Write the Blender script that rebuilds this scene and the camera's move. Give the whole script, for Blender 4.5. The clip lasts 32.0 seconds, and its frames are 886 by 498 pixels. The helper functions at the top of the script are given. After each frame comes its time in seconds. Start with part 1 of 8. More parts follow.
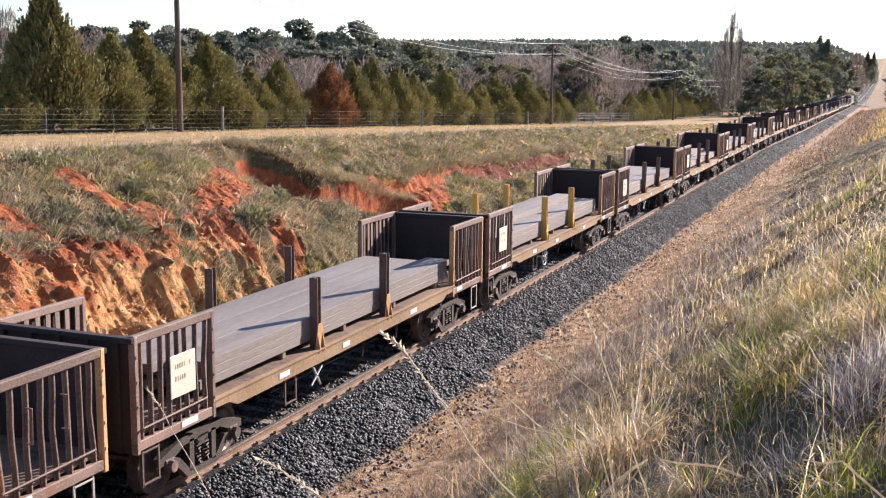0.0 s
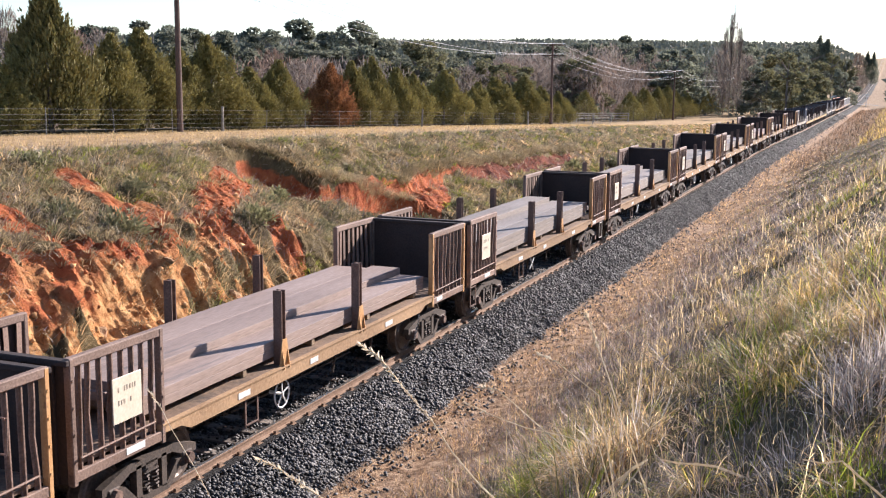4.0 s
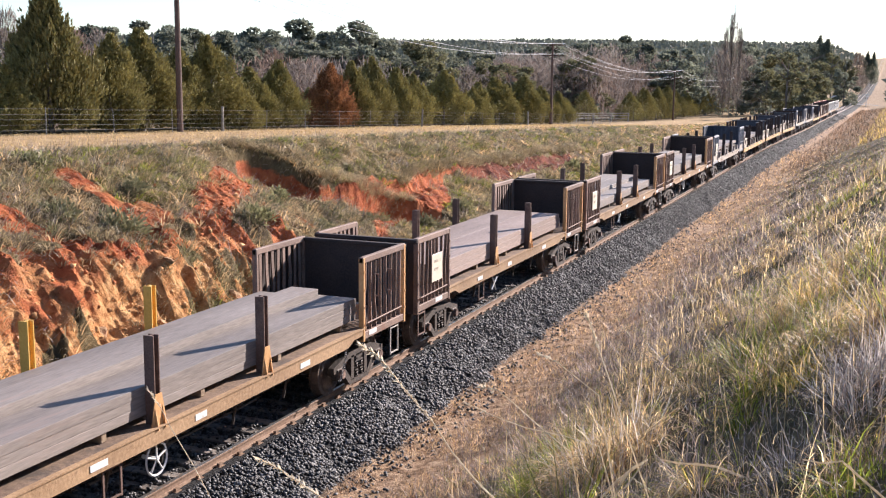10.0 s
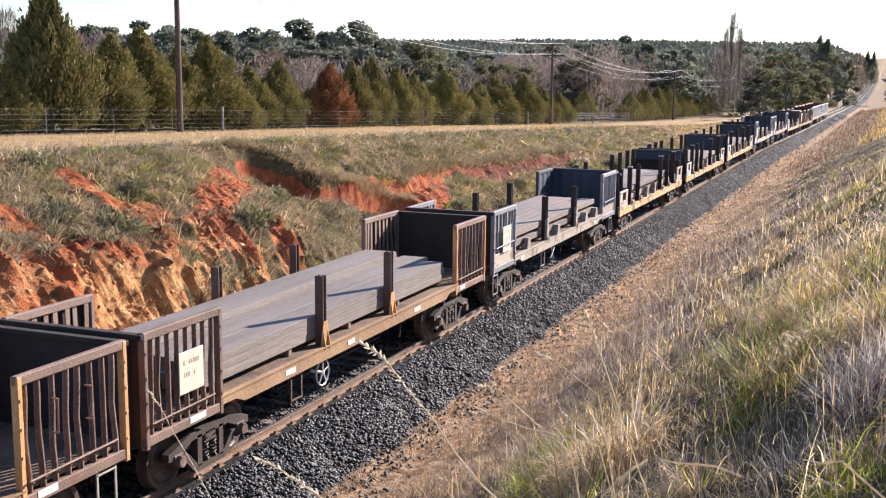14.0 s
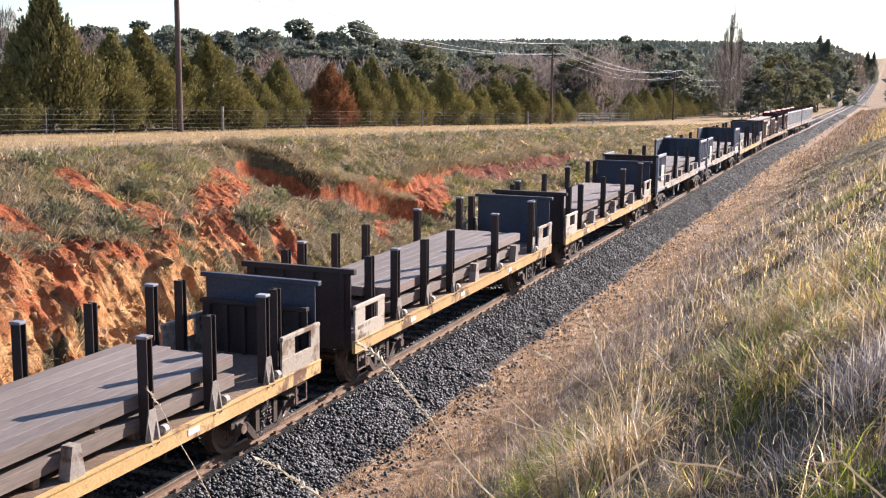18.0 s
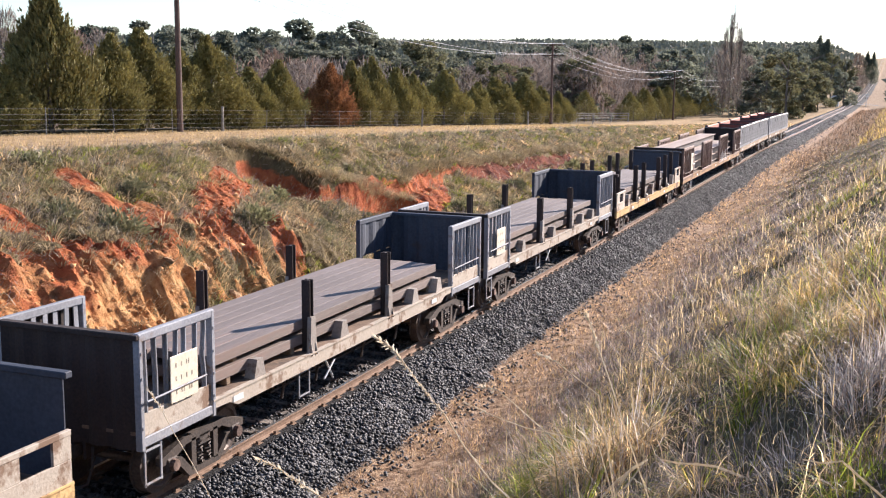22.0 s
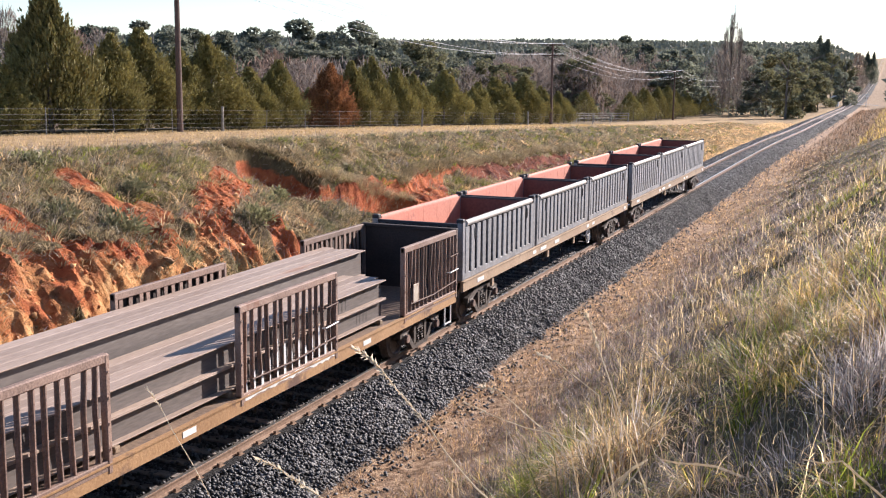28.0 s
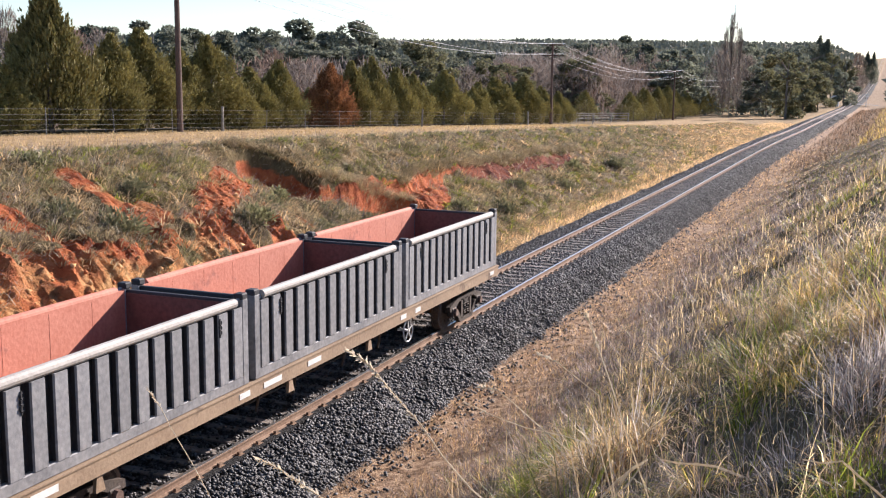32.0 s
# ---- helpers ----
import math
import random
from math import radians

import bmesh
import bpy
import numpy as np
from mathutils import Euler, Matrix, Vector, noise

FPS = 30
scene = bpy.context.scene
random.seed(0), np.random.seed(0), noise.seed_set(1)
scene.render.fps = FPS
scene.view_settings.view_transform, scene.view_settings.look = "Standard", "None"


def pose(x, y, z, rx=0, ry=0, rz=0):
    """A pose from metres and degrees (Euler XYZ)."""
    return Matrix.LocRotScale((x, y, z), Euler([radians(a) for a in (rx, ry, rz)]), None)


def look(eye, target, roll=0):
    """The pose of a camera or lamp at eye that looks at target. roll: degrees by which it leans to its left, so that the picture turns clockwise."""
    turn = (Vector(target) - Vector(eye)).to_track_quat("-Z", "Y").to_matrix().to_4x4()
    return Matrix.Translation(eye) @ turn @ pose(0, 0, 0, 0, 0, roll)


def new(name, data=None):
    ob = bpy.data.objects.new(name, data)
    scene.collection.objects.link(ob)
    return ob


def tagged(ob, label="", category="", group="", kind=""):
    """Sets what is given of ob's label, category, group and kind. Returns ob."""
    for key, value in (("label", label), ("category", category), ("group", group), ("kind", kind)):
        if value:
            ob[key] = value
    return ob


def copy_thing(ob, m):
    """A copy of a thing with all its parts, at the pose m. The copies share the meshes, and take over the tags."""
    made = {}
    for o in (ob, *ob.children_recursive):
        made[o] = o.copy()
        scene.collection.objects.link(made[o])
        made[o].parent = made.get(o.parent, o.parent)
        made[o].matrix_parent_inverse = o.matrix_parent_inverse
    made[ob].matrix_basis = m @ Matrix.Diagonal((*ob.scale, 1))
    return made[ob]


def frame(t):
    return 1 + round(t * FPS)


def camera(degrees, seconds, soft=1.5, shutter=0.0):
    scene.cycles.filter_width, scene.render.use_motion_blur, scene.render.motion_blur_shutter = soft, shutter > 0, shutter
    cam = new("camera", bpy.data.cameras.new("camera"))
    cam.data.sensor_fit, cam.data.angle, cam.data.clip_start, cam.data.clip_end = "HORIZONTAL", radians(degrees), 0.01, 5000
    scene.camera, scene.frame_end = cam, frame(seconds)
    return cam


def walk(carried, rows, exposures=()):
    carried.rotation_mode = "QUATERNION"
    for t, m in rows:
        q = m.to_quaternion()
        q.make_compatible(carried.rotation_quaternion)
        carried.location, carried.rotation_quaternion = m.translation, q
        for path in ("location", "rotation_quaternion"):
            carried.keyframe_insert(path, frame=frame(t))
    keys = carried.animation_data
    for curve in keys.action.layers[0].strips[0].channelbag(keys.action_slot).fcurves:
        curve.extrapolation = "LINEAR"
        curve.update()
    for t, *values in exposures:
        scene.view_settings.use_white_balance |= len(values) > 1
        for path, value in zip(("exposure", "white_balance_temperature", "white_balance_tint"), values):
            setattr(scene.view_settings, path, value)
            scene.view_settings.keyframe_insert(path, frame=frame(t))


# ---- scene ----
# World: x to the right of the railway, y along it, z = 0 on the rail heads; the viewer stands on the cutting's rim at x = 0, y = 0.
EYE = Vector((0.0, 0.0, 6.352))
AHEAD = EYE + 100 * Vector((-0.36379, 0.91805, -0.15763))
cam = camera(43.22, 32.0, soft=1.15)
walk(cam, [(0.0, look(EYE, AHEAD, 0.5585)), (32.0, look(EYE, AHEAD, 0.5585))], exposures=[(0.0, 1.02, 6200, 17), (25.5, 1.02, 6200, 17), (28.0, 0.94, 6200, 17), (30.5, 0.88, 6200, 17), (32.0, 0.87, 6200, 17)])

# ---- sky and sun ----
SUN_AWAY = Vector((0.48, 1.0, 0.52)).normalized()
world = bpy.data.worlds.new("winter_sky")
scene.world = world
world.use_nodes = True
wn = world.node_tree.nodes
sky = wn.new("ShaderNodeTexSky")
sky.sky_type = "NISHITA"
sky.sun_disc = False
sky.sun_elevation = math.asin(SUN_AWAY.z)
sky.sun_rotation = math.atan2(SUN_AWAY.x, SUN_AWAY.y)
sky.altitude = 700
sky.air_density, sky.dust_density, sky.ozone_density = 1.0, 0.35, 2.5
world.node_tree.links.new(sky.outputs["Color"], wn["Background"].inputs["Color"])
wn["Background"].inputs["Strength"].default_value = 0.095
lamp = bpy.data.lights.new("sun", "SUN")
lamp.energy, lamp.angle, lamp.color = 5.7, radians(0.55), (1.0, 0.90, 0.78)
sun = new("sun", lamp)
sun.matrix_world = look(SUN_AWAY * 60, (0, 0, 0))

# ---- materials ----
def mat(name, low, high, scale=1.2, rough=0.75, metal=0.0, bump=0.25, fine=22.0, third=None, third_scale=0.5, third_at=0.55,
        object_vary=0.0, island_vary=0.0, leaf=0.0, stretch=(1, 1, 1), spec=0.5):
    m = bpy.data.materials.new(name)
    m.use_nodes = True
    t = m.node_tree
    n, link = t.nodes, t.links.new
    bsdf = n["Principled BSDF"]
    bsdf.inputs["Roughness"].default_value = rough
    bsdf.inputs["Metallic"].default_value = metal
    bsdf.inputs["Specular IOR Level"].default_value = spec
    co = n.new("ShaderNodeTexCoord")
    mp = n.new("ShaderNodeMapping")
    mp.inputs["Scale"].default_value = stretch
    link(co.outputs["Object"], mp.inputs["Vector"])
    big = n.new("ShaderNodeTexNoise")
    big.inputs["Scale"].default_value, big.inputs["Detail"].default_value = scale, 6
    small = n.new("ShaderNodeTexNoise")
    small.inputs["Scale"].default_value, small.inputs["Detail"].default_value = fine, 4
    for x in (big, small):
        link(mp.outputs["Vector"], x.inputs["Vector"])
    both = n.new("ShaderNodeMath")
    both.operation = "MULTIPLY_ADD"
    both.inputs[1].default_value = 0.6
    both.inputs[2].default_value = -0.1
    link(big.outputs["Fac"], both.inputs[0])
    add = n.new("ShaderNodeMath")
    add.operation = "MULTIPLY_ADD"
    add.inputs[1].default_value = 0.6
    link(small.outputs["Fac"], add.inputs[0])
    link(both.outputs[0], add.inputs[2])
    ramp = n.new("ShaderNodeValToRGB")
    ramp.color_ramp.elements[0].position, ramp.color_ramp.elements[1].position = 0.3, 0.7
    ramp.color_ramp.elements[0].color, ramp.color_ramp.elements[1].color = (*low, 1), (*high, 1)
    link(add.outputs[0], ramp.inputs["Fac"])
    colour = ramp.outputs["Color"]
    if third:
        patch = n.new("ShaderNodeTexNoise")
        patch.inputs["Scale"].default_value, patch.inputs["Detail"].default_value = third_scale, 7
        patch.inputs["Roughness"].default_value = 0.65
        link(mp.outputs["Vector"], patch.inputs["Vector"])
        r2 = n.new("ShaderNodeValToRGB")
        r2.color_ramp.elements[0].position, r2.color_ramp.elements[1].position = third_at, third_at + 0.08
        link(patch.outputs["Fac"], r2.inputs["Fac"])
        mix = n.new("ShaderNodeMix")
        mix.data_type = "RGBA"
        link(r2.outputs["Color"], mix.inputs["Factor"])
        link(colour, mix.inputs["A"])
        mix.inputs["B"].default_value = (*third, 1)
        colour = mix.outputs["Result"]
    for amount, node, out in ((object_vary, "ShaderNodeObjectInfo", "Random"), (island_vary, "ShaderNodeNewGeometry", "Random Per Island")):
        if amount:
            src = n.new(node)
            rng = n.new("ShaderNodeMapRange")
            rng.inputs["To Min"].default_value, rng.inputs["To Max"].default_value = 1 - amount, 1 + amount
            link(src.outputs[out], rng.inputs["Value"])
            hsv = n.new("ShaderNodeHueSaturation")
            link(rng.outputs["Result"], hsv.inputs["Value"])
            link(colour, hsv.inputs["Color"])
            colour = hsv.outputs["Color"]
    link(colour, bsdf.inputs["Base Color"])
    if bump:
        b = n.new("ShaderNodeBump")
        b.inputs["Strength"].default_value, b.inputs["Distance"].default_value = bump, 0.03
        link(small.outputs["Fac"], b.inputs["Height"])
        link(b.outputs["Normal"], bsdf.inputs["Normal"])
    if leaf:
        tr = n.new("ShaderNodeBsdfTranslucent")
        link(colour, tr.inputs["Color"])
        ms = n.new("ShaderNodeMixShader")
        ms.inputs["Fac"].default_value = leaf
        link(bsdf.outputs[0], ms.inputs[1])
        link(tr.outputs[0], ms.inputs[2])
        link(ms.outputs[0], n["Material Output"].inputs["Surface"])
    return m


RUST = mat("rusted_brown_steel", (0.075, 0.045, 0.035), (0.20, 0.125, 0.095), 1.6, 0.82, 0.0, 0.3, 30, (0.30, 0.20, 0.15), 1.1, 0.60, object_vary=0.15)
# Paler copy of the rust: sunlight on the slats is put into it.
RUST_PALE = mat("rusty_brown_steel_lit_tone", (0.13, 0.082, 0.062), (0.33, 0.222, 0.17), 1.6, 0.75, 0.0, 0.3, 30, (0.20, 0.105, 0.07), 1.3, 0.58, object_vary=0.22)
# Rust darkened for the shade at end walls and underneath; stakes share it.
RUST_DARK = mat("dark_rusted_steel_with_shade", (0.022, 0.016, 0.015), (0.055, 0.036, 0.03), 1.4, 0.85, 0.0, 0.3, 26, (0.09, 0.058, 0.045), 0.9, 0.64, object_vary=0.12)
SILL_BROWN = mat("dusty_brown_sill", (0.24, 0.145, 0.075), (0.44, 0.285, 0.155), 1.1, 0.8, 0.0, 0.25, 18, (0.10, 0.06, 0.045), 0.8, 0.6, object_vary=0.15)
DECK = mat("worn_wagon_deck", (0.13, 0.085, 0.06), (0.30, 0.20, 0.13), 1.0, 0.85, 0.0, 0.3, 14, (0.09, 0.065, 0.05), 0.7, 0.58, object_vary=0.1)
OCHRE = mat("faded_ochre_paint", (0.48, 0.29, 0.11), (0.70, 0.48, 0.22), 1.2, 0.65, 0.0, 0.2, 20, (0.17, 0.09, 0.055), 1.3, 0.53, object_vary=0.12)
OCHRE_WORN = mat("rusted_ochre_sill", (0.26, 0.14, 0.06), (0.44, 0.26, 0.12), 1.0, 0.75, 0.0, 0.25, 20, (0.13, 0.07, 0.045), 0.9, 0.54)
YELLOW = mat("yellow_stake_paint", (0.62, 0.34, 0.06), (0.78, 0.47, 0.11), 1.6, 0.55, 0.0, 0.15, 20, (0.25, 0.13, 0.07), 1.6, 0.66, object_vary=0.1)
ORANGE = mat("orange_gusset_paint", (0.50, 0.25, 0.09), (0.68, 0.40, 0.18), 2.2, 0.6, 0.0, 0.2, 24, (0.22, 0.12, 0.07), 2.2, 0.62, object_vary=0.2)
GREY = mat("weathered_grey_paint", (0.19, 0.195, 0.215), (0.33, 0.335, 0.35), 1.3, 0.7, 0.0, 0.2, 22, (0.17, 0.115, 0.085), 1.4, 0.56, object_vary=0.2)
GUSSET = mat("dusty_grey_gusset", (0.25, 0.22, 0.19), (0.42, 0.37, 0.32), 1.8, 0.75, 0.0, 0.2, 22, (0.17, 0.11, 0.075), 1.8, 0.56, object_vary=0.2)
# Darkened and blued: the end plates' shade and sky tint are in the colour.
SLATE = mat("shaded_blue_grey_end_plate", (0.03, 0.036, 0.052), (0.065, 0.075, 0.10), 1.0, 0.7, 0.0, 0.2, 16, (0.06, 0.042, 0.035), 1.0, 0.62, object_vary=0.15)
PLATE_BUFF = mat("buff_plate", (0.40, 0.34, 0.27), (0.56, 0.49, 0.40), 1.6, 0.7, 0.0, 0.2, 20, (0.22, 0.14, 0.09), 1.6, 0.52, object_vary=0.2)
PLACARD = mat("cream_placard", (0.62, 0.54, 0.40), (0.78, 0.70, 0.56), 2.5, 0.6, 0.0, 0.05, 20, (0.55, 0.36, 0.2), 2.2, 0.68, object_vary=0.06)
WHITE = mat("white_label_paint", (0.66, 0.65, 0.62), (0.82, 0.81, 0.78), 3.0, 0.55, 0.0, 0.05, 20, (0.45, 0.38, 0.30), 4.0, 0.64)
INK = mat("dark_lettering", (0.05, 0.045, 0.04), (0.12, 0.10, 0.09), 4.0, 0.7, 0.0, 0.0)
FADED_INK = mat("faded_lettering", (0.30, 0.25, 0.19), (0.46, 0.40, 0.31), 4.0, 0.7, 0.0, 0.0)
# Iron darkened further; some shade from under the wagons is in its colour.
IRON = mat("oily_bogie_iron_with_shade", (0.035, 0.028, 0.024), (0.11, 0.082, 0.065), 2.2, 0.75, 0.1, 0.3, 24, (0.24, 0.17, 0.12), 2.6, 0.62, object_vary=0.1)
WHEEL = mat("wheel_steel", (0.10, 0.08, 0.07), (0.24, 0.19, 0.16), 3.0, 0.55, 0.6, 0.1, 24)
SLAB = mat("mill_scale_steel", (0.15, 0.126, 0.11), (0.30, 0.255, 0.225), 0.9, 0.68, 0.0, 0.15, 12, (0.30, 0.225, 0.19), 0.5, 0.60, object_vary=0.12, stretch=(3.0, 0.3, 3.0))
SLAB_RUST = mat("rust_bloomed_steel", (0.19, 0.138, 0.115), (0.36, 0.272, 0.232), 0.9, 0.7, 0.0, 0.15, 12, (0.15, 0.125, 0.112), 0.5, 0.60, object_vary=0.12, stretch=(3.0, 0.3, 3.0))
PLATE = mat("dark_steel_plate", (0.15, 0.118, 0.10), (0.27, 0.218, 0.19), 0.8, 0.68, 0.0, 0.12, 12, (0.24, 0.17, 0.14), 0.5, 0.58, object_vary=0.12, stretch=(3.0, 0.3, 3.0))
BEAM = mat("rolled_beam_steel", (0.25, 0.178, 0.135), (0.43, 0.325, 0.255), 0.8, 0.68, 0.0, 0.15, 14, (0.30, 0.18, 0.12), 0.7, 0.6, object_vary=0.12, stretch=(2.0, 0.25, 2.0))
BEAM_WEB = mat("dark_beam_web", (0.085, 0.07, 0.063), (0.165, 0.138, 0.122), 0.8, 0.65, 0.0, 0.15, 14, (0.16, 0.10, 0.07), 0.7, 0.62, stretch=(2.0, 0.25, 2.0))
TIMBER = mat("dunnage_timber", (0.16, 0.11, 0.07), (0.34, 0.25, 0.16), 1.5, 0.85, 0.0, 0.3, 20, object_vary=0.2)
BIN_GREY = mat("container_grey_paint", (0.15, 0.153, 0.163), (0.30, 0.298, 0.30), 1.5, 0.65, 0.0, 0.25, 12, (0.15, 0.13, 0.125), 1.2, 0.6, object_vary=0.12)
BIN_RAIL = mat("container_top_rail_paint", (0.31, 0.285, 0.255), (0.45, 0.415, 0.37), 1.6, 0.6, 0.0, 0.2, 20, (0.30, 0.24, 0.2), 1.8, 0.62, object_vary=0.1)
# Dark fittings share this with painted shade in the recesses and end walls.
BIN_DARK = mat("container_dark_steel_and_shade", (0.016, 0.016, 0.019), (0.04, 0.04, 0.045), 1.5, 0.7, 0.0, 0.2, 18, object_vary=0.1)
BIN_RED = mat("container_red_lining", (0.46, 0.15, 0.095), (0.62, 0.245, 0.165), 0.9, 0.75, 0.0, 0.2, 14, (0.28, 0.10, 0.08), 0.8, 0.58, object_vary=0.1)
# Darker copy of the red lining; the end walls' shade is put into it.
BIN_END_SHADE = mat("shaded_red_end_lining", (0.10, 0.04, 0.032), (0.21, 0.08, 0.06), 0.9, 0.8, 0.0, 0.2, 14)
TAN = mat("dusty_tan_sill", (0.26, 0.175, 0.11), (0.42, 0.305, 0.20), 1.2, 0.75, 0.0, 0.2, 18, (0.18, 0.12, 0.08), 1.2, 0.6, object_vary=0.1)
RAIL_SIDE = mat("rusted_rail", (0.16, 0.095, 0.06), (0.34, 0.23, 0.16), 1.5, 0.7, 0.2, 0.2, 20)
RAIL_TOP = mat("polished_rail_head", (0.55, 0.53, 0.51), (0.75, 0.72, 0.70), 0.6, 0.32, 0.9, 0.03, 8)
SLEEPER = mat("weathered_sleeper", (0.10, 0.085, 0.075), (0.26, 0.22, 0.19), 2.0, 0.9, 0.0, 0.4, 25, (0.18, 0.11, 0.07), 1.5, 0.6, object_vary=0.3, stretch=(0.4, 3, 3))
STONE = mat("basalt_ballast", (0.020, 0.019, 0.020), (0.14, 0.136, 0.135), 2.0, 0.6, 0.0, 0.3, 30, island_vary=0.85)
BARK = mat("grey_bark", (0.10, 0.085, 0.075), (0.22, 0.19, 0.165), 1.5, 0.9, 0.0, 0.5, 12, stretch=(2, 2, 0.4))
TWIG = mat("bare_winter_twigs", (0.21, 0.175, 0.15), (0.37, 0.31, 0.27), 0.6, 0.9, 0.0, 0.0, island_vary=0.25, leaf=0.4)
TWIG_RED = mat("reddish_winter_twigs", (0.18, 0.125, 0.10), (0.33, 0.235, 0.185), 0.6, 0.9, 0.0, 0.0, island_vary=0.25, leaf=0.4)
CYPRESS = mat("cypress_foliage", (0.125, 0.115, 0.04), (0.34, 0.285, 0.095), 0.9, 0.75, 0.0, 0.0, 5, island_vary=0.22, leaf=0.18, object_vary=0.15)
CYPRESS_RUST = mat("dying_cypress_foliage", (0.20, 0.085, 0.035), (0.36, 0.17, 0.075), 0.9, 0.8, 0.0, 0.0, 5, island_vary=0.4, leaf=0.25)
# Paler and greyer than real leaves: distance haze is put into the colour.
GUM = mat("haze_paled_evergreen_foliage", (0.13, 0.145, 0.11), (0.25, 0.26, 0.19), 0.3, 0.8, 0.0, 0.0, 3, island_vary=0.3, leaf=0.45, object_vary=0.22, spec=0.2)
# The hill leaves carry a greyed tint of distance haze in their colour.
FAR_LEAF = mat("haze_greyed_hill_foliage", (0.10, 0.115, 0.095), (0.17, 0.18, 0.14), 0.02, 0.85, 0.0, 0.0, 0.3, island_vary=0.3, leaf=0.2)
OLIVE = mat("olive_foliage", (0.135, 0.135, 0.075), (0.27, 0.25, 0.13), 0.3, 0.8, 0.0, 0.0, 3, island_vary=0.4, leaf=0.3, object_vary=0.2)
GRASS_GREEN = mat("green_grass_blades", (0.10, 0.125, 0.018), (0.42, 0.45, 0.055), 0.8, 0.45, 0.0, 0.0, 3, island_vary=0.75, leaf=0.62, spec=0.35)
GRASS_YELLOW = mat("yellowing_grass_blades", (0.42, 0.29, 0.065), (0.84, 0.60, 0.19), 0.8, 0.45, 0.0, 0.0, 3, island_vary=0.7, leaf=0.62, spec=0.35)
GRASS_DRY = mat("dry_straw_blades", (0.37, 0.24, 0.12), (0.87, 0.62, 0.34), 0.8, 0.45, 0.0, 0.0, 3, island_vary=0.85, leaf=0.58, spec=0.35)
GRASS_GREY = mat("dead_grey_stems", (0.16, 0.105, 0.085), (0.66, 0.49, 0.39), 0.8, 0.5, 0.0, 0.0, 3, island_vary=0.85, leaf=0.15)
GRASS_BANK = mat("bank_tussock_blades", (0.27, 0.215, 0.12), (0.68, 0.545, 0.335), 0.5, 0.6, 0.0, 0.0, 3, island_vary=0.65, leaf=0.4)
GRASS_OLIVE = mat("olive_tussock_blades", (0.12, 0.12, 0.06), (0.40, 0.37, 0.18), 0.5, 0.6, 0.0, 0.0, 3, island_vary=0.65, leaf=0.4)
MAUVE = mat("mauve_grey_dead_stems", (0.15, 0.118, 0.11), (0.50, 0.41, 0.37), 0.8, 0.7, 0.0, 0.0, 3, island_vary=0.7, leaf=0.2)
GOLD = mat("golden_curled_straw", (0.56, 0.40, 0.19), (0.90, 0.70, 0.41), 0.8, 0.45, 0.0, 0.0, 3, island_vary=0.55, leaf=0.62, spec=0.35)
SILVER = mat("silvery_bleached_stems", (0.50, 0.42, 0.36), (0.86, 0.77, 0.68), 0.8, 0.5, 0.0, 0.0, 3, island_vary=0.6, leaf=0.5, spec=0.3)
LEDGE = mat("tan_ledge_straw", (0.46, 0.31, 0.12), (0.80, 0.58, 0.27), 0.8, 0.6, 0.0, 0.0, 3, island_vary=0.4, leaf=0.3)
LITTER = mat("russet_leaf_litter", (0.20, 0.125, 0.075), (0.58, 0.385, 0.235), 0.8, 0.7, 0.0, 0.0, 3, island_vary=0.9, leaf=0.15)
STRAW = mat("bleached_seed_stalk", (0.60, 0.50, 0.36), (0.84, 0.74, 0.58), 3.0, 0.7, 0.0, 0.0, leaf=0.6)
POLE_WOOD = mat("dark_pole_timber", (0.075, 0.045, 0.035), (0.16, 0.10, 0.08), 2.0, 0.85, 0.0, 0.4, 16, stretch=(3, 3, 0.3))
WIRE = mat("line_wire", (0.60, 0.60, 0.605), (0.72, 0.72, 0.725), 1.0, 0.8, 0.0, 0.0, spec=0.1)
FENCE_WIRE = mat("galvanised_fence_wire", (0.12, 0.117, 0.115), (0.20, 0.195, 0.19), 1.0, 0.85, 0.0, 0.0, spec=0.1)
POST = mat("grey_fence_post", (0.20, 0.18, 0.16), (0.36, 0.33, 0.29), 2.0, 0.9, 0.0, 0.3, 14, object_vary=0.2)
HUT_WHITE = mat("white_hut_paint", (0.70, 0.71, 0.72), (0.82, 0.82, 0.82), 0.8, 0.6, 0.0, 0.1)
ASPHALT = mat("grey_road", (0.10, 0.10, 0.10), (0.18, 0.175, 0.165), 0.4, 0.9, 0.0, 0.2)
ROOFING = mat("brown_roof", (0.20, 0.13, 0.10), (0.30, 0.20, 0.15), 0.8, 0.8, 0.0, 0.2)
WALLING = mat("pale_house_wall", (0.50, 0.46, 0.40), (0.62, 0.58, 0.52), 0.6, 0.85, 0.0, 0.1)
GLASS_DARK = mat("window_glass", (0.03, 0.035, 0.04), (0.05, 0.055, 0.06), 0.5, 0.08, 0.0, 0.0)


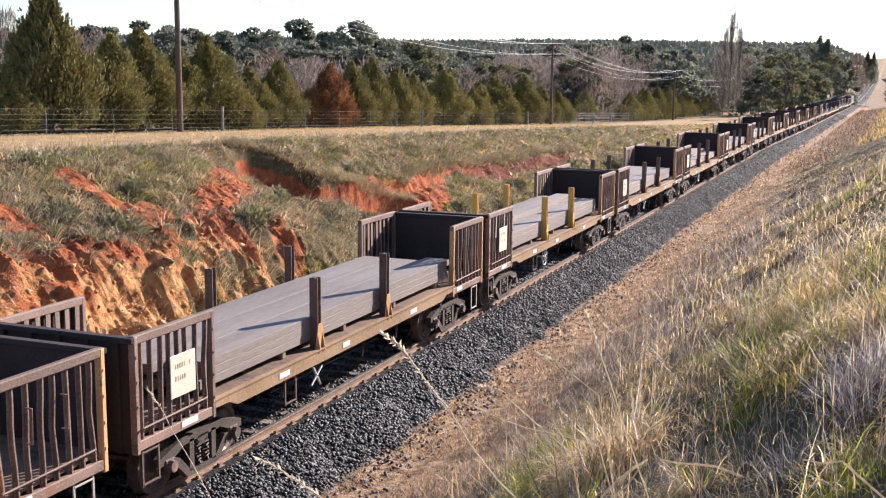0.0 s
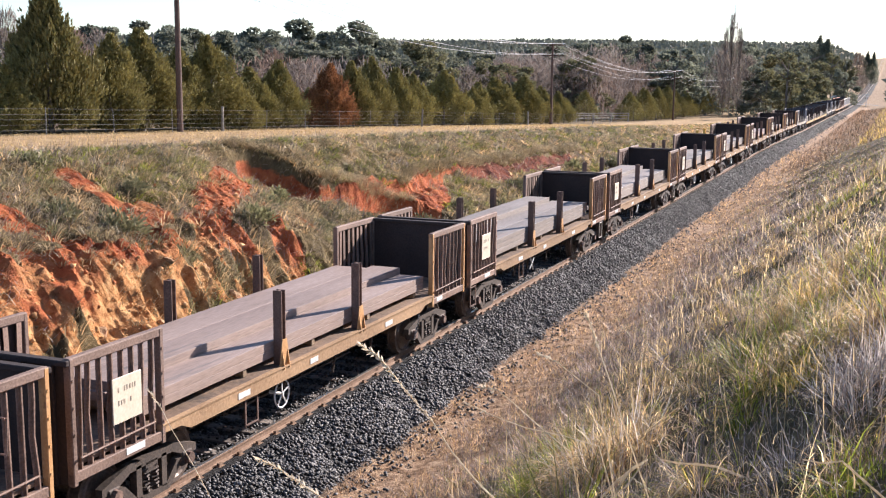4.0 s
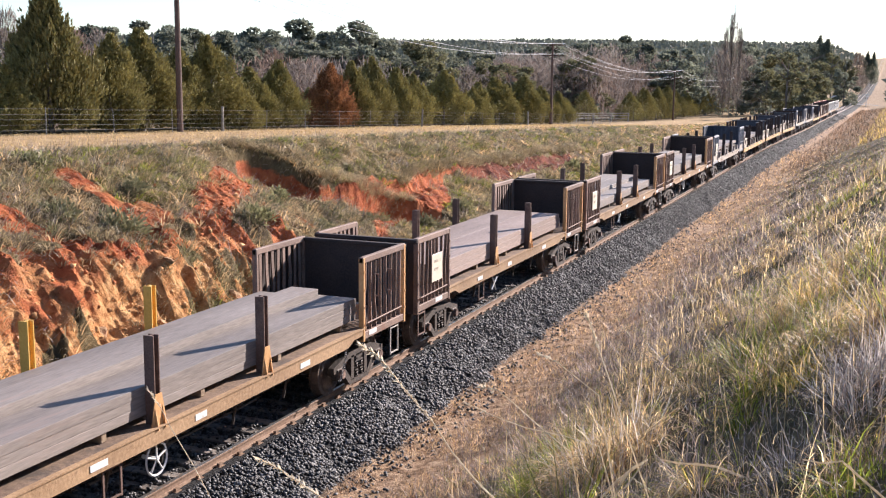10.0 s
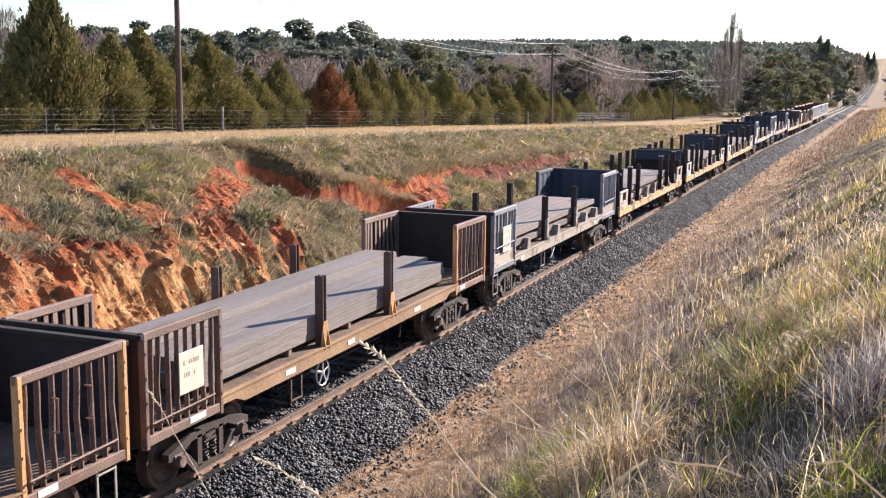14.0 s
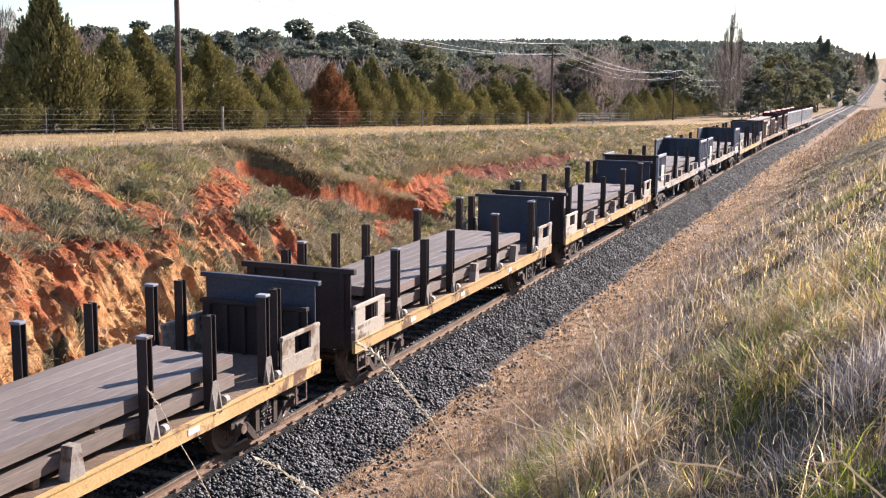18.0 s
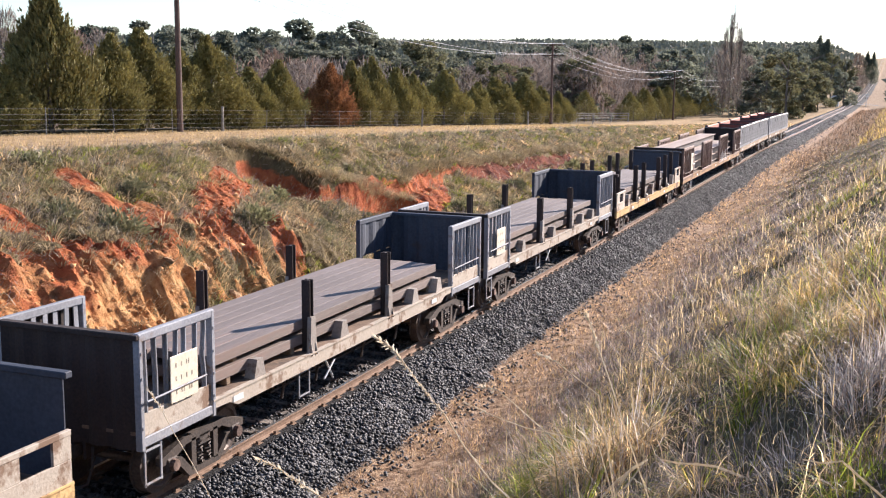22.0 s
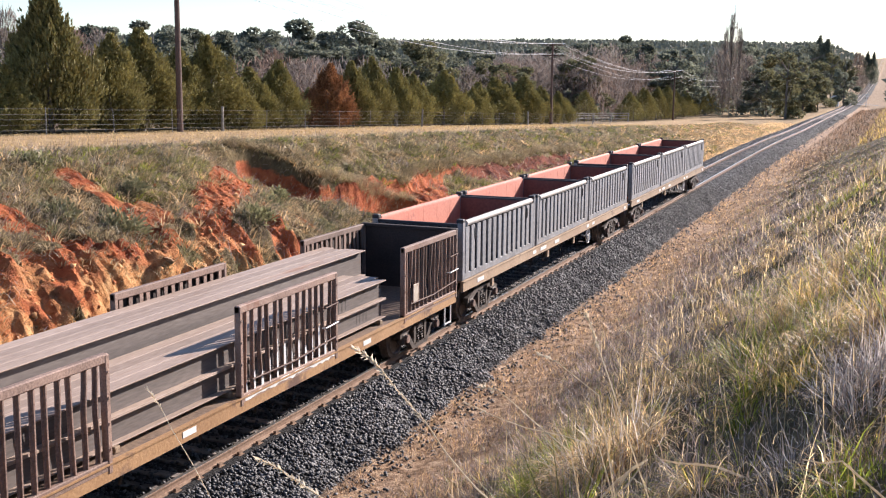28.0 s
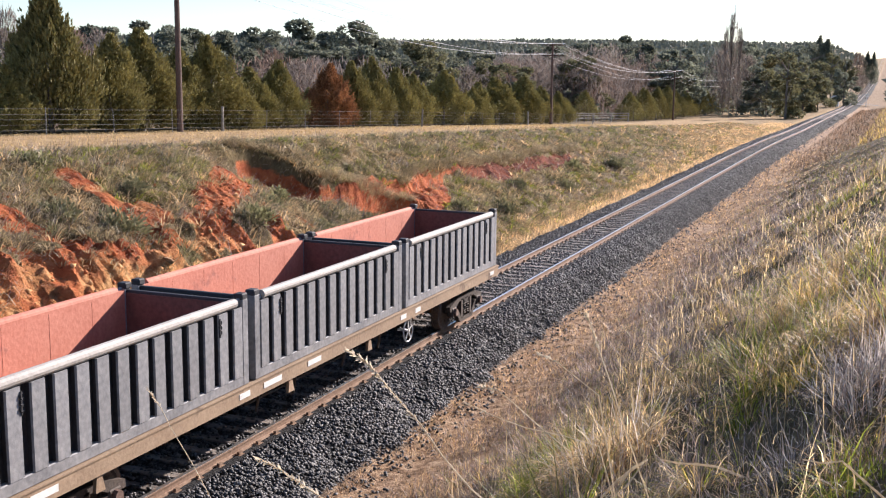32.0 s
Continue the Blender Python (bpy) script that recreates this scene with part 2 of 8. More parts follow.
def ground_material():
    """Earth, dry turf, green turf and scree, chosen by the soil attribute of the sheet."""
    m = bpy.data.materials.new("cutting_ground")
    m.use_nodes = True
    n, link = m.node_tree.nodes, m.node_tree.links.new
    bsdf = n["Principled BSDF"]
    bsdf.inputs["Roughness"].default_value = 0.95
    bsdf.inputs["Specular IOR Level"].default_value = 0.2
    co = n.new("ShaderNodeTexCoord")

    def noisy(scale, detail=6, rough=0.6, stretch=(1, 1, 1)):
        mp = n.new("ShaderNodeMapping")
        mp.inputs["Scale"].default_value = stretch
        link(co.outputs["Object"], mp.inputs["Vector"])
        x = n.new("ShaderNodeTexNoise")
        x.inputs["Scale"].default_value, x.inputs["Detail"].default_value, x.inputs["Roughness"].default_value = scale, detail, rough
        link(mp.outputs["Vector"], x.inputs["Vector"])
        return x.outputs["Fac"]

    def ramp(fac, *stops):
        r = n.new("ShaderNodeValToRGB")
        while len(r.color_ramp.elements) < len(stops):
            r.color_ramp.elements.new(0.5)
        for e, (p, c) in zip(r.color_ramp.elements, stops):
            e.position, e.color = p, (*c, 1)
        link(fac, r.inputs["Fac"])
        return r.outputs["Color"]

    def mixed(fac, a, b):
        x = n.new("ShaderNodeMix")
        x.data_type = "RGBA"
        link(fac, x.inputs["Factor"])
        link(a, x.inputs["A"])
        link(b, x.inputs["B"])
        return x.outputs["Result"]

    soil = n.new("ShaderNodeAttribute")
    soil.attribute_name = "soil"
    part_ = n.new("ShaderNodeSeparateColor")
    link(soil.outputs["Color"], part_.inputs["Color"])
    red = ramp(noisy(1.6, 8, 0.65), (0.32, (0.17, 0.045, 0.02)), (0.46, (0.37, 0.10, 0.04)), (0.60, (0.52, 0.165, 0.06)), (0.76, (0.58, 0.27, 0.12)))
    buff = ramp(noisy(2.4, 8, 0.7), (0.34, (0.20, 0.085, 0.035)), (0.46, (0.50, 0.23, 0.085)), (0.60, (0.68, 0.39, 0.175)), (0.78, (0.50, 0.18, 0.065)))
    green = ramp(noisy(1.1, 8, 0.7), (0.34, (0.05, 0.036, 0.02)), (0.5, (0.11, 0.085, 0.04)), (0.66, (0.20, 0.15, 0.075)))
    dry = ramp(noisy(1.5, 8, 0.7), (0.3, (0.22, 0.135, 0.065)), (0.5, (0.45, 0.30, 0.15)), (0.7, (0.62, 0.45, 0.25)))
    turf = mixed(part_.outputs["Blue"], green, dry)
    litter = ramp(noisy(3.5, 8, 0.75), (0.36, (0.13, 0.075, 0.045)), (0.48, (0.42, 0.26, 0.155)), (0.62, (0.70, 0.50, 0.33)))
    place = n.new("ShaderNodeSeparateXYZ")
    link(co.outputs["Object"], place.inputs[0])
    depth = n.new("ShaderNodeMath")
    depth.operation = "MULTIPLY_ADD"
    depth.inputs[1].default_value, depth.inputs[2].default_value = -0.16, 0.37
    link(place.outputs["Z"], depth.inputs[0])
    strata = n.new("ShaderNodeMath")
    link(depth.outputs[0], strata.inputs[0])
    link(noisy(0.5, 6), strata.inputs[1])
    near = n.new("ShaderNodeMapRange")
    near.inputs["From Min"].default_value, near.inputs["From Max"].default_value = 25.0, 31.0
    near.inputs["To Min"].default_value, near.inputs["To Max"].default_value = 0.0, -0.5
    link(place.outputs["Y"], near.inputs["Value"])
    bed_rock = n.new("ShaderNodeMath")
    link(strata.outputs[0], bed_rock.inputs[0])
    link(near.outputs["Result"], bed_rock.inputs[1])
    earth = mixed(ramp(bed_rock.outputs[0], (0.47, (0, 0, 0)), (0.60, (1, 1, 1))), red, buff)
    maroon = ramp(noisy(2.0, 8, 0.7, (0.6, 1.6, 1)), (0.32, (0.045, 0.014, 0.010)), (0.5, (0.15, 0.042, 0.024)), (0.68, (0.32, 0.09, 0.042)))
    where = n.new("ShaderNodeSeparateXYZ")
    link(co.outputs["Object"], where.inputs[0])
    along = n.new("ShaderNodeMapRange")
    along.inputs["From Min"].default_value, along.inputs["From Max"].default_value = 46.0, 52.0
    link(where.outputs["Y"], along.inputs["Value"])
    earth = mixed(along.outputs["Result"], earth, maroon)
    over = n.new("ShaderNodeMath")
    over.operation = "GREATER_THAN"
    over.inputs[1].default_value = -9.0
    link(where.outputs["X"], over.inputs[0])
    turf = mixed(part_.outputs["Blue"], green, mixed(over.outputs[0], dry, litter))
    edge = n.new("ShaderNodeMath")
    edge.operation = "MULTIPLY_ADD"
    edge.inputs[1].default_value, edge.inputs[2].default_value = 0.9, -0.45
    link(noisy(2.2, 8, 0.7), edge.inputs[0])
    sharp = n.new("ShaderNodeMath")
    sharp.operation = "ADD"
    link(edge.outputs[0], sharp.inputs[0])
    link(part_.outputs["Red"], sharp.inputs[1])
    earth_mask = ramp(sharp.outputs[0], (0.42, (0, 0, 0)), (0.52, (1, 1, 1)))
    stone = ramp(noisy(14.0, 4, 0.7), (0.38, (0.014, 0.014, 0.015)), (0.58, (0.05, 0.05, 0.053)), (0.72, (0.12, 0.118, 0.115)))
    colour = mixed(earth_mask, turf, earth)
    colour = mixed(part_.outputs["Green"], colour, stone)
    link(colour, bsdf.inputs["Base Color"])
    b = n.new("ShaderNodeBump")
    b.inputs["Strength"].default_value, b.inputs["Distance"].default_value = 0.8, 0.16
    link(noisy(5.0, 9, 0.75), b.inputs["Height"])
    streak = n.new("ShaderNodeBump")
    streak.inputs["Strength"].default_value, streak.inputs["Distance"].default_value = 0.6, 0.08
    link(noisy(5.5, 8, 0.7, (0.30, 1.5, 0.5)), streak.inputs["Height"])
    link(b.outputs["Normal"], streak.inputs["Normal"])
    link(streak.outputs["Normal"], bsdf.inputs["Normal"])
    return m


GROUND = ground_material()

CLOD = mat("red_earth_clods", (0.26, 0.075, 0.03), (0.56, 0.20, 0.08), 2.0, 0.95, 0.0, 0.3, 20, island_vary=0.5, spec=0.2)
CLOD_BUFF = mat("ochre_rock_clods", (0.34, 0.17, 0.07), (0.66, 0.40, 0.19), 2.0, 0.95, 0.0, 0.3, 20, island_vary=0.6, spec=0.2)
ROCK = mat("buff_weathered_rock", (0.26, 0.14, 0.065), (0.52, 0.34, 0.19), 1.6, 0.9, 0.0, 0.5, 9, (0.36, 0.14, 0.06), 1.2, 0.55, object_vary=0.2)

# ---- mesh helpers ----
def box(bm, x0, x1, y0, y1, z0, z1):
    """Adds a box with slightly chamfered upright edges left to the material; returns its corners."""
    vs = [bm.verts.new(p) for p in ((x0, y0, z0), (x1, y0, z0), (x1, y1, z0), (x0, y1, z0), (x0, y0, z1), (x1, y0, z1), (x1, y1, z1), (x0, y1, z1))]
    for f in ((0, 3, 2, 1), (4, 5, 6, 7), (0, 1, 5, 4), (1, 2, 6, 5), (2, 3, 7, 6), (3, 0, 4, 7)):
        bm.faces.new([vs[i] for i in f])
    return vs


def soft_box(bm, x0, x1, y0, y1, z0, z1, r=0.012):
    """A box with bevelled edges."""
    vs = set(box(bm, x0, x1, y0, y1, z0, z1))
    edges = [e for e in bm.edges if e.verts[0] in vs and e.verts[1] in vs]
    bmesh.ops.bevel(bm, geom=edges, offset=r, segments=1, affect="EDGES")


def extrude(bm, profile, axis, a, b):
    """A solid from a closed outline: axis 'x' takes (y, z) points, 'y' (x, z), 'z' (x, y)."""
    put = {"x": lambda p, s: (s, p[0], p[1]), "y": lambda p, s: (p[0], s, p[1]), "z": lambda p, s: (p[0], p[1], s)}[axis]
    lo, hi = [bm.verts.new(put(p, a)) for p in profile], [bm.verts.new(put(p, b)) for p in profile]
    k = len(profile)
    bm.faces.new(lo[::-1])
    bm.faces.new(hi)
    for i in range(k):
        bm.faces.new((lo[i], lo[(i + 1) % k], hi[(i + 1) % k], hi[i]))


def tube(bm, p, q, r0, r1=None, sides=8, caps=True):
    """A tapered round bar from p to q."""
    p, q = Vector(p), Vector(q)
    r1 = r0 if r1 is None else r1
    turn = (q - p).to_track_quat("Z", "Y")
    rings = []
    for c, r in ((p, r0), (q, r1)):
        rings.append([bm.verts.new(c + turn @ Vector((r * math.cos(a), r * math.sin(a), 0))) for a in (2 * math.pi * i / sides for i in range(sides))])
    for i in range(sides):
        j = (i + 1) % sides
        bm.faces.new((rings[0][i], rings[0][j], rings[1][j], rings[1][i]))
    if caps:
        bm.faces.new(rings[0][::-1])
        bm.faces.new(rings[1])


def cable(bm, pts, r, sides=4):
    """One unbroken skin along a line of points; r may be a list of radii."""
    rows = []
    for i, p in enumerate(pts):
        d = (Vector(pts[min(i + 1, len(pts) - 1)]) - Vector(pts[max(i - 1, 0)])).normalized()
        turn = d.to_track_quat("Z", "Y")
        ri = r[i] if isinstance(r, (list, tuple)) else r
        rows.append([bm.verts.new(Vector(p) + turn @ Vector((ri * math.cos(a), ri * math.sin(a), 0))) for a in (2 * math.pi * k / sides for k in range(sides))])
    for a, b in zip(rows, rows[1:]):
        for k in range(sides):
            bm.faces.new((a[k], a[(k + 1) % sides], b[(k + 1) % sides], b[k]))


def ring(bm, centre, axis, radius, thick, sides=16):
    """A hoop of round bar round an axis."""
    turn = Vector(axis).to_track_quat("Z", "Y")
    loops = []
    for i in range(sides):
        a = 2 * math.pi * i / sides
        out = turn @ Vector((math.cos(a), math.sin(a), 0))
        up = turn @ Vector((0, 0, 1))
        loops.append([bm.verts.new(Vector(centre) + out * (radius + thick * math.cos(b)) + up * thick * math.sin(b)) for b in (k * math.pi / 2 for k in range(4))])
    for i in range(sides):
        a, b = loops[i], loops[(i + 1) % sides]
        for k in range(4):
            bm.faces.new((a[k], b[k], b[(k + 1) % 4], a[(k + 1) % 4]))


def mesh_of(name, bm, material):
    bmesh.ops.recalc_face_normals(bm, faces=bm.faces)
    me = bpy.data.meshes.new(name)
    bm.to_mesh(me)
    bm.free()
    me.materials.append(material)
    return me


def part(name, bm, material, parent, label="", kind=""):
    """Links a bmesh as one mesh object under a thing or a part."""
    ob = new(name, mesh_of(name, bm, material))
    ob.parent = parent
    return tagged(ob, label, kind=kind)


def thing(name, label, category, group="", at=None, kind=""):
    ob = new(name)
    ob.empty_display_size = 0.3
    if at is not None:
        ob.matrix_basis = at
    return tagged(ob, label, category, group, kind)


def fast_mesh(name, verts, tris, material, smooth=False):
    """A mesh of triangles from arrays."""
    me = bpy.data.meshes.new(name)
    verts, tris = np.asarray(verts, dtype=np.float32), np.asarray(tris, dtype=np.int32)
    me.vertices.add(len(verts))
    me.vertices.foreach_set("co", verts.ravel())
    me.loops.add(tris.size)
    me.loops.foreach_set("vertex_index", tris.ravel())
    me.polygons.add(len(tris))
    me.polygons.foreach_set("loop_start", np.arange(0, tris.size, 3, dtype=np.int32))
    if smooth:
        me.polygons.foreach_set("use_smooth", np.ones(len(tris), dtype=bool))
    me.update(calc_edges=True)
    me.materials.append(material)
    return me


def lattice(x, y, seed=0):
    """Smooth value noise in 0..1 on arrays."""
    xi, yi = np.floor(x).astype(np.int64), np.floor(y).astype(np.int64)
    fx, fy = x - xi, y - yi
    fx, fy = fx * fx * (3 - 2 * fx), fy * fy * (3 - 2 * fy)

    def h(a, b):
        v = (a * 374761393 + b * 668265263 + seed * 974634777) & 0x7FFFFFFF
        v = ((v ^ (v >> 13)) * 1274126177) & 0x7FFFFFFF
        return ((v ^ (v >> 16)) & 0xFFFF) / 65535.0
    return (h(xi, yi) * (1 - fx) + h(xi + 1, yi) * fx) * (1 - fy) + (h(xi, yi + 1) * (1 - fx) + h(xi + 1, yi + 1) * fx) * fy


def rough_noise(x, y, seed=0, octaves=4):
    total, amp = 0, 0.5
    for i in range(octaves):
        total = total + amp * lattice(x * 2 ** i, y * 2 ** i, seed + i)
        amp *= 0.5
    return total / (1 - 0.5 ** octaves)


def ease(a, b, x):
    s = np.clip((x - a) / (b - a), 0, 1)
    return s * s * (3 - 2 * s)


# ---- the lie of the land ----
MID = -10.77          # centre line of the track
HALF_GAUGE = 0.7525


def track_z(y):
    return np.interp(y, (-400, 95, 115, 149, 209, 300, 350, 420, 500, 758, 1283, 1500), (0, 0, -0.13, -0.57, -1.05, -1.95, -2.25, -2.2, -1.5, 2.7, 22.6, 27))


def natural_z(x, y):
    """The land before the cutting was dug; it falls away along the line and rises again to the hills."""
    left = np.interp(y, (-60, 0, 22.3, 28.1, 34.6, 47, 75.9, 105.6, 136.2, 195, 260), (4.7, 4.5, 4.11, 3.95, 3.8, 3.39, 2.43, 1.34, 0.19, -1.5, -2.6))
    left = left - 0.02 * np.clip(-21 - x, 0, 80)
    right = np.interp(y, (-60, 0, 50, 100, 150, 210, 300), (5.3, 5.2, 3.75, 2.2, 0.6, -0.5, -1.6))
    z = np.where(x < MID, left, right)
    r = np.hypot(x, y)
    hills = 0.026 * np.clip(r - 330, 0, 900) + 46 * ease(900, 2600, r) * (0.55 + 0.9 * rough_noise(x / 700 + 3, y / 700, 5, 3))
    far = ease(260, 420, y)
    beside = np.exp(-((x - MID) / 60.0) ** 2)
    z = z + hills * (1 - beside * 0.9)
    return z * (1 - far * beside) + far * beside * (track_z(y) - 0.5)


def scarp_s(y):
    """How far up the left slope the slip scar's lip runs, as a share of the slope."""
    return np.interp(y, (14, 19, 22, 26, 28, 30, 32.4, 33.6, 34.6, 35.1, 36.8, 40, 41.5, 43.2, 47, 51, 57, 66, 75), (0.62, 0.70, 0.80, 0.86, 0.84, 0.86, 0.97, 0.94, 0.84, 0.70, 0.63, 0.60, 0.58, 0.62, 0.64, 0.64, 0.63, 0.63, 0.5))


def scarp_depth(y):
    return np.interp(y, (35.2, 36.5, 44, 52, 60, 66, 71), (0.0, 0.10, 0.12, 0.10, 0.10, 0.07, 0.0))


def slump(y, s):
    """The slip hollow: how much the slope is hollowed (0..1) and how near its steep far wall one is."""
    wall = np.interp(s, (0.30, 0.45, 0.55, 0.62, 0.70, 0.85, 0.94, 0.99), (42.5, 41.2, 39.6, 37.2, 35.4, 34.8, 33.7, 32.0))
    wall = wall + 0.7 * (rough_noise(y * 0 + 5.0, s * 9.0, 22, 3) - 0.5)
    inside = ease(0.12, -0.30, y - wall) * ease(0.965, 0.92, s) * ease(0.26, 0.46, s)
    return inside * ease(-5.0, -0.8, y - wall), inside * ease(-1.5, -0.7, y - wall)


def cells(x, y, seed=0):
    """Distance to the nearest of one jittered point a lattice cell, 0 at a knob's middle and about 1 in the creases."""
    xi, yi = np.floor(x).astype(np.int64), np.floor(y).astype(np.int64)
    best = np.full(np.shape(x), 9.0)
    for a in (-1, 0, 1):
        for b in (-1, 0, 1):
            cx, cy = xi + a, yi + b
            h = (cx * 374761393 + cy * 668265263 + seed * 974634777) & 0x7FFFFFFF
            h = ((h ^ (h >> 13)) * 1274126177) & 0x7FFFFFFF
            px = cx + 0.1 + 0.8 * ((h & 0xFFFF) / 65535.0)
            py = cy + 0.1 + 0.8 * (((h >> 12) & 0xFFFF) / 65535.0)
            best = np.minimum(best, np.hypot(x - px, y - py))
    return best


def near_streak(y, s, streaks):
    """How far (in widths) a point of the left slope lies from the nearest streak of bare earth."""
    best = np.full(np.shape(y), 9.0)
    for y0, s0, y1, s1, wide in streaks:
        ax, ay = y1 - y0, 8.0 * (s1 - s0)
        bx, by = y - y0, 8.0 * (s - s0)
        k = np.clip((bx * ax + by * ay) / (ax * ax + ay * ay), 0, 1)
        best = np.minimum(best, np.hypot(bx - k * ax, by - k * ay) / wide)
    return best


# bare earth on the left slope: from (y, share of the slope) to (y, share), and its half width in metres
RED_STREAKS = ((23.3, 0.82, 22.75, 0.52, 0.40), (30.9, 0.80, 28.3, 0.59, 0.70), (28.3, 0.59, 24.9, 0.36, 0.70), (24.9, 0.36, 23.6, 0.27, 0.60), (19.2, 0.58, 19.1, 0.36, 0.5), (17.8, 0.80, 18.2, 0.68, 0.35), (34.5, 0.66, 36.6, 0.60, 0.5), (36.6, 0.60, 41.0, 0.57, 0.42), (27.2, 0.24, 26.2, 0.10, 0.45), (30.6, 0.42, 30.0, 0.30, 0.3), (36.2, 0.42, 35.2, 0.30, 0.35))
ROCK_STREAKS = ((23.3, 0.48, 22.4, 0.28, 0.8), (22.4, 0.28, 22.6, 0.04, 1.1), (20.6, 0.22, 20.3, 0.04, 0.95), (19.0, 0.30, 18.3, 0.04, 1.0), (17.6, 0.30, 17.0, 0.04, 0.95), (16.2, 0.36, 15.5, 0.04, 0.95), (14.6, 0.36, 14.2, 0.04, 0.95), (24.8, 0.22, 24.6, 0.06, 0.6))


def land(x, y):
    """Height of the ground, and soil shares (bare earth, stone, dryness)."""
    x, y = np.asarray(x, dtype=float), np.asarray(y, dtype=float)
    bed = track_z(y) - 0.62
    nat = natural_z(x, y)
    # left slope
    wob = (rough_noise(x * 0.35, y * 0.28, 11) - 0.5)
    s = (-14.0 - x) / 7.0 + 0.10 * wob * ease(-14.2, -15.2, x)
    lip, deep = scarp_s(y) + 0.10 * (rough_noise(y * 0.55, y * 0 + 2.0, 21, 3) - 0.5), scarp_depth(y)
    base = np.clip(s, 0, 1)
    prof = base * (1 - deep) + deep * ease(-0.035, 0.03, s - lip)
    # a steep rocky foot towards the near end: its face is fluted, with ribs and clefts that run up it
    foot = ease(33, 27, y)
    sway = 0.5 * rough_noise(x * 0.7, y * 0.7, 48, 2)
    flute = np.abs(2 * rough_noise(y * 0.75 + 2.5 * sway, base * 4.0, 43, 3) - 1)
    flute = 0.60 * flute + 0.45 * np.abs(2 * rough_noise(y * 2.1 + 3.0 * sway, base * 9.0, 44, 3) - 1)
    cleft = np.clip(base + 0.115 * (flute - 0.30) * ease(0.0, 0.03, base) * ease(0.5, 0.3, base), 0, 1)
    steep = np.interp(cleft, (0, 0.02, 0.07, 0.16, 0.24, 0.36, 0.6, 1.0), (0, 0.06, 0.25, 0.45, 0.56, 0.64, 0.79, 1.0))
    prof = prof * (1 - foot) + steep * foot
    prof = np.where(s <= 0, 0, np.where(s >= 1, 1, prof))
    rise = np.maximum(nat - bed, 0.0)
    zl = bed + rise * prof
    cut = ease(0.0, 0.9, nat - bed)
    mound = (rough_noise(x * 1.1, y * 1.1, 31) - 0.5) * 0.26 * np.clip(np.sin(np.pi * np.clip(s, 0, 1)), 0, 1) * cut
    ridge = np.abs(rough_noise(y * 1.5 + 0.4 * x, x * 0.5, 47, 3) - 0.5) * 2
    crumb = ((rough_noise(x * 2.6, y * 2.6, 45, 3) - 0.5) * 0.42 + (0.30 - ridge) * 0.55 * ease(33, 29, y) * ease(0.75, 0.55, s)) * ease(0.0, 0.1, s) * ease(1.05, 0.9, s) * cut
    hollow, wall_near = slump(y, s)
    # rills washed down the bare face
    wash = rough_noise(x * 0.8, y * 0.8, 48, 2)
    r1 = 1 - np.abs(2 * rough_noise(y * 1.5 + 0.25 * x + 0.8 * wash, x * 0.30, 43, 2) - 1)
    r2 = 1 - np.abs(2 * rough_noise(y * 4.4 + 0.6 * x + wash, x * 0.9, 44, 2) - 1)
    r3 = 1 - np.abs(2 * rough_noise(y * 2.6 + 0.9 * x, x * 2.2 - 0.5 * y, 46, 3) - 1)
    rills = (0.12 * r1 ** 5 + 0.04 * r2 ** 2 + 0.06 * r3 ** 4) * ease(0.02, 0.14, s) * ease(0.92, 0.72, s) * ease(72, 60, y) * cut
    # jointed rock in the steep foot: knobs with creases between them
    knob = cells(y * 1.3 + 0.5 * wash, 5.0 * s + 0.5 * wash, 91)
    rocky = foot * ease(0.02, 0.06, s) * ease(0.5, 0.3, s) * cut
    zl = zl + rocky * (0.5 * (0.5 - knob) + 0.16 * (0.5 - cells(y * 3.4 + wash, 14.0 * s + wash, 94)))
    clods = cells(y * 2.2 + wash, 13.0 * s + wash, 93)
    zl = zl + 0.10 * (0.5 - clods) * (1 - rocky) * ease(0.05, 0.2, s) * ease(1.0, 0.9, s) * cut * ease(80, 60, y)
    zl = zl + mound + 0.45 * crumb - rills * (1 - 0.6 * hollow) * (1 - foot) - 0.95 * hollow * cut
    zl = np.where(s > 1.0, zl + 0.06 * (rough_noise(x * 0.5, y * 0.5, 51) - 0.5), zl)
    zl = np.where(nat < bed, bed + (nat - bed) * np.clip(s, 0, 1), zl)
    # right slope
    t = np.clip((x + 7.5) / 8.4, 0, 1)
    p2 = 0.8 * t + 0.2 * t * t - 0.07 * np.sin(np.pi * np.clip(t / 0.52, 0, 1))
    zr = bed + (nat - bed) * p2 + ((rough_noise(x * 0.6, y * 0.6, 61) - 0.5) * 0.45 + (rough_noise(x * 1.7, y * 1.7, 65) - 0.5) * 0.25) * ease(-7.4, -5.0, x)
    z = np.where(x < MID, zl, zr)
    # ballast shoulder
    d = np.abs(x - MID)
    top = track_z(y) - 0.14 - 0.05 * (d < 0.72)
    shoulder = top - 0.62 * np.clip(d - 1.75 - 0.55 * (rough_noise(x * 0.9, y * 0.9, 63, 3) - 0.5), 0, 5)
    is_bed = shoulder > z
    near_line = ease(900, 600, y)
    stone = np.where(is_bed, 1.0, 0.0) * near_line
    z = np.where(is_bed, shoulder, z)
    # bare earth
    below = np.interp(y, (40, 44, 46.5, 48.5, 50, 70), (0.26, 0.20, 0.03, 0.03, 0.15, 0.13))
    scar = ease(lip - below, lip - below + 0.05, s) * ease(0.03, 0.0, s - lip) * np.clip(deep * 9, 0, 1)
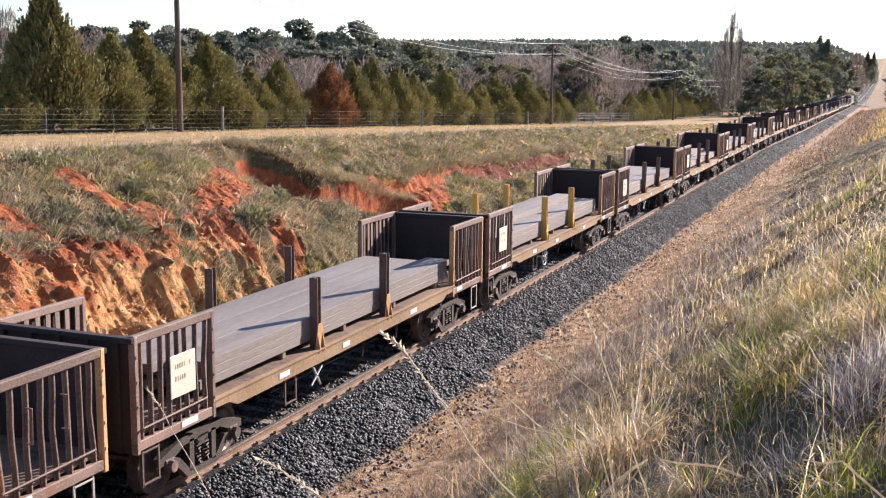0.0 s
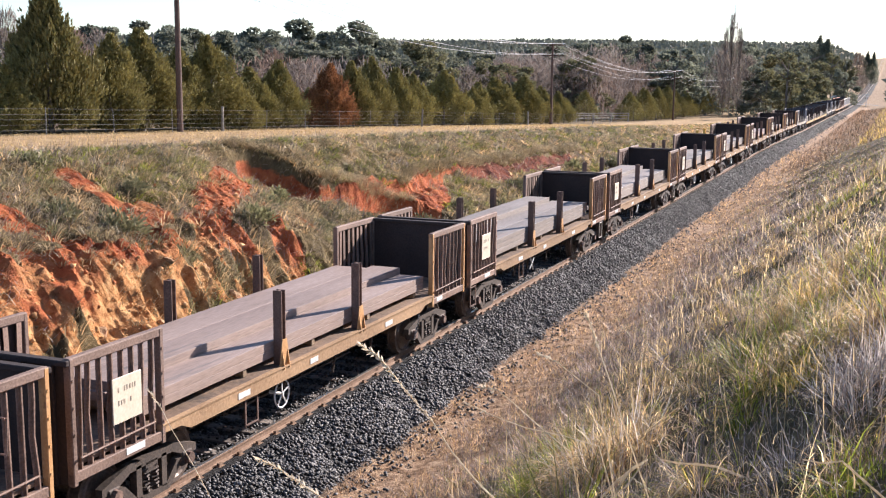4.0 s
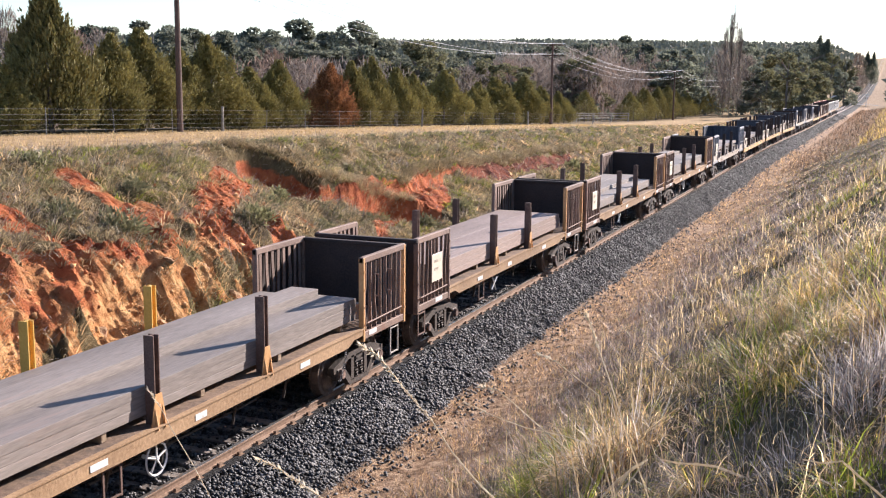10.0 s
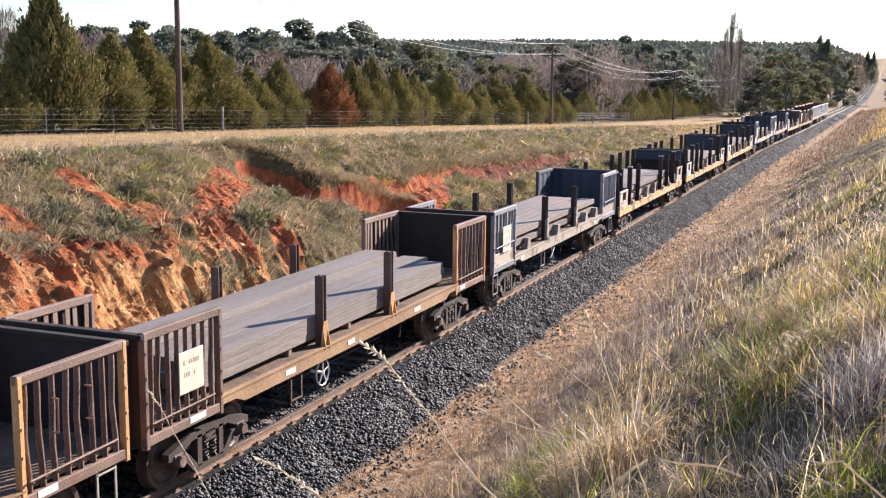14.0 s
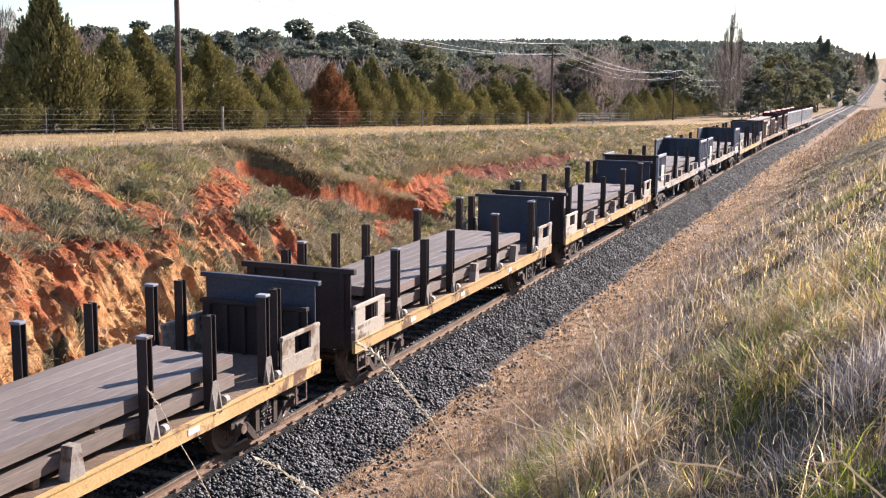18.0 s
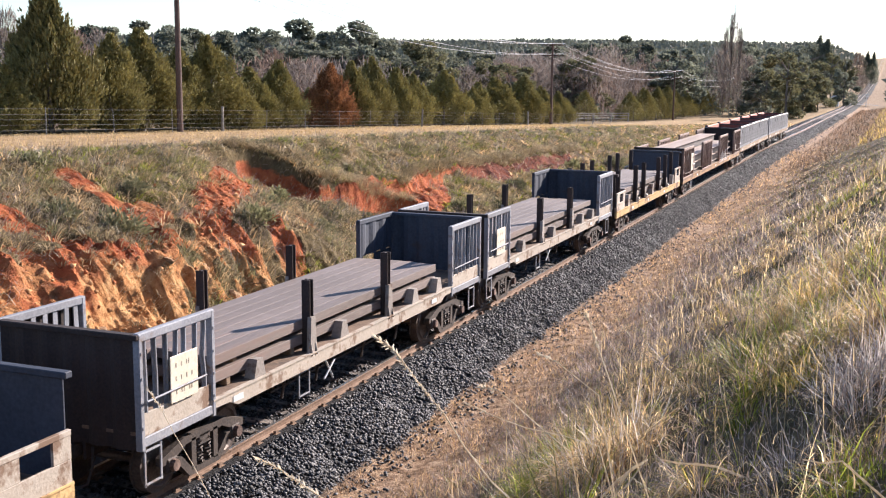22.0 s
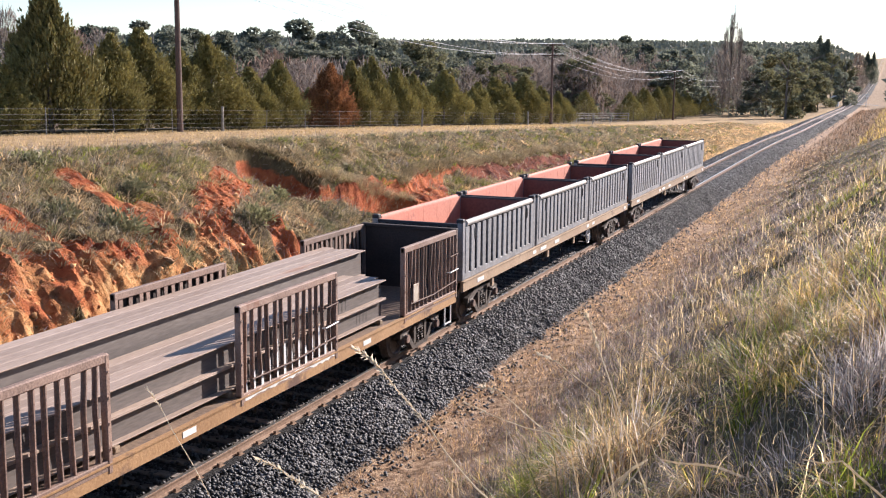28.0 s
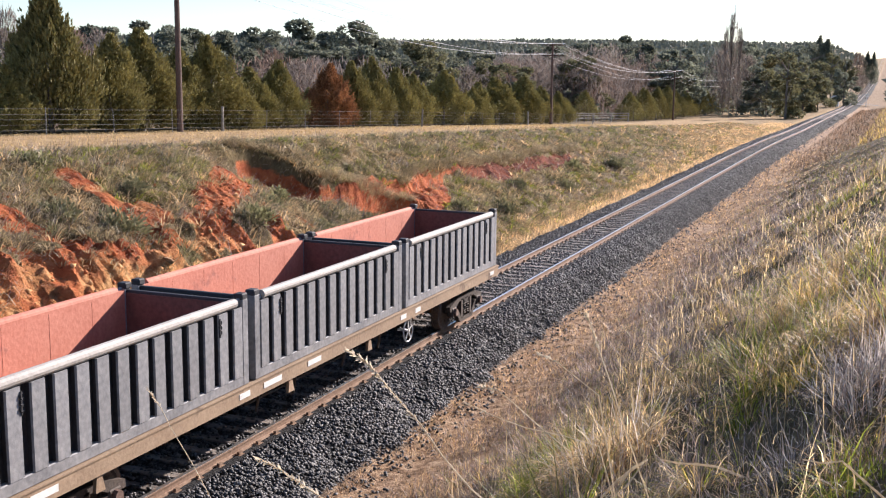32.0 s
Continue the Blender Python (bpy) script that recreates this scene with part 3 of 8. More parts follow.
    earth = np.maximum(scar, wall_near)
    ragged = 0.9 * (rough_noise(x * 1.1, y * 1.1, 75, 4) - 0.5)
    for streaks, share in ((RED_STREAKS, 1.0), (ROCK_STREAKS, 0.95)):
        earth = np.maximum(earth, share * ease(1.25, 0.8, near_streak(y, s, streaks) + ragged))
    # scrubby growth keeps a hold on the steep foot
    earth = earth * (1 - 0.8 * ease(0.60, 0.68, rough_noise(x * 0.9 + 7, y * 0.9, 77, 3)) * ease(31, 27, y))
    earth = np.clip(earth, 0, 1) * cut * (x < MID) * (s > 0) * (s < 1)
    # dryness of the turf
    dry = np.where(x < MID, 0.10 + 0.5 * ease(0.55, 0.75, rough_noise(x * 0.3, y * 0.3, 81)), 0.03 + 0.3 * ease(60, 100, y))
    ledge = ease(1.0, 1.06, s) * ease(-36, -33, x)
    dry = np.maximum(dry, np.where(x < MID, 0.95 * ledge, 0))
    dry = np.maximum(dry, np.where(x < MID, ease(0.25, 0.05, s) * ease(35, 50, y) * 0.9, 0))
    dry = np.maximum(dry, np.where(x < MID, ease(85, 120, y) * 0.6 * (x > -36), 0))
    dry = np.maximum(dry, np.where(x > MID, ease(-3.9, -5.6, x) * 0.8, 0))
    r = np.hypot(x, y)
    dry = np.where(r > 330, np.where(np.abs(x - MID) < 60, 0.55, 0.0), dry)
    return z, np.clip(earth, 0, 1), stone, np.clip(dry, 0, 1)


def land_z(x, y):
    return float(land(np.array([x]), np.array([y]))[0][0])


def steps(*runs):
    out = []
    for a, b, d in runs:
        out.append(np.arange(a, b, d))
    return np.concatenate(out)


def build_ground():
    xs = steps((-3400, -400, 150), (-400, -100, 20), (-100, -40, 3), (-40, -22, 0.6), (-22, -16.4, 0.10), (-16.4, -14.0, 0.04), (-14.0, -13, 0.10), (-13, -6.5, 0.22), (-6.5, 4, 0.35), (4, 40, 3), (40, 400, 30), (400, 3401, 250))
    ys = steps((-600, -40, 40), (-40, 6, 3), (6, 12, 0.6), (12, 32, 0.07), (32, 44, 0.10), (44, 80, 0.3), (80, 140, 1.2), (140, 420, 5), (420, 1000, 25), (1000, 3600, 100))
    gx, gy = np.meshgrid(xs, ys)
    z, earth, stone, dry = land(gx.ravel(), gy.ravel())
    # crumbled clods on the bare face
    flat_x, flat_y = gx.ravel(), gy.ravel()
    crumbly = earth * (flat_x < -14.0) * (flat_y > 12) * (flat_y < 75)
    rng = np.random.default_rng(3)
    z = z + crumbly * rng.uniform(-0.022, 0.022, z.shape)
    k = len(xs)
    i = (np.arange(len(ys) - 1)[:, None] * k + np.arange(k - 1)[None, :]).ravel()
    tris = np.concatenate([np.stack([i, i + 1, i + k + 1], 1), np.stack([i, i + k + 1, i + k], 1)])
    me = fast_mesh("ground", np.stack([gx.ravel(), gy.ravel(), z], 1), tris, GROUND, smooth=True)
    sharp = crumbly[tris[:, 0]] < 0.25
    me.polygons.foreach_set("use_smooth", sharp)
    soil = me.color_attributes.new("soil", "FLOAT_COLOR", "POINT")
    soil.data.foreach_set("color", np.stack([earth, stone, dry, np.ones_like(z)], 1).astype(np.float32).ravel())
    return tagged(new("ground", me), "red-earth railway cutting with rough grass banks and fields", "ground", kind="structure")


build_ground()


# ---- the track ----
def rail_outline(cx):
    half = [(0.035, 0.0), (0.036, -0.03), (0.010, -0.045), (0.009, -0.12), (0.066, -0.135), (0.068, -0.15)]
    return [(cx + a, b) for a, b in half] + [(cx - a, b) for a, b in half[::-1]]


def build_track():
    track = thing("railway_track", "single standard-gauge railway track on dark basalt ballast", "railway track", kind="structure")
    ys = list(range(-60, 100, 10)) + list(range(100, 420, 16)) + list(range(420, 1501, 60))
    for side in (-1, 1):
        for name, outline, material, lift in (("rail", rail_outline(MID + side * HALF_GAUGE), RAIL_SIDE, 0.0),
                                              ("rail_head", [(MID + side * HALF_GAUGE + a, b) for a, b in ((-0.031, 0.0), (0.031, 0.0), (0.031, 0.004), (-0.031, 0.004))], RAIL_TOP, 0.0)):
            bm = bmesh.new()
            rows = [[bm.verts.new((px, y, pz + float(track_z(y)))) for px, pz in outline] for y in ys]
            k = len(outline)
            for a, b in zip(rows, rows[1:]):
                for i in range(k):
                    bm.faces.new((a[i], a[(i + 1) % k], b[(i + 1) % k], b[i]))
            part(name, bm, material, track, "worn bright running surface" if name == "rail_head" else "")
    # sleepers: those along the nearest stretch are parts, the others one joined piece
    bm = bmesh.new()
    soft_box(bm, -1.2, 1.2, -0.115, 0.115, -0.13, 0.0, 0.015)
    sleeper = mesh_of("sleeper", bm, SLEEPER)
    rng = random.Random(4)
    count, y = 0, 9.0
    far_bm = bmesh.new()
    chairs = bmesh.new()
    while y < 330:
        z = float(track_z(y)) - 0.158
        if y < 150:
            ob = new("sleeper", sleeper)
            ob.parent = track
            ob.matrix_basis = pose(MID + rng.uniform(-0.04, 0.04), y + rng.uniform(-0.03, 0.03), z + rng.uniform(-0.012, 0.004), 0, 0, rng.uniform(-1.2, 1.2))
        else:
            box(far_bm, MID - 1.2, MID + 1.2, y - 0.11, y + 0.11, z - 0.13, z)
        if y < 110:
            for side in (-1, 1):
                c = MID + side * HALF_GAUGE
                box(chairs, c - 0.16, c + 0.16, y - 0.08, y + 0.08, z, z + 0.022)
                for e in (-0.105, 0.105):
                    box(chairs, c + e - 0.025, c + e + 0.025, y - 0.05, y + 0.05, z + 0.02, z + 0.075)
        y += 0.61
    part("distant_sleeper_run", far_bm, SLEEPER, track, kind="stuff")
    part("rail_fastening", chairs, RAIL_SIDE, track, kind="stuff")
    # a pair of fishplates on the nearer rail
    for y in (52.6, 38.9):
        bm = bmesh.new()
        for side in (-1, 1):
            c = MID + HALF_GAUGE + side * 0.028
            soft_box(bm, c - 0.014, c + 0.014, y - 0.3, y + 0.3, -0.125, -0.045, 0.005)
        for k in (-0.2, -0.07, 0.07, 0.2):
            tube(bm, (MID + HALF_GAUGE - 0.06, y + k, -0.085), (MID + HALF_GAUGE + 0.06, y + k, -0.085), 0.016, sides=6)
        part("fishplate", bm, RAIL_SIDE, track, "bolted rail joint plate")
    return track


build_track()


def stones(name, label, category, material, p, z, size, rng, sunk=0.9):
    """Broken stones, one for each place p, as one joined piece."""
    k = len(p)
    unit = np.array([(1, 0, 0), (-0.9, 0.25, 0.1), (0.1, 0.85, -0.1), (-0.15, -0.8, 0.15), (0.1, 0.1, 0.75), (0, 0, -0.7)], dtype=float)
    tri = np.array([(0, 2, 4), (2, 1, 4), (1, 3, 4), (3, 0, 4), (2, 0, 5), (1, 2, 5), (3, 1, 5), (0, 3, 5)])
    a, b = rng.uniform(0, 6.28, k), rng.uniform(-0.6, 0.6, k)
    jit = unit[None] * rng.uniform(0.65, 1.3, (k, 6, 1)) * size[:, None, None]
    ca, sa, cb, sb = np.cos(a)[:, None], np.sin(a)[:, None], np.cos(b)[:, None], np.sin(b)[:, None]
    x1, y1, z1 = jit[..., 0], jit[..., 1], jit[..., 2]
    x2, z2 = x1 * cb - z1 * sb, x1 * sb + z1 * cb
    v = np.stack([x2 * ca - y1 * sa + p[:, :1], x2 * sa + y1 * ca + p[:, 1:], z2 + z[:, None] + size[:, None] * rng.uniform(0.0, sunk, (k, 1))], 2)
    tris = (tri[None] + 6 * np.arange(k)[:, None, None]).reshape(-1, 3)
    tagged(new(name, fast_mesh(name, v.reshape(-1, 3), tris, material)), label, category, kind="stuff")


def build_ballast():
    """Loose broken stone over the shoulders and between the rails."""
    rng = np.random.default_rng(12)
    spots = []
    for x0, x1, y0, y1, count in ((MID + 1.05, MID + 3.6, 10.5, 24, 21000), (MID + 1.05, MID + 3.6, 24, 46, 19000), (MID + 1.05, MID + 3.4, 46, 75, 12000), (MID + 1.05, MID + 3.3, 75, 130, 8000), (MID + 1.05, MID + 3.3, 130, 240, 7000), (MID - 3.2, MID - 1.0, 60, 200, 8000), (MID - 0.7, MID + 0.7, 80, 200, 4000),
                                  (MID - 0.7, MID + 0.7, 10, 45, 8000), (MID - 3.2, MID - 1.0, 26, 60, 8000), (MID - 0.7, MID + 0.7, 45, 80, 4000)):
        spots.append(np.stack([rng.uniform(x0, x1, count), rng.uniform(y0, y1, count)], 1))
    p = np.concatenate(spots)
    z, earth, stone, dry = land(p[:, 0], p[:, 1])
    keep = (stone > 0.5) | (rng.random(len(p)) < 0.10 * ease(MID + 3.7, MID + 2.6, p[:, 0]))
    p, z = p[keep], z[keep]
    size = rng.uniform(0.024, 0.056, len(p)) * np.clip(p[:, 1] / 60, 1, 1.7)
    stones("ballast", "loose dark grey broken basalt ballast stones", "ballast", STONE, p, z, size, rng)


def bank_rubble():
    """Crumbled clods and broken rock lying on the bare face of the left bank."""
    rng = np.random.default_rng(14)
    k = 22000
    y = 13 * (62 / 13) ** rng.random(k)
    share = rng.uniform(0.02, 1.0, k)
    p = np.stack([-14.0 - 7.0 * share, y], 1)
    z, earth, _, _ = land(p[:, 0], p[:, 1])
    keep = rng.random(k) < 0.32 * earth + 0.03 * ease(38, 30, y)
    p, z, share = p[keep], z[keep], share[keep]
    size = 0.014 + 0.075 * rng.random(len(p)) ** 5
    deep = (z + 0.6 * rng.normal(size=len(p)) < 2.0) & (p[:, 1] < 30)
    for name, label, material, ok in (("red_clods", "crumbled clods of red earth on the bank", CLOD, ~deep), ("broken_rock", "broken buff and ochre rock on the steep foot of the bank", CLOD_BUFF, deep)):
        stones(name, label, "rubble", material, p[ok], z[ok], size[ok] * (1.35 if material is CLOD_BUFF else 1.0), rng, 0.5)


build_ballast()
bank_rubble()

# ---- the train ----
MOVERS = []           # (thing, place of its middle along the train)
WHEEL_R = 0.46


def bogie(parent, y):
    """A three-piece bogie under a wagon, with its two wheelsets as parts of the wagon."""
    b = new("bogie")
    b.parent = parent
    b.location = (0, y, 0)
    for side in (-1, 1):
        bm = bmesh.new()
        x0, x1 = side * 1.02 - 0.06, side * 1.02 + 0.06
        extrude(bm, [(-1.12, 0.50), (-1.12, 0.62), (-0.55, 0.78), (0.55, 0.78), (1.12, 0.62), (1.12, 0.50), (0.86, 0.50), (0.5, 0.66), (-0.5, 0.66), (-0.86, 0.50)], "x", x0, x1)
        extrude(bm, [(-0.80, 0.50), (-0.62, 0.50), (-0.34, 0.22), (0.34, 0.22), (0.62, 0.50), (0.80, 0.50), (0.42, 0.12), (-0.42, 0.12)], "x", x0, x1)
        for e in (-1, 1):
            soft_box(bm, x0 - 0.02, x1 + 0.02, e * 0.875 - 0.14, e * 0.875 + 0.14, 0.34, 0.58, 0.03)
            extrude(bm, [(e * 0.36, 0.2), (e * 0.24, 0.2), (e * 0.24, 0.7), (e * 0.36, 0.7)], "x", x0, x1)
        part("side_frame", bm, IRON, b)
        for k in (-0.11, 0.11):
            bm = bmesh.new()
            cable(bm, [(side * 1.02 + 0.07 * math.cos(q), k + 0.07 * math.sin(q), 0.24 + 0.36 * i / 32) for i, q in ((i, 1.178 * i) for i in range(33))], 0.018)
            part("coil_spring", bm, IRON, b)
        for e in (-1, 1):
            bm = bmesh.new()
            tube(bm, (side * 1.07, e * 0.875, WHEEL_R), (side * 1.17, e * 0.875, WHEEL_R), 0.105, 0.09, 10)
            part("axle_cap", bm, RUST, b)
    bm = bmesh.new()
    soft_box(bm, -1.08, 1.08, -0.17, 0.17, 0.50, 0.72, 0.03)
    for e in (-1, 1):
        tube(bm, (-0.95, e * 0.34, 0.36), (0.95, e * 0.34, 0.36), 0.04, sides=6)
    part("bolster", bm, IRON, b)
    for e in (-1, 1):
        bm = bmesh.new()
        for side in (-1, 1):
            x = side * HALF_GAUGE
            for a, c, r0, r1 in ((-0.065, 0.055, WHEEL_R, WHEEL_R), (0.055, 0.085, WHEEL_R, WHEEL_R)):
                tube(bm, (x + a, 0, 0), (x + c, 0, 0), r0, r1, 24)
            tube(bm, (x - side * 0.095, 0, 0), (x - side * 0.066, 0, 0), WHEEL_R + 0.028, WHEEL_R + 0.028, 24)
            ring(bm, (x + side * 0.09, 0, 0), (1, 0, 0), 0.36, 0.03, 20)
            for k in range(3):
                q = 2.094 * k
                tube(bm, (x + side * 0.088, 0.22 * math.cos(q), 0.22 * math.sin(q)), (x + side * 0.098, 0.22 * math.cos(q), 0.22 * math.sin(q)), 0.035, sides=6)
        tube(bm, (-1.1, 0, 0), (1.1, 0, 0), 0.075, sides=10)
        w = part("wheelset", bm, WHEEL, parent, "steel wheels on an axle")
        w.location = (0, y + e * 0.875, WHEEL_R)
    return b


def running_gear(wagon, length, inset, sill_low, rng):
    """Centre sill, couplers, bogies, brake gear and steps."""
    h = length / 2
    bm = bmesh.new()
    for x in (-0.22, 0.22):
        soft_box(bm, x - 0.03, x + 0.03, -h + 0.1, h - 0.1, 0.72, sill_low + 0.12, 0.01)
    for k in range(9):
        y = -h + 1.0 + k * (length - 2) / 8
        extrude(bm, [(-1.2, sill_low + 0.1), (1.2, sill_low + 0.1), (0.3, 0.76), (-0.3, 0.76)], "y", y - 0.04, y + 0.04)
    part("underframe", bm, RUST_DARK, wagon)
    for e in (-1, 1):
        bm = bmesh.new()
        soft_box(bm, -0.10, 0.10, e * h - 0.32, e * h + 0.32, 0.72, 0.96, 0.03)
        soft_box(bm, -0.16, 0.16, e * (h + 0.1) - 0.1, e * (h + 0.1) + 0.1, 0.70, 1.0, 0.05)
        part("coupler", bm, IRON, wagon)
        bm = bmesh.new()
        pts = [(0.42, e * (h - 0.06), 0.95), (0.46, e * (h + 0.02), 0.66), (0.44, e * (h + 0.12), 0.45), (0.34, e * (h + 0.26), 0.42)]
        for a, b in zip(pts, pts[1:]):
            tube(bm, a, b, 0.022, sides=6)
        part("brake_hose", bm, RUST_DARK, wagon)
        bogie(wagon, e * (h - inset))
    for name, x, y0, y1, r in (("brake_cylinder", 0.55, -0.9, 0.05, 0.17), ("air_reservoir", -0.55, 0.3, 1.3, 0.20)):
        bm = bmesh.new()
        tube(bm, (x, y0, 0.75), (x, y1, 0.75), r, sides=12)
        part(name, bm, IRON, wagon)
    bm = bmesh.new()
    for z, y0, y1 in ((0.60, -2.6, 1.9), (0.68, -0.6, 3.2)):
        tube(bm, (0.72, y0, z), (0.72, y1, z), 0.022, sides=6)
    for y in (-2.4, -1.1, 0.9, 2.6):
        tube(bm, (0.95, y, sill_low), (0.85, y, 0.45), 0.025, sides=6)
        tube(bm, (0.95, y, sill_low), (0.72, y + 0.3, 0.6), 0.018, sides=6)
    part("brake_rigging", bm, IRON, wagon)


def steps_ladder(parent, x, y, z0, z1, material=None):
    bm = bmesh.new()
    for e in (-0.19, 0.19):
        soft_box(bm, x - 0.012, x + 0.012, y + e - 0.022, y + e + 0.022, z0, z1, 0.004)
    k = max(2, int((z1 - z0) / 0.3))
    for i in range(k):
        z = z0 + 0.03 + i * (z1 - z0 - 0.1) / (k - 1)
        soft_box(bm, x - 0.018, x + 0.018, y - 0.19, y + 0.19, z - 0.014, z + 0.014, 0.004)
    return part("step_ladder", bm, material or RUST, parent)


def hanging_chain(parent, x, y, z, length):
    """A pale tie-down chain hanging slack under the sill."""
    bm = bmesh.new()
    k = int(length / 0.055)
    for i in range(k):
        f = i / k
        ring(bm, (x + 0.02 * math.sin(5 * f), y - 0.12 * f - 0.1 * f * f, z - length * f), (1, 0, 0) if i % 2 else (0, 1, 0), 0.027, 0.009, 8)
    part("chain", bm, BIN_RAIL, parent, "dusty slack tie-down chain")


def hand_wheel(parent, x, y, z):
    bm = bmesh.new()
    ring(bm, (x, y, z), (1, 0, 0), 0.25, 0.019, 20)
    for k in range(5):
        a = 2 * math.pi * k / 5 + 0.3
        tube(bm, (x, y, z), (x, y + 0.25 * math.cos(a), z + 0.25 * math.sin(a)), 0.014, sides=5)
    tube(bm, (x - 0.25, y, z), (x + 0.03, y, z), 0.03, sides=6)
    part("hand_brake_wheel", bm, WHITE, parent, "pale spoked hand-brake wheel")


def lettering(parent, x, y0, y1, z0, z1, rng, rows=2):
    """Illegible painted lettering as plain bars on a plate."""
    bm = bmesh.new()
    for r in range(rows):
        y = y0 + 0.08
        zc = z1 - (r + 0.5) * (z1 - z0) / rows
        while y < y1 - 0.12:
            w = rng.uniform(0.018, 0.032)
            box(bm, x, x + 0.003, y, y + w, zc - 0.035, zc + 0.035)
            y += w + rng.choice((0.03, 0.03, 0.11))
    part("lettering", bm, FADED_INK, parent, kind="stuff")


SLATS = {}


def slat_mesh(height, material, bent):
    """An upright T-bar slat; knocks have bowed it by up to a few centimetres."""
    key = (round(height, 2), material.name, bent)
    if key not in SLATS:
        bm = bmesh.new()
        outline = [(-0.032, -0.05), (-0.032, 0.05), (-0.02, 0.05), (-0.012, 0.012), (0.022, 0.012), (0.022, -0.012), (-0.012, -0.012), (-0.02, -0.05)]
        bow_y, bow_x, at = ((0, 0, 0.5), (0.035, -0.02, 0.45), (-0.045, 0.015, 0.6), (0.02, -0.045, 0.35), (-0.02, -0.02, 0.5))[bent]
        rows = []
        for k in range(7):
            f = k / 6
            give = math.exp(-((f - at) / 0.24) ** 2) * math.sin(math.pi * f)
            rows.append([bm.verts.new((a + bow_x * give, b + bow_y * give, height * f)) for a, b in outline])
        n = len(outline)
        for low, high in zip(rows, rows[1:]):
            for i in range(n):
                bm.faces.new((low[i], high[i], high[(i + 1) % n], low[(i + 1) % n]))
        bm.faces.new(rows[0])
        bm.faces.new(rows[-1][::-1])
        bmesh.ops.recalc_face_normals(bm, faces=bm.faces)
        SLATS[key] = mesh_of("slat", bm, material)
    return SLATS[key]


def slat_panel(wagon, side, y0, y1, z0, z1, count, material, post_material, rng, plate=0.0, rails=True, grabs=True):
    """A slatted steel side: a frame, upright slats with gaps, grab rails."""
    x = side * 1.22
    frame_bm = bmesh.new()
    soft_box(frame_bm, x - 0.05, x + 0.05, y0, y1, z1 - 0.13, z1, 0.015)
    panel = part("side_panel", frame_bm, material, wagon)
    bm = bmesh.new()
    soft_box(bm, x - 0.045, x + 0.045, y0, y1, z0, z0 + 0.15, 0.012)
    part("bottom_rail", bm, material, panel)
    for y in (y0 + 0.045, y1 - 0.045):
        bm = bmesh.new()
        soft_box(bm, x - 0.055, x + 0.055, y - 0.045, y + 0.045, z0 - 0.04, z1 - 0.01, 0.012)
        for k in range(4):
            tube(bm, (x + side * 0.05, y, z0 + 0.3 + k * 0.36), (x + side * 0.068, y, z0 + 0.3 + k * 0.36), 0.022, sides=6)
        part("post", bm, post_material, panel)
    if plate:
        bm = bmesh.new()
        soft_box(bm, x - 0.02, x + 0.02, y0 + 0.09, y1 - 0.09, z0 + 0.15, z0 + 0.15 + plate, 0.004)
        part("kick_plate", bm, PLATE_BUFF, panel, "buff kick plate")
    for i in range(count):
        y = y0 + 0.09 + (i + 0.5) * (y1 - y0 - 0.18) / count
        ob = new("slat", slat_mesh(z1 - z0 - 0.26 - plate, material, rng.choice((0, 0, 1, 2, 3, 4))))
        ob.parent = panel
        ob.matrix_basis = pose(x, y + rng.uniform(-0.012, 0.012), z0 + 0.14 + plate, rng.uniform(-1.2, 1.2), rng.uniform(-0.8, 0.8), 0 if side > 0 else 180)
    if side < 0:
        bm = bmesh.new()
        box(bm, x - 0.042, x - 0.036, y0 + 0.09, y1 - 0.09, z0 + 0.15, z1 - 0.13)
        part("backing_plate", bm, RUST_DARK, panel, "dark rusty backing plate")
    if rails:
        bm = bmesh.new()
        a, b = y0 + 0.1, y1 - 0.1
        tube(bm, (x + side * 0.09, a, z0 + 0.34 + plate), (x + side * 0.09, b - 0.2, z0 + 0.36 + plate), 0.016, sides=6)
        for k in (0.28, 0.62) if grabs else ():
            yy = a + k * (b - a)
            tube(bm, (x + side * 0.09, yy, z0 + 0.8), (x + side * 0.09, yy + 0.02, z0 + 1.25), 0.016, sides=6)
            for z in (0.8, 1.25):
                tube(bm, (x, yy, z0 + z), (x + side * 0.09, yy, z0 + z), 0.014, sides=5)
        part("grab_rail", bm, material, panel)
    return panel


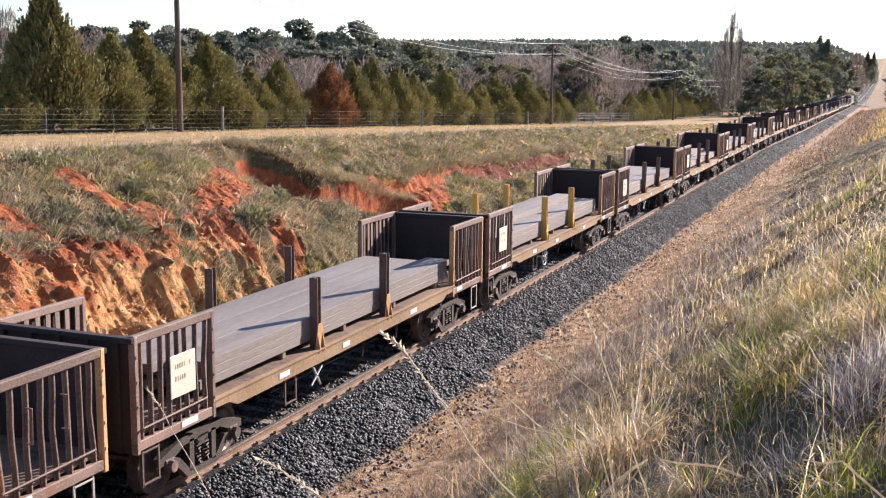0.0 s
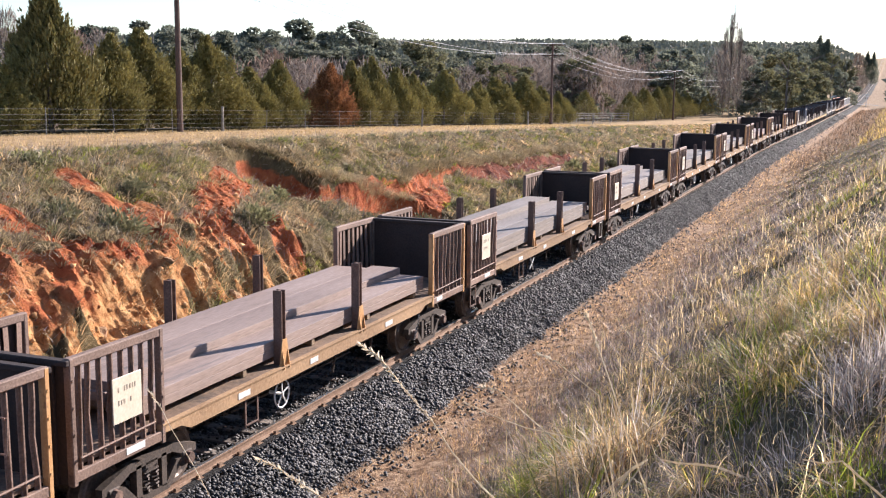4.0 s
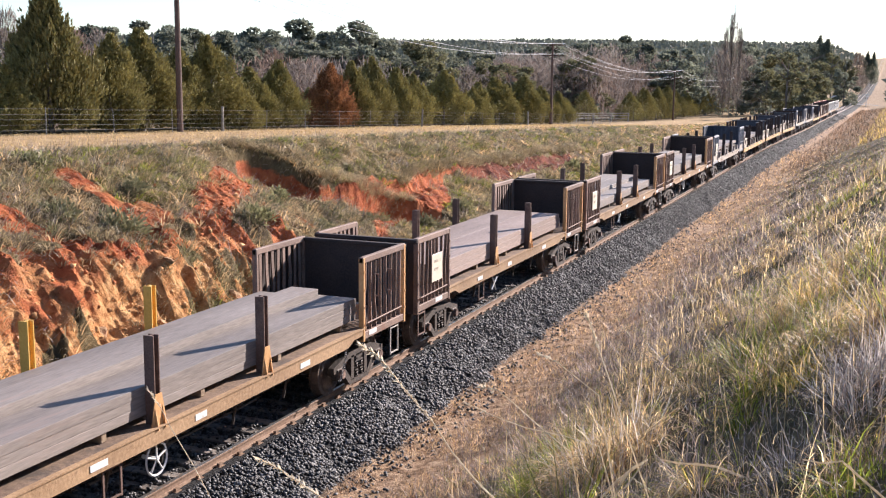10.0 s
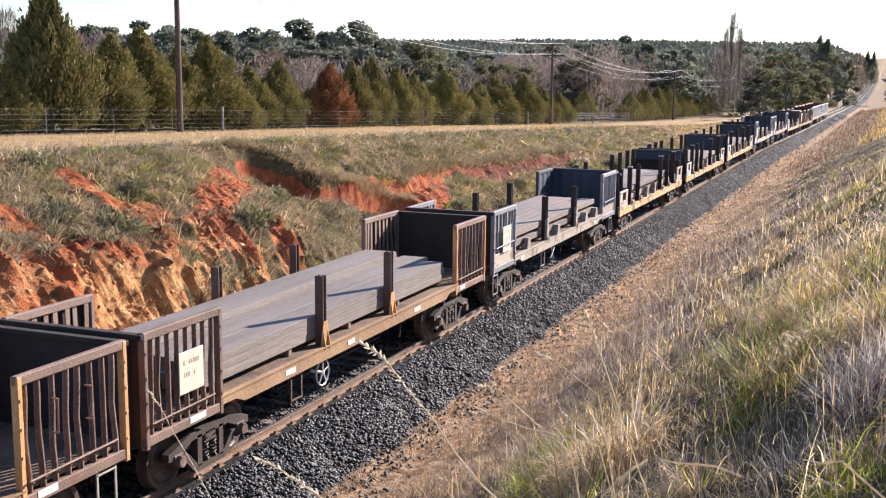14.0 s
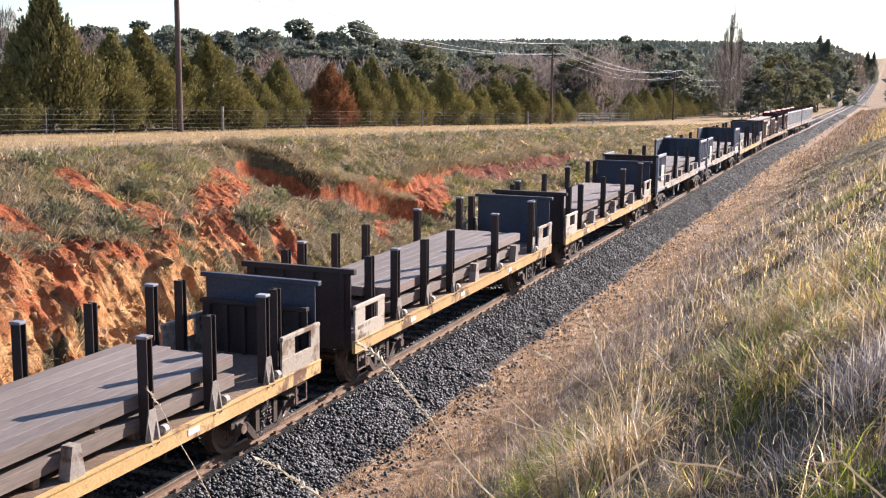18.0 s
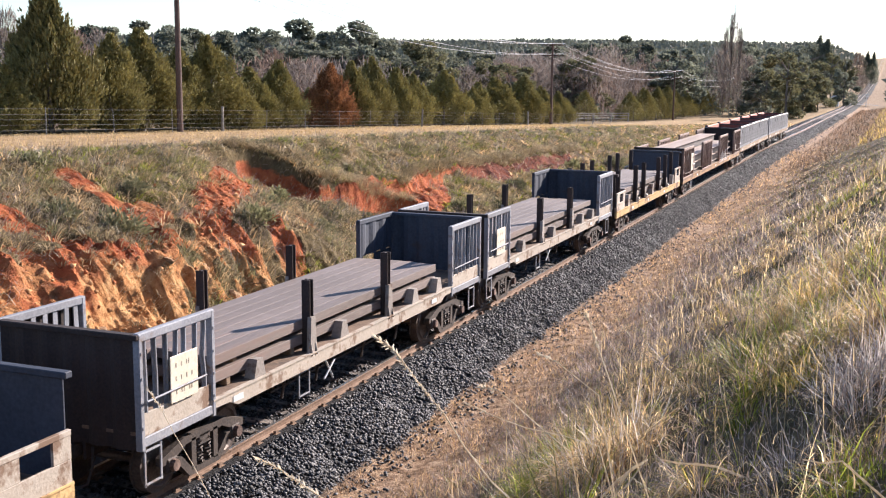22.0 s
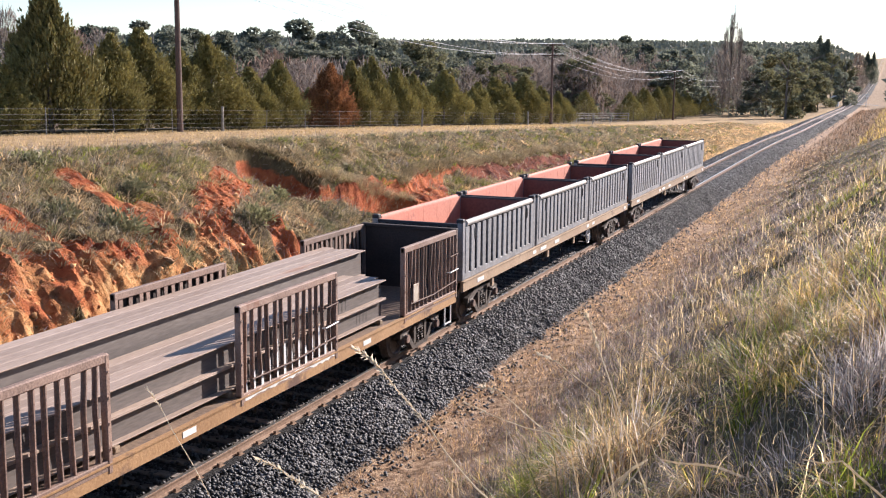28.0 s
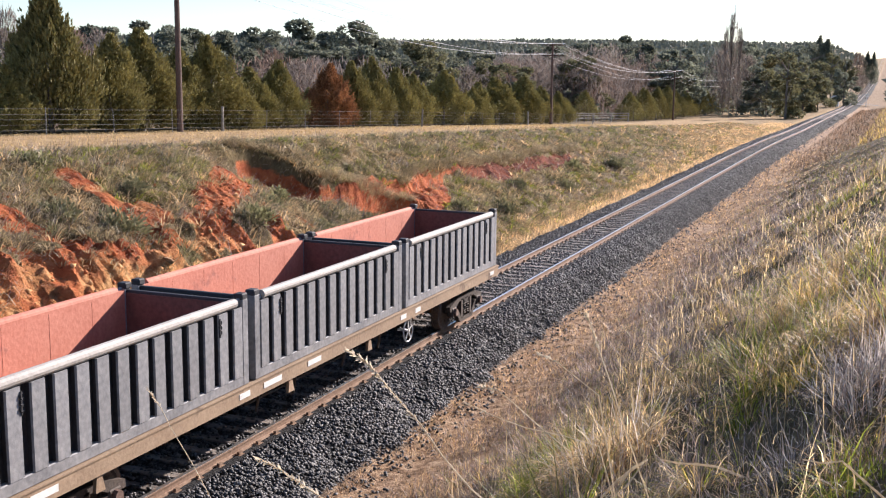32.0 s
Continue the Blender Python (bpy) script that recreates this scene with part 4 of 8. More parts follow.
def stake(wagon, x, y, z0, z1, material, gusset_material, gusset=True, cap=False):
    side = 1 if x > 0 else -1
    bm = bmesh.new()
    for e in (-0.06, 0.06):
        soft_box(bm, x - 0.085, x + 0.085, y + e - 0.014, y + e + 0.014, z0, z1, 0.005)
    soft_box(bm, x - 0.014, x + 0.014, y - 0.05, y + 0.05, z0, z1, 0.004)
    s = part("stake", bm, material, wagon)
    if gusset:
        bm = bmesh.new()
        extrude(bm, [(y - 0.19, z0 - 0.06), (y + 0.19, z0 - 0.06), (y + 0.075, z0 + 0.46), (y - 0.075, z0 + 0.46)], "x", x + side * 0.086, x + side * 0.102)
        extrude(bm, [(x + side * 0.10, z0 - 0.06), (x + side * 0.16, z0 - 0.06), (x + side * 0.10, z0 + 0.30)], "y", y - 0.10, y - 0.08)
        extrude(bm, [(x + side * 0.10, z0 - 0.06), (x + side * 0.16, z0 - 0.06), (x + side * 0.10, z0 + 0.30)], "y", y + 0.08, y + 0.10)
        part("gusset", bm, gusset_material, s)
    if cap:
        bm = bmesh.new()
        soft_box(bm, x - 0.1, x + 0.1, y - 0.085, y + 0.085, z1 - 0.012, z1 + 0.035, 0.01)
        part("cap", bm, GREY, s, "pale end plate")
    return s


def side_sill(wagon, side, y0, y1, z0, z1, material, notch=True):
    bm = bmesh.new()
    x0, x1 = (1.19, 1.262) if side > 0 else (-1.262, -1.19)
    d = z1 - z0
    outline = [(y0, z1), (y1, z1), (y1, z0 + 0.45 * d), (y1 - 0.5, z0 + 0.4 * d), (y1 - 0.75, z0), (y0 + 0.75, z0), (y0 + 0.5, z0 + 0.4 * d), (y0, z0 + 0.45 * d)] if notch else [(y0, z1), (y1, z1), (y1, z0), (y0, z0)]
    extrude(bm, outline, "x", x0, x1)
    lip = (1.262, 1.285) if side > 0 else (-1.285, -1.262)
    box(bm, lip[0], lip[1], y0 + 0.02, y1 - 0.02, z1 - 0.025, z1)
    part("side_sill", bm, material, wagon)


def labels_on_sill(wagon, spots, z, rng, x=1.264):
    for y, w in spots:
        bm = bmesh.new()
        box(bm, x, x + 0.004, y - w / 2, y + w / 2, z - 0.05, z + 0.05)
        part("label_plate", bm, WHITE, wagon, "small white painted label")


def deck_boards(wagon, y0, y1, z):
    bm = bmesh.new()
    soft_box(bm, -1.19, 1.19, y0, y1, z - 0.06, z - 0.004, 0.006)
    part("deck", bm, DECK, wagon)


def end_wall(wagon, y, z0, z1, material, facing, ribs, flange=0.06, corrugated=False):
    bm = bmesh.new()
    if corrugated:
        k = 22
        xs = [-1.17 + 2.34 * i / k for i in range(k + 1)]
        line = []
        for i, x in enumerate(xs):
            line.append((x, y + (0.025 if i % 4 in (1, 2) else -0.025)))
        outline = line + [(a, b + 0.012) for a, b in line[::-1]]
        extrude(bm, outline, "z", z0, z1 - 0.06)
    else:
        soft_box(bm, -1.17, 1.17, y - 0.015, y + 0.015, z0, z1 - 0.04, 0.004)
    w = part("end_wall", bm, material, wagon)
    for i in range(0 if corrugated else ribs):
        x = -1.0 + 2.0 * i / (ribs - 1)
        bm = bmesh.new()
        soft_box(bm, x - 0.045, x + 0.045, *sorted((y + facing * 0.016, y + facing * 0.075)), z0, z1 - 0.06, 0.008)
        part("stiffener", bm, material, w)
    bm = bmesh.new()
    soft_box(bm, -1.27, 1.27, y - 0.07, y + 0.07, z1 - flange - 0.02, z1, 0.012)
    part("top_flange", bm, material, w)
    return w


def cut_panel(wagon, side, y0, y1, z0, z1, material):
    """A corrugated steel side plate with an opening cut in its lower corner."""
    x = side * 1.22
    bm = bmesh.new()
    soft_box(bm, x - 0.05, x + 0.05, y0, y1, z1 - 0.12, z1, 0.015)
    panel = part("side_panel", bm, material, wagon, "corrugated plate side with a cut opening")
    k = 14
    for a, b, low, high in ((y0 + 0.05, y1 - 0.05, z0 + 0.75, z1 - 0.12), (y0 + 0.95, y1 - 0.05, z0, z0 + 0.75), (y0 + 0.05, y0 + 0.3, z0, z0 + 0.75)):
        bm = bmesh.new()
        m = max(3, int(k * (b - a) / (y1 - y0)))
        line = [(x + (0.022 if i % 4 in (1, 2) else -0.022), a + (b - a) * i / m) for i in range(m + 1)]
        extrude(bm, line + [(p + 0.01, q) for p, q in line[::-1]], "z", low, high)
        part("corrugated_plate", bm, material, panel)
    for y in (y0 + 0.045, y1 - 0.045):
        bm = bmesh.new()
        soft_box(bm, x - 0.055, x + 0.055, y - 0.045, y + 0.045, z0 - 0.04, z1 - 0.01, 0.012)
        part("post", bm, material, panel)
    return panel


def slab_wagon(label, stakes_painted, wheel, rng, ladder=True):
    """A brown flat wagon with slatted bulkhead ends and two stakes a side."""
    L = 14.45
    h = L / 2
    w = thing("bulkhead_wagon", label, "freight wagon", "steel train wagons")
    running_gear(w, L, 1.95, 1.0, rng)
    deck_boards(w, -h + 0.1, h - 0.1, 1.25)
    for side in (-1, 1):
        side_sill(w, side, -h + 1.95, h - 2.05, 0.985, 1.246, SILL_BROWN)
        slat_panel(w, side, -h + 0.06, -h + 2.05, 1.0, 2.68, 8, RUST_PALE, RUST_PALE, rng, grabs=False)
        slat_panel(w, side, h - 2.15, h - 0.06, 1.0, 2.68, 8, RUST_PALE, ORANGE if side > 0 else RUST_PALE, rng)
        for y in (5.6, 8.65):
            stake(w, side * 1.13, y - h, 1.25, 2.57, YELLOW if stakes_painted > 1 or (stakes_painted and side < 0) else RUST, YELLOW if stakes_painted > 1 else ORANGE)
    # The dark rust paints in the shade of the end bays.
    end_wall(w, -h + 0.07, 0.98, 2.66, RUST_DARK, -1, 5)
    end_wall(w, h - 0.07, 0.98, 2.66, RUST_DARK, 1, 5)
    bm = bmesh.new()
    soft_box(bm, 1.275, 1.29, -h + 0.86, -h + 1.5, 1.56, 2.2, 0.01)
    pl = part("number_placard", bm, PLACARD, w, "cream painted number placard")
    lettering(pl, 1.291, -h + 0.9, -h + 1.46, 1.75, 2.12, rng, 2)
    labels_on_sill(w, [(-h + 1.35, 0.42), (-h + 4.2, 0.36), (-h + 6.6, 0.3), (-h + 9.9, 0.36), (h - 1.7, 0.36)], 1.1, rng, 1.268)
    if ladder:
        steps_ladder(w, 1.2, -h + 0.45, 0.42, 1.0)
        steps_ladder(w, 1.2, h - 0.5, 0.36, 1.0, BIN_RAIL)
    steps_ladder(w, 1.15, -h + 4.6, 0.45, 0.99)
    hanging_chain(w, 1.25, h - 2.9, 0.97, 0.60)
    if wheel:
        hand_wheel(w, 1.16, -h + 5.6, 0.72)
    else:
        bm = bmesh.new()
        for a in (0.6, 2.2):
            tube(bm, (1.2, -h + 5.5 - 0.25 * math.cos(a), 0.74 - 0.25 * math.sin(a)), (1.2, -h + 5.5 + 0.25 * math.cos(a), 0.74 + 0.25 * math.sin(a)), 0.022, sides=6)
        part("brake_handle", bm, WHITE, w, "pale crossed brake handle")
    return w


def plate_wagon(label, rng, paint_wall, extra, tall, inner_wall=False):
    """A flat wagon with ochre sills, plate bulkheads and many stakes."""
    L = 14.0
    h = L / 2
    w = thing("plate_wagon", label, "freight wagon", "steel train wagons")
    running_gear(w, L, 1.75, 0.82, rng)
    deck_boards(w, -h + 0.1, h - 0.1, 1.06)
    for side in (-1, 1):
        side_sill(w, side, -h + 0.1, h - 0.1, 0.80, 1.056, OCHRE, False)
        for k in tall:
            stake(w, side * 1.13, 2.32 + 1.63 * k - h, 1.06, 2.56, RUST_DARK, GUSSET, cap=extra and k in (0, 4, 6))
        for y in (1.35, 12.75):
            stake(w, side * 0.98, y - h, 1.06, 2.56, RUST_DARK, GREY, gusset=False)
        for y in (2.32 + 1.63 * k for k in range(7) if k not in tall):
            bm = bmesh.new()
            x = side * 1.15
            extrude(bm, [(y - h - 0.17, 1.0), (y - h + 0.17, 1.0), (y - h + 0.08, 1.50), (y - h - 0.08, 1.50)], "x", x - 0.09, x + 0.09)
            part("stake_pocket", bm, GUSSET, w)
        for y0, y1 in ((-h + 0.12, -h + 1.5), (h - 1.5, h - 0.12)):
            bm = bmesh.new()
            x = side * 1.235
            soft_box(bm, x - 0.02, x + 0.02, y0, y1, 0.96, 1.36, 0.006)
            soft_box(bm, x - 0.022, x + 0.022, y0, y0 + 0.46, 1.36, 1.72, 0.006)
            soft_box(bm, x - 0.022, x + 0.022, y1 - 0.34, y1, 1.36, 1.72, 0.006)
            soft_box(bm, x - 0.035, x + 0.035, y0, y1, 1.68, 1.76, 0.008)
            p = part("side_plate", bm, PLATE_BUFF, w, "buff side plate with a cut-out")
            if side > 0 and y0 < 0:
                lettering(p, x + 0.024, y0 + 0.06, y0 + 0.75, 1.0, 1.4, rng, 2)
    end_wall(w, -h + 0.1, 0.86, 2.5, RUST_DARK, -1, 4, 0.09)
    end_wall(w, h - 0.12, 0.86, 2.52, paint_wall, 1, 4, 0.07)
    if inner_wall:
        bm = bmesh.new()
        soft_box(bm, -1.12, 1.12, h - 0.36, h - 0.32, 1.0, 1.98, 0.006)
        soft_box(bm, -1.14, 1.14, h - 0.42, h - 0.28, 1.98, 2.06, 0.012)
        inner = part("inner_bulkhead", bm, RUST_DARK, w, "inner bulkhead with ribs")
        for k in range(6):
            bm = bmesh.new()
            soft_box(bm, -0.99 + 0.38 * k, -0.91 + 0.38 * k, h - 0.43, h - 0.362, 1.0, 1.975, 0.008)
            part("stiffener", bm, RUST_DARK, inner)
    labels_on_sill(w, [(-h + 3.0, 0.3), (-h + 6.1, 0.24), (h - 4.2, 0.3)], 0.92, rng, 1.266)
    steps_ladder(w, 1.2, h - 0.75, 0.38, 0.82)
    hanging_chain(w, 1.24, h - 2.0, 0.80, 0.62)
    steps_ladder(w, 1.2, -h + 0.5, 0.38, 0.82)
    for k in tall:
        bm = bmesh.new()
        y = 2.32 + 1.63 * k - h + 0.3
        tube(bm, (1.2, y - 0.05, 1.13), (1.2, y + 0.05, 1.13), 0.075, 0.075, 10)
        tube(bm, (1.2, y - 0.09, 1.13), (1.2, y + 0.09, 1.13), 0.03, 0.03, 6)
        part("winch_drum", bm, BIN_RAIL, w, "pale strap winch drum")
    return w


def grey_wagon(label, rng, first_wall):
    """A grey flat wagon with slatted ends over kick plates, corrugated bulkheads, two stakes and pockets."""
    L = 14.2
    h = L / 2
    w = thing("grey_bulkhead_wagon", label, "freight wagon", "steel train wagons")
    running_gear(w, L, 1.9, 0.98, rng)
    deck_boards(w, -h + 0.1, h - 0.1, 1.25)
    for side in (-1, 1):
        side_sill(w, side, -h + 1.85, h - 2.0, 0.98, 1.246, PLATE_BUFF)
        slat_panel(w, side, -h + 0.06, -h + 1.95, 1.02, 2.69, 7, GREY, GREY, rng, plate=0.34, grabs=False)
        if side > 0:
            slat_panel(w, side, h - 2.1, h - 0.06, 1.02, 2.69, 7, GREY, GREY, rng, plate=0.30)
        else:
            cut_panel(w, side, h - 2.1, h - 0.06, 1.02, 2.69, SLATE)
        for y in (5.2, 8.6):
            stake(w, side * 1.13, y - h, 1.25, 2.58, RUST_DARK, GUSSET)
            bm = bmesh.new()
            x = side * 1.2
            extrude(bm, [(y - h - 0.14, 1.0), (y - h + 0.14, 1.0), (y - h + 0.08, 1.9), (y - h - 0.08, 1.9)], "x", x - 0.03, x + 0.05)
            part("stake_socket", bm, GUSSET, w)
        for y in (3.35, 6.5, 10.0, 11.4):
            bm = bmesh.new()
            x = side * 1.13
            extrude(bm, [(y - h - 0.2, 1.2), (y - h + 0.2, 1.2), (y - h + 0.09, 1.56), (y - h - 0.09, 1.56)], "x", x - 0.1, x + 0.1)
            part("stake_pocket", bm, GUSSET, w)
    end_wall(w, -h + 0.08, 0.98, 2.68, first_wall, -1, 5, corrugated=True)
    end_wall(w, h - 0.08, 0.98, 2.68, SLATE, 1, 5, corrugated=True)
    bm = bmesh.new()
    soft_box(bm, 1.28, 1.294, -h + 0.75, -h + 1.45, 1.5, 2.2, 0.01)
    pl = part("number_placard", bm, PLACARD, w, "cream number placard")
    lettering(pl, 1.295, -h + 0.8, -h + 1.42, 1.55, 2.15, rng, 3)
    labels_on_sill(w, [(-h + 2.6, 0.3), (h - 3.2, 0.3)], 1.1, rng, 1.268)
    steps_ladder(w, 1.2, -h + 0.4, 0.4, 1.0, GREY)
    steps_ladder(w, 1.2, h - 0.55, 0.4, 1.0, GREY)
    steps_ladder(w, 1.15, -h + 5.0, 0.45, 0.98, GREY)
    bm = bmesh.new()
    for a in (0.6, 2.2):
        tube(bm, (1.2, -h + 5.9 - 0.25 * math.cos(a), 0.74 - 0.25 * math.sin(a)), (1.2, -h + 5.9 + 0.25 * math.cos(a), 0.74 + 0.25 * math.sin(a)), 0.022, sides=6)
    part("brake_handle", bm, WHITE, w, "pale crossed brake handle")
    return w


def beam_wagon(rng):
    L = 22.7
    h = L / 2
    w = thing("long_beam_wagon", "long brown flat wagon with four slatted side gates", "freight wagon", "steel train wagons")
    running_gear(w, L, 1.9, 0.82, rng)
    deck_boards(w, -h + 0.1, h - 0.1, 1.06)
    for side in (-1, 1):
        side_sill(w, side, -h + 0.1, h - 0.1, 0.80, 1.056, OCHRE_WORN, False)
        for a, b in ((0.06, 3.2), (6.25, 9.6), (12.85, 16.3), (19.45, 22.64)):
            slat_panel(w, side, a - h, b - h, 0.95, 2.58, 13, RUST_PALE, RUST_PALE, rng, rails=False)
    end_wall(w, -h + 0.08, 0.86, 2.6, RUST_DARK, -1, 5)
    end_wall(w, h - 0.08, 0.86, 2.6, RUST_DARK, 1, 5)
    for y0, y1, z0, z1, m in ((2.2, 2.9, 1.3, 2.2, PLACARD), (19.9, 20.2, 1.3, 1.7, PLATE_BUFF)):
        bm = bmesh.new()
        soft_box(bm, 1.28, 1.294, y0 - h, y1 - h, z0, z1, 0.01)
        part("number_placard", bm, m, w, "weathered cream placard")
    for i in range(13):
        y = 12.94 + (i + 0.5) * 3.27 / 13 - h
        top = (1.30, 1.42, 1.36, 1.52, 1.78, 1.66, 1.50, 1.62, 1.44, 1.56, 1.70, 1.38, 1.28)[i]
        bm = bmesh.new()
        wide = 0.016 + 0.012 * (i % 3)
        extrude(bm, [(y - wide, 1.09), (y + wide, 1.09), (y + wide * 0.8, top - 0.12), (y + 0.004, top), (y - wide * 0.9, top - 0.06)], "x", 1.247, 1.251)
        part("paint_splash", bm, WHITE, w, "white paint splashed on the gate")
    low, high = [], []
    for i in range(27):
        y = 12.98 + i * 0.122 - h
        low.append((y, 0.975 + rng.uniform(-0.02, 0.035)))
        high.append((y, 1.055 + rng.uniform(-0.035, 0.03)))
    bm = bmesh.new()
    extrude(bm, low + high[::-1], "x", 1.266, 1.269)
    part("paint_splash", bm, WHITE, w, "white paint run along the sill under the gate")
    for a, b in ((0.06, 3.2), (12.85, 16.3), (19.45, 22.64)):
        bm = bmesh.new()
        cable(bm, [(1.3, a + 0.3 - h, 1.30), (1.31, (a + b) / 2 - h, 1.28), (1.3, b - 0.15 - h, 1.36)], 0.016, 6)
        part("grab_rail", bm, RUST, w)
        for z in (1.62, 2.0):
            bm = bmesh.new()
            cable(bm, [(1.26, b - 0.62 - h, z), (1.33, b - 0.6 - h, z), (1.33, b - 0.1 - h, z + 0.02), (1.26, b - 0.08 - h, z + 0.02)], 0.014, 6)
            part("grab_handle", bm, WHITE if z < 1.8 else RUST, w)
    labels_on_sill(w, [(4.6 - h, 0.35), (11.4 - h, 0.35), (17.6 - h, 0.35)], 0.93, rng, 1.266)
    for y in (-h + 2.9, h - 0.55):
        steps_ladder(w, 1.22, y, 0.34, 0.94, WHITE)
    steps_ladder(w, 1.2, -h + 0.5, 0.38, 0.82)
    return w


def container_wagon(L, rng):
    h = L / 2
    w = thing("container_flat_wagon", "tan skeletal flat wagon carrying three open containers", "freight wagon", "steel train wagons")
    running_gear(w, L, 2.0, 0.98, rng)
    deck_boards(w, -h + 0.1, h - 0.1, 1.22)
    for side in (-1, 1):
        side_sill(w, side, -h + 0.05, h - 0.05, 0.95, 1.215, TAN, False)
    labels_on_sill(w, [(-h + 1.3, 0.5), (-h + 6.0, 0.32), (-h + 6.9, 0.6), (-h + 8.4, 0.5), (h - 6.4, 0.3), (h - 5.6, 0.3), (h - 0.6, 0.3)], 1.08, rng, 1.268)
    hand_wheel(w, 1.16, h - 5.9, 0.66)
    for y in (-h + 2.4, -h + 7.6, h - 8.0):
        bm = bmesh.new()
        extrude(bm, [(y - 0.05, 0.95), (y + 0.05, 0.95), (y + 0.12, 0.70), (y - 0.08, 0.70)], "x", 1.16, 1.22)
        part("lashing_point", bm, TAN, w)
    return w


def open_container(rng):
    """A half-height open bin: corrugated grey outside, red inside, pale round top rail, corner posts with castings."""
    L, z0, z1 = 6.05, 1.222, 2.68
    h = L / 2
    c = thing("open_container", "half-height open steel container, grey outside and red inside", "container", "open containers")
    bm = bmesh.new()
    soft_box(bm, -1.16, 1.16, -h + 0.05, h - 0.05, z0 + 0.06, z0 + 0.12, 0.005)
    part("floor", bm, BIN_RED, c)
    me = None
    for side in (-1, 1):
        bm = bmesh.new()
        x = side * 1.098
        soft_box(bm, x - 0.012, x + 0.012, -h + 0.12, h - 0.12, z0 + 0.1, z1 - 0.05, 0.003)
        lining = part("lining", bm, BIN_RED, c, "faded red inner lining")
        for k in range(1, 6):
            y = -h + k * L / 6
            bm = bmesh.new()
            box(bm, x - side * 0.0125 - 0.003, x - side * 0.0125 + 0.003, y - 0.005, y + 0.005, z0 + 0.13, z1 - 0.1)
            part("weld_seam", bm, BIN_RED, lining)
        bm = bmesh.new()
        x = side * 1.125
        soft_box(bm, x - 0.012, x + 0.012, -h + 0.12, h - 0.12, z0 + 0.1, z1 - 0.08, 0.003)
        # Near-black wall: the shade in the gaps between ribs is its colour.
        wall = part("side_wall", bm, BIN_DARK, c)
        if me is None:
            rb = bmesh.new()
            extrude(rb, [(0.072, -0.132), (0.10, -0.118), (0.10, 0.118), (0.072, 0.132)], "z", z0 + 0.17, z1 - 0.14)
            me = mesh_of("rib", rb, BIN_GREY)
            # Dark cores behind the rib plates paint in the ribs' shaded sides.
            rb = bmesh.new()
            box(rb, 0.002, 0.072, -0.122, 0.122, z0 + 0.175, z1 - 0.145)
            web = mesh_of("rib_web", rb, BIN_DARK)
        for i in range(14):
            y = -h + 0.32 + i * (L - 0.64) / 13
            ob = new("rib", me)
            ob.parent = wall
            ob.matrix_basis = pose(x + side * 0.011, y, 0, rng.uniform(-0.3, 0.3), 0, 0 if side > 0 else 180)
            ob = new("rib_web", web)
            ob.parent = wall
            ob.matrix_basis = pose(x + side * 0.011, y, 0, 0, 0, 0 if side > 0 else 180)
        bm = bmesh.new()
        tube(bm, (side * 1.165, -h + 0.32, z1 - 0.06), (side * 1.165, h - 0.32, z1 - 0.06), 0.078, sides=12)
        part("top_rail", bm, BIN_RAIL if side > 0 else BIN_RED, c, "pale rounded top rail" if side > 0 else "")
        bm = bmesh.new()
        soft_box(bm, side * 1.165 - 0.06, side * 1.165 + 0.06, -h + 0.1, h - 0.1, z0, z0 + 0.17, 0.012)
        part("bottom_rail", bm, BIN_GREY, c)
        for e in (-1, 1):
            bm = bmesh.new()
            soft_box(bm, side * 1.155 - 0.075, side * 1.155 + 0.075, e * (h - 0.09) - 0.085, e * (h - 0.09) + 0.085, z0, z1 - 0.02, 0.012)
            extrude(bm, [(e * (h - 0.17), z1 - 0.12), (e * (h - 0.42), z1 - 0.13), (e * (h - 0.17), z1 + 0.0)], "x", side * 1.155 - 0.03, side * 1.155 + 0.03)
            post = part("corner_post", bm, BIN_GREY, c)
            bm = bmesh.new()
            soft_box(bm, side * 1.14 - 0.09, side * 1.14 + 0.09, e * (h - 0.09) - 0.09, e * (h - 0.09) + 0.09, z1 - 0.04, z1 + 0.07, 0.02)
            part("corner_casting", bm, BIN_DARK, post)
            bm = bmesh.new()
            y = e * (h - 0.85)
            for k in range(3):
                ring(bm, (side * 1.245, y, z1 - 0.26 - 0.08 * k), (1, 0, 0.2), 0.035, 0.012, 8)
            tube(bm, (side * 1.235, y, z1 - 0.2), (side * 1.235, y, z1 - 0.5), 0.018, sides=5)
            part("lashing_hook", bm, BIN_DARK, c)
    for e in (-1, 1):
        bm = bmesh.new()
        y = e * (h - 0.09)
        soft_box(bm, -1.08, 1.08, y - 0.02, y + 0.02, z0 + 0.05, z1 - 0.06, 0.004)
        # End walls, their ribs and top rails are coloured dark for their shade.
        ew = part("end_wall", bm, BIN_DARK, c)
        for i in range(9):
            x = -0.95 + 1.9 * i / 8
            bm = bmesh.new()
            soft_box(bm, x - 0.07, x + 0.07, *sorted((y + e * 0.02, y + e * 0.06)), z0 + 0.12, z1 - 0.12, 0.01)
            part("end_rib", bm, BIN_DARK, ew)
        # The shade inside each end is painted with a darker red.
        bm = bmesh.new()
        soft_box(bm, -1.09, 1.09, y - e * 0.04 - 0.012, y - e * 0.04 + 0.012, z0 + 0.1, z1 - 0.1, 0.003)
        part("end_lining", bm, BIN_END_SHADE, ew, "red end lining with its shade in the colour")
        bm = bmesh.new()
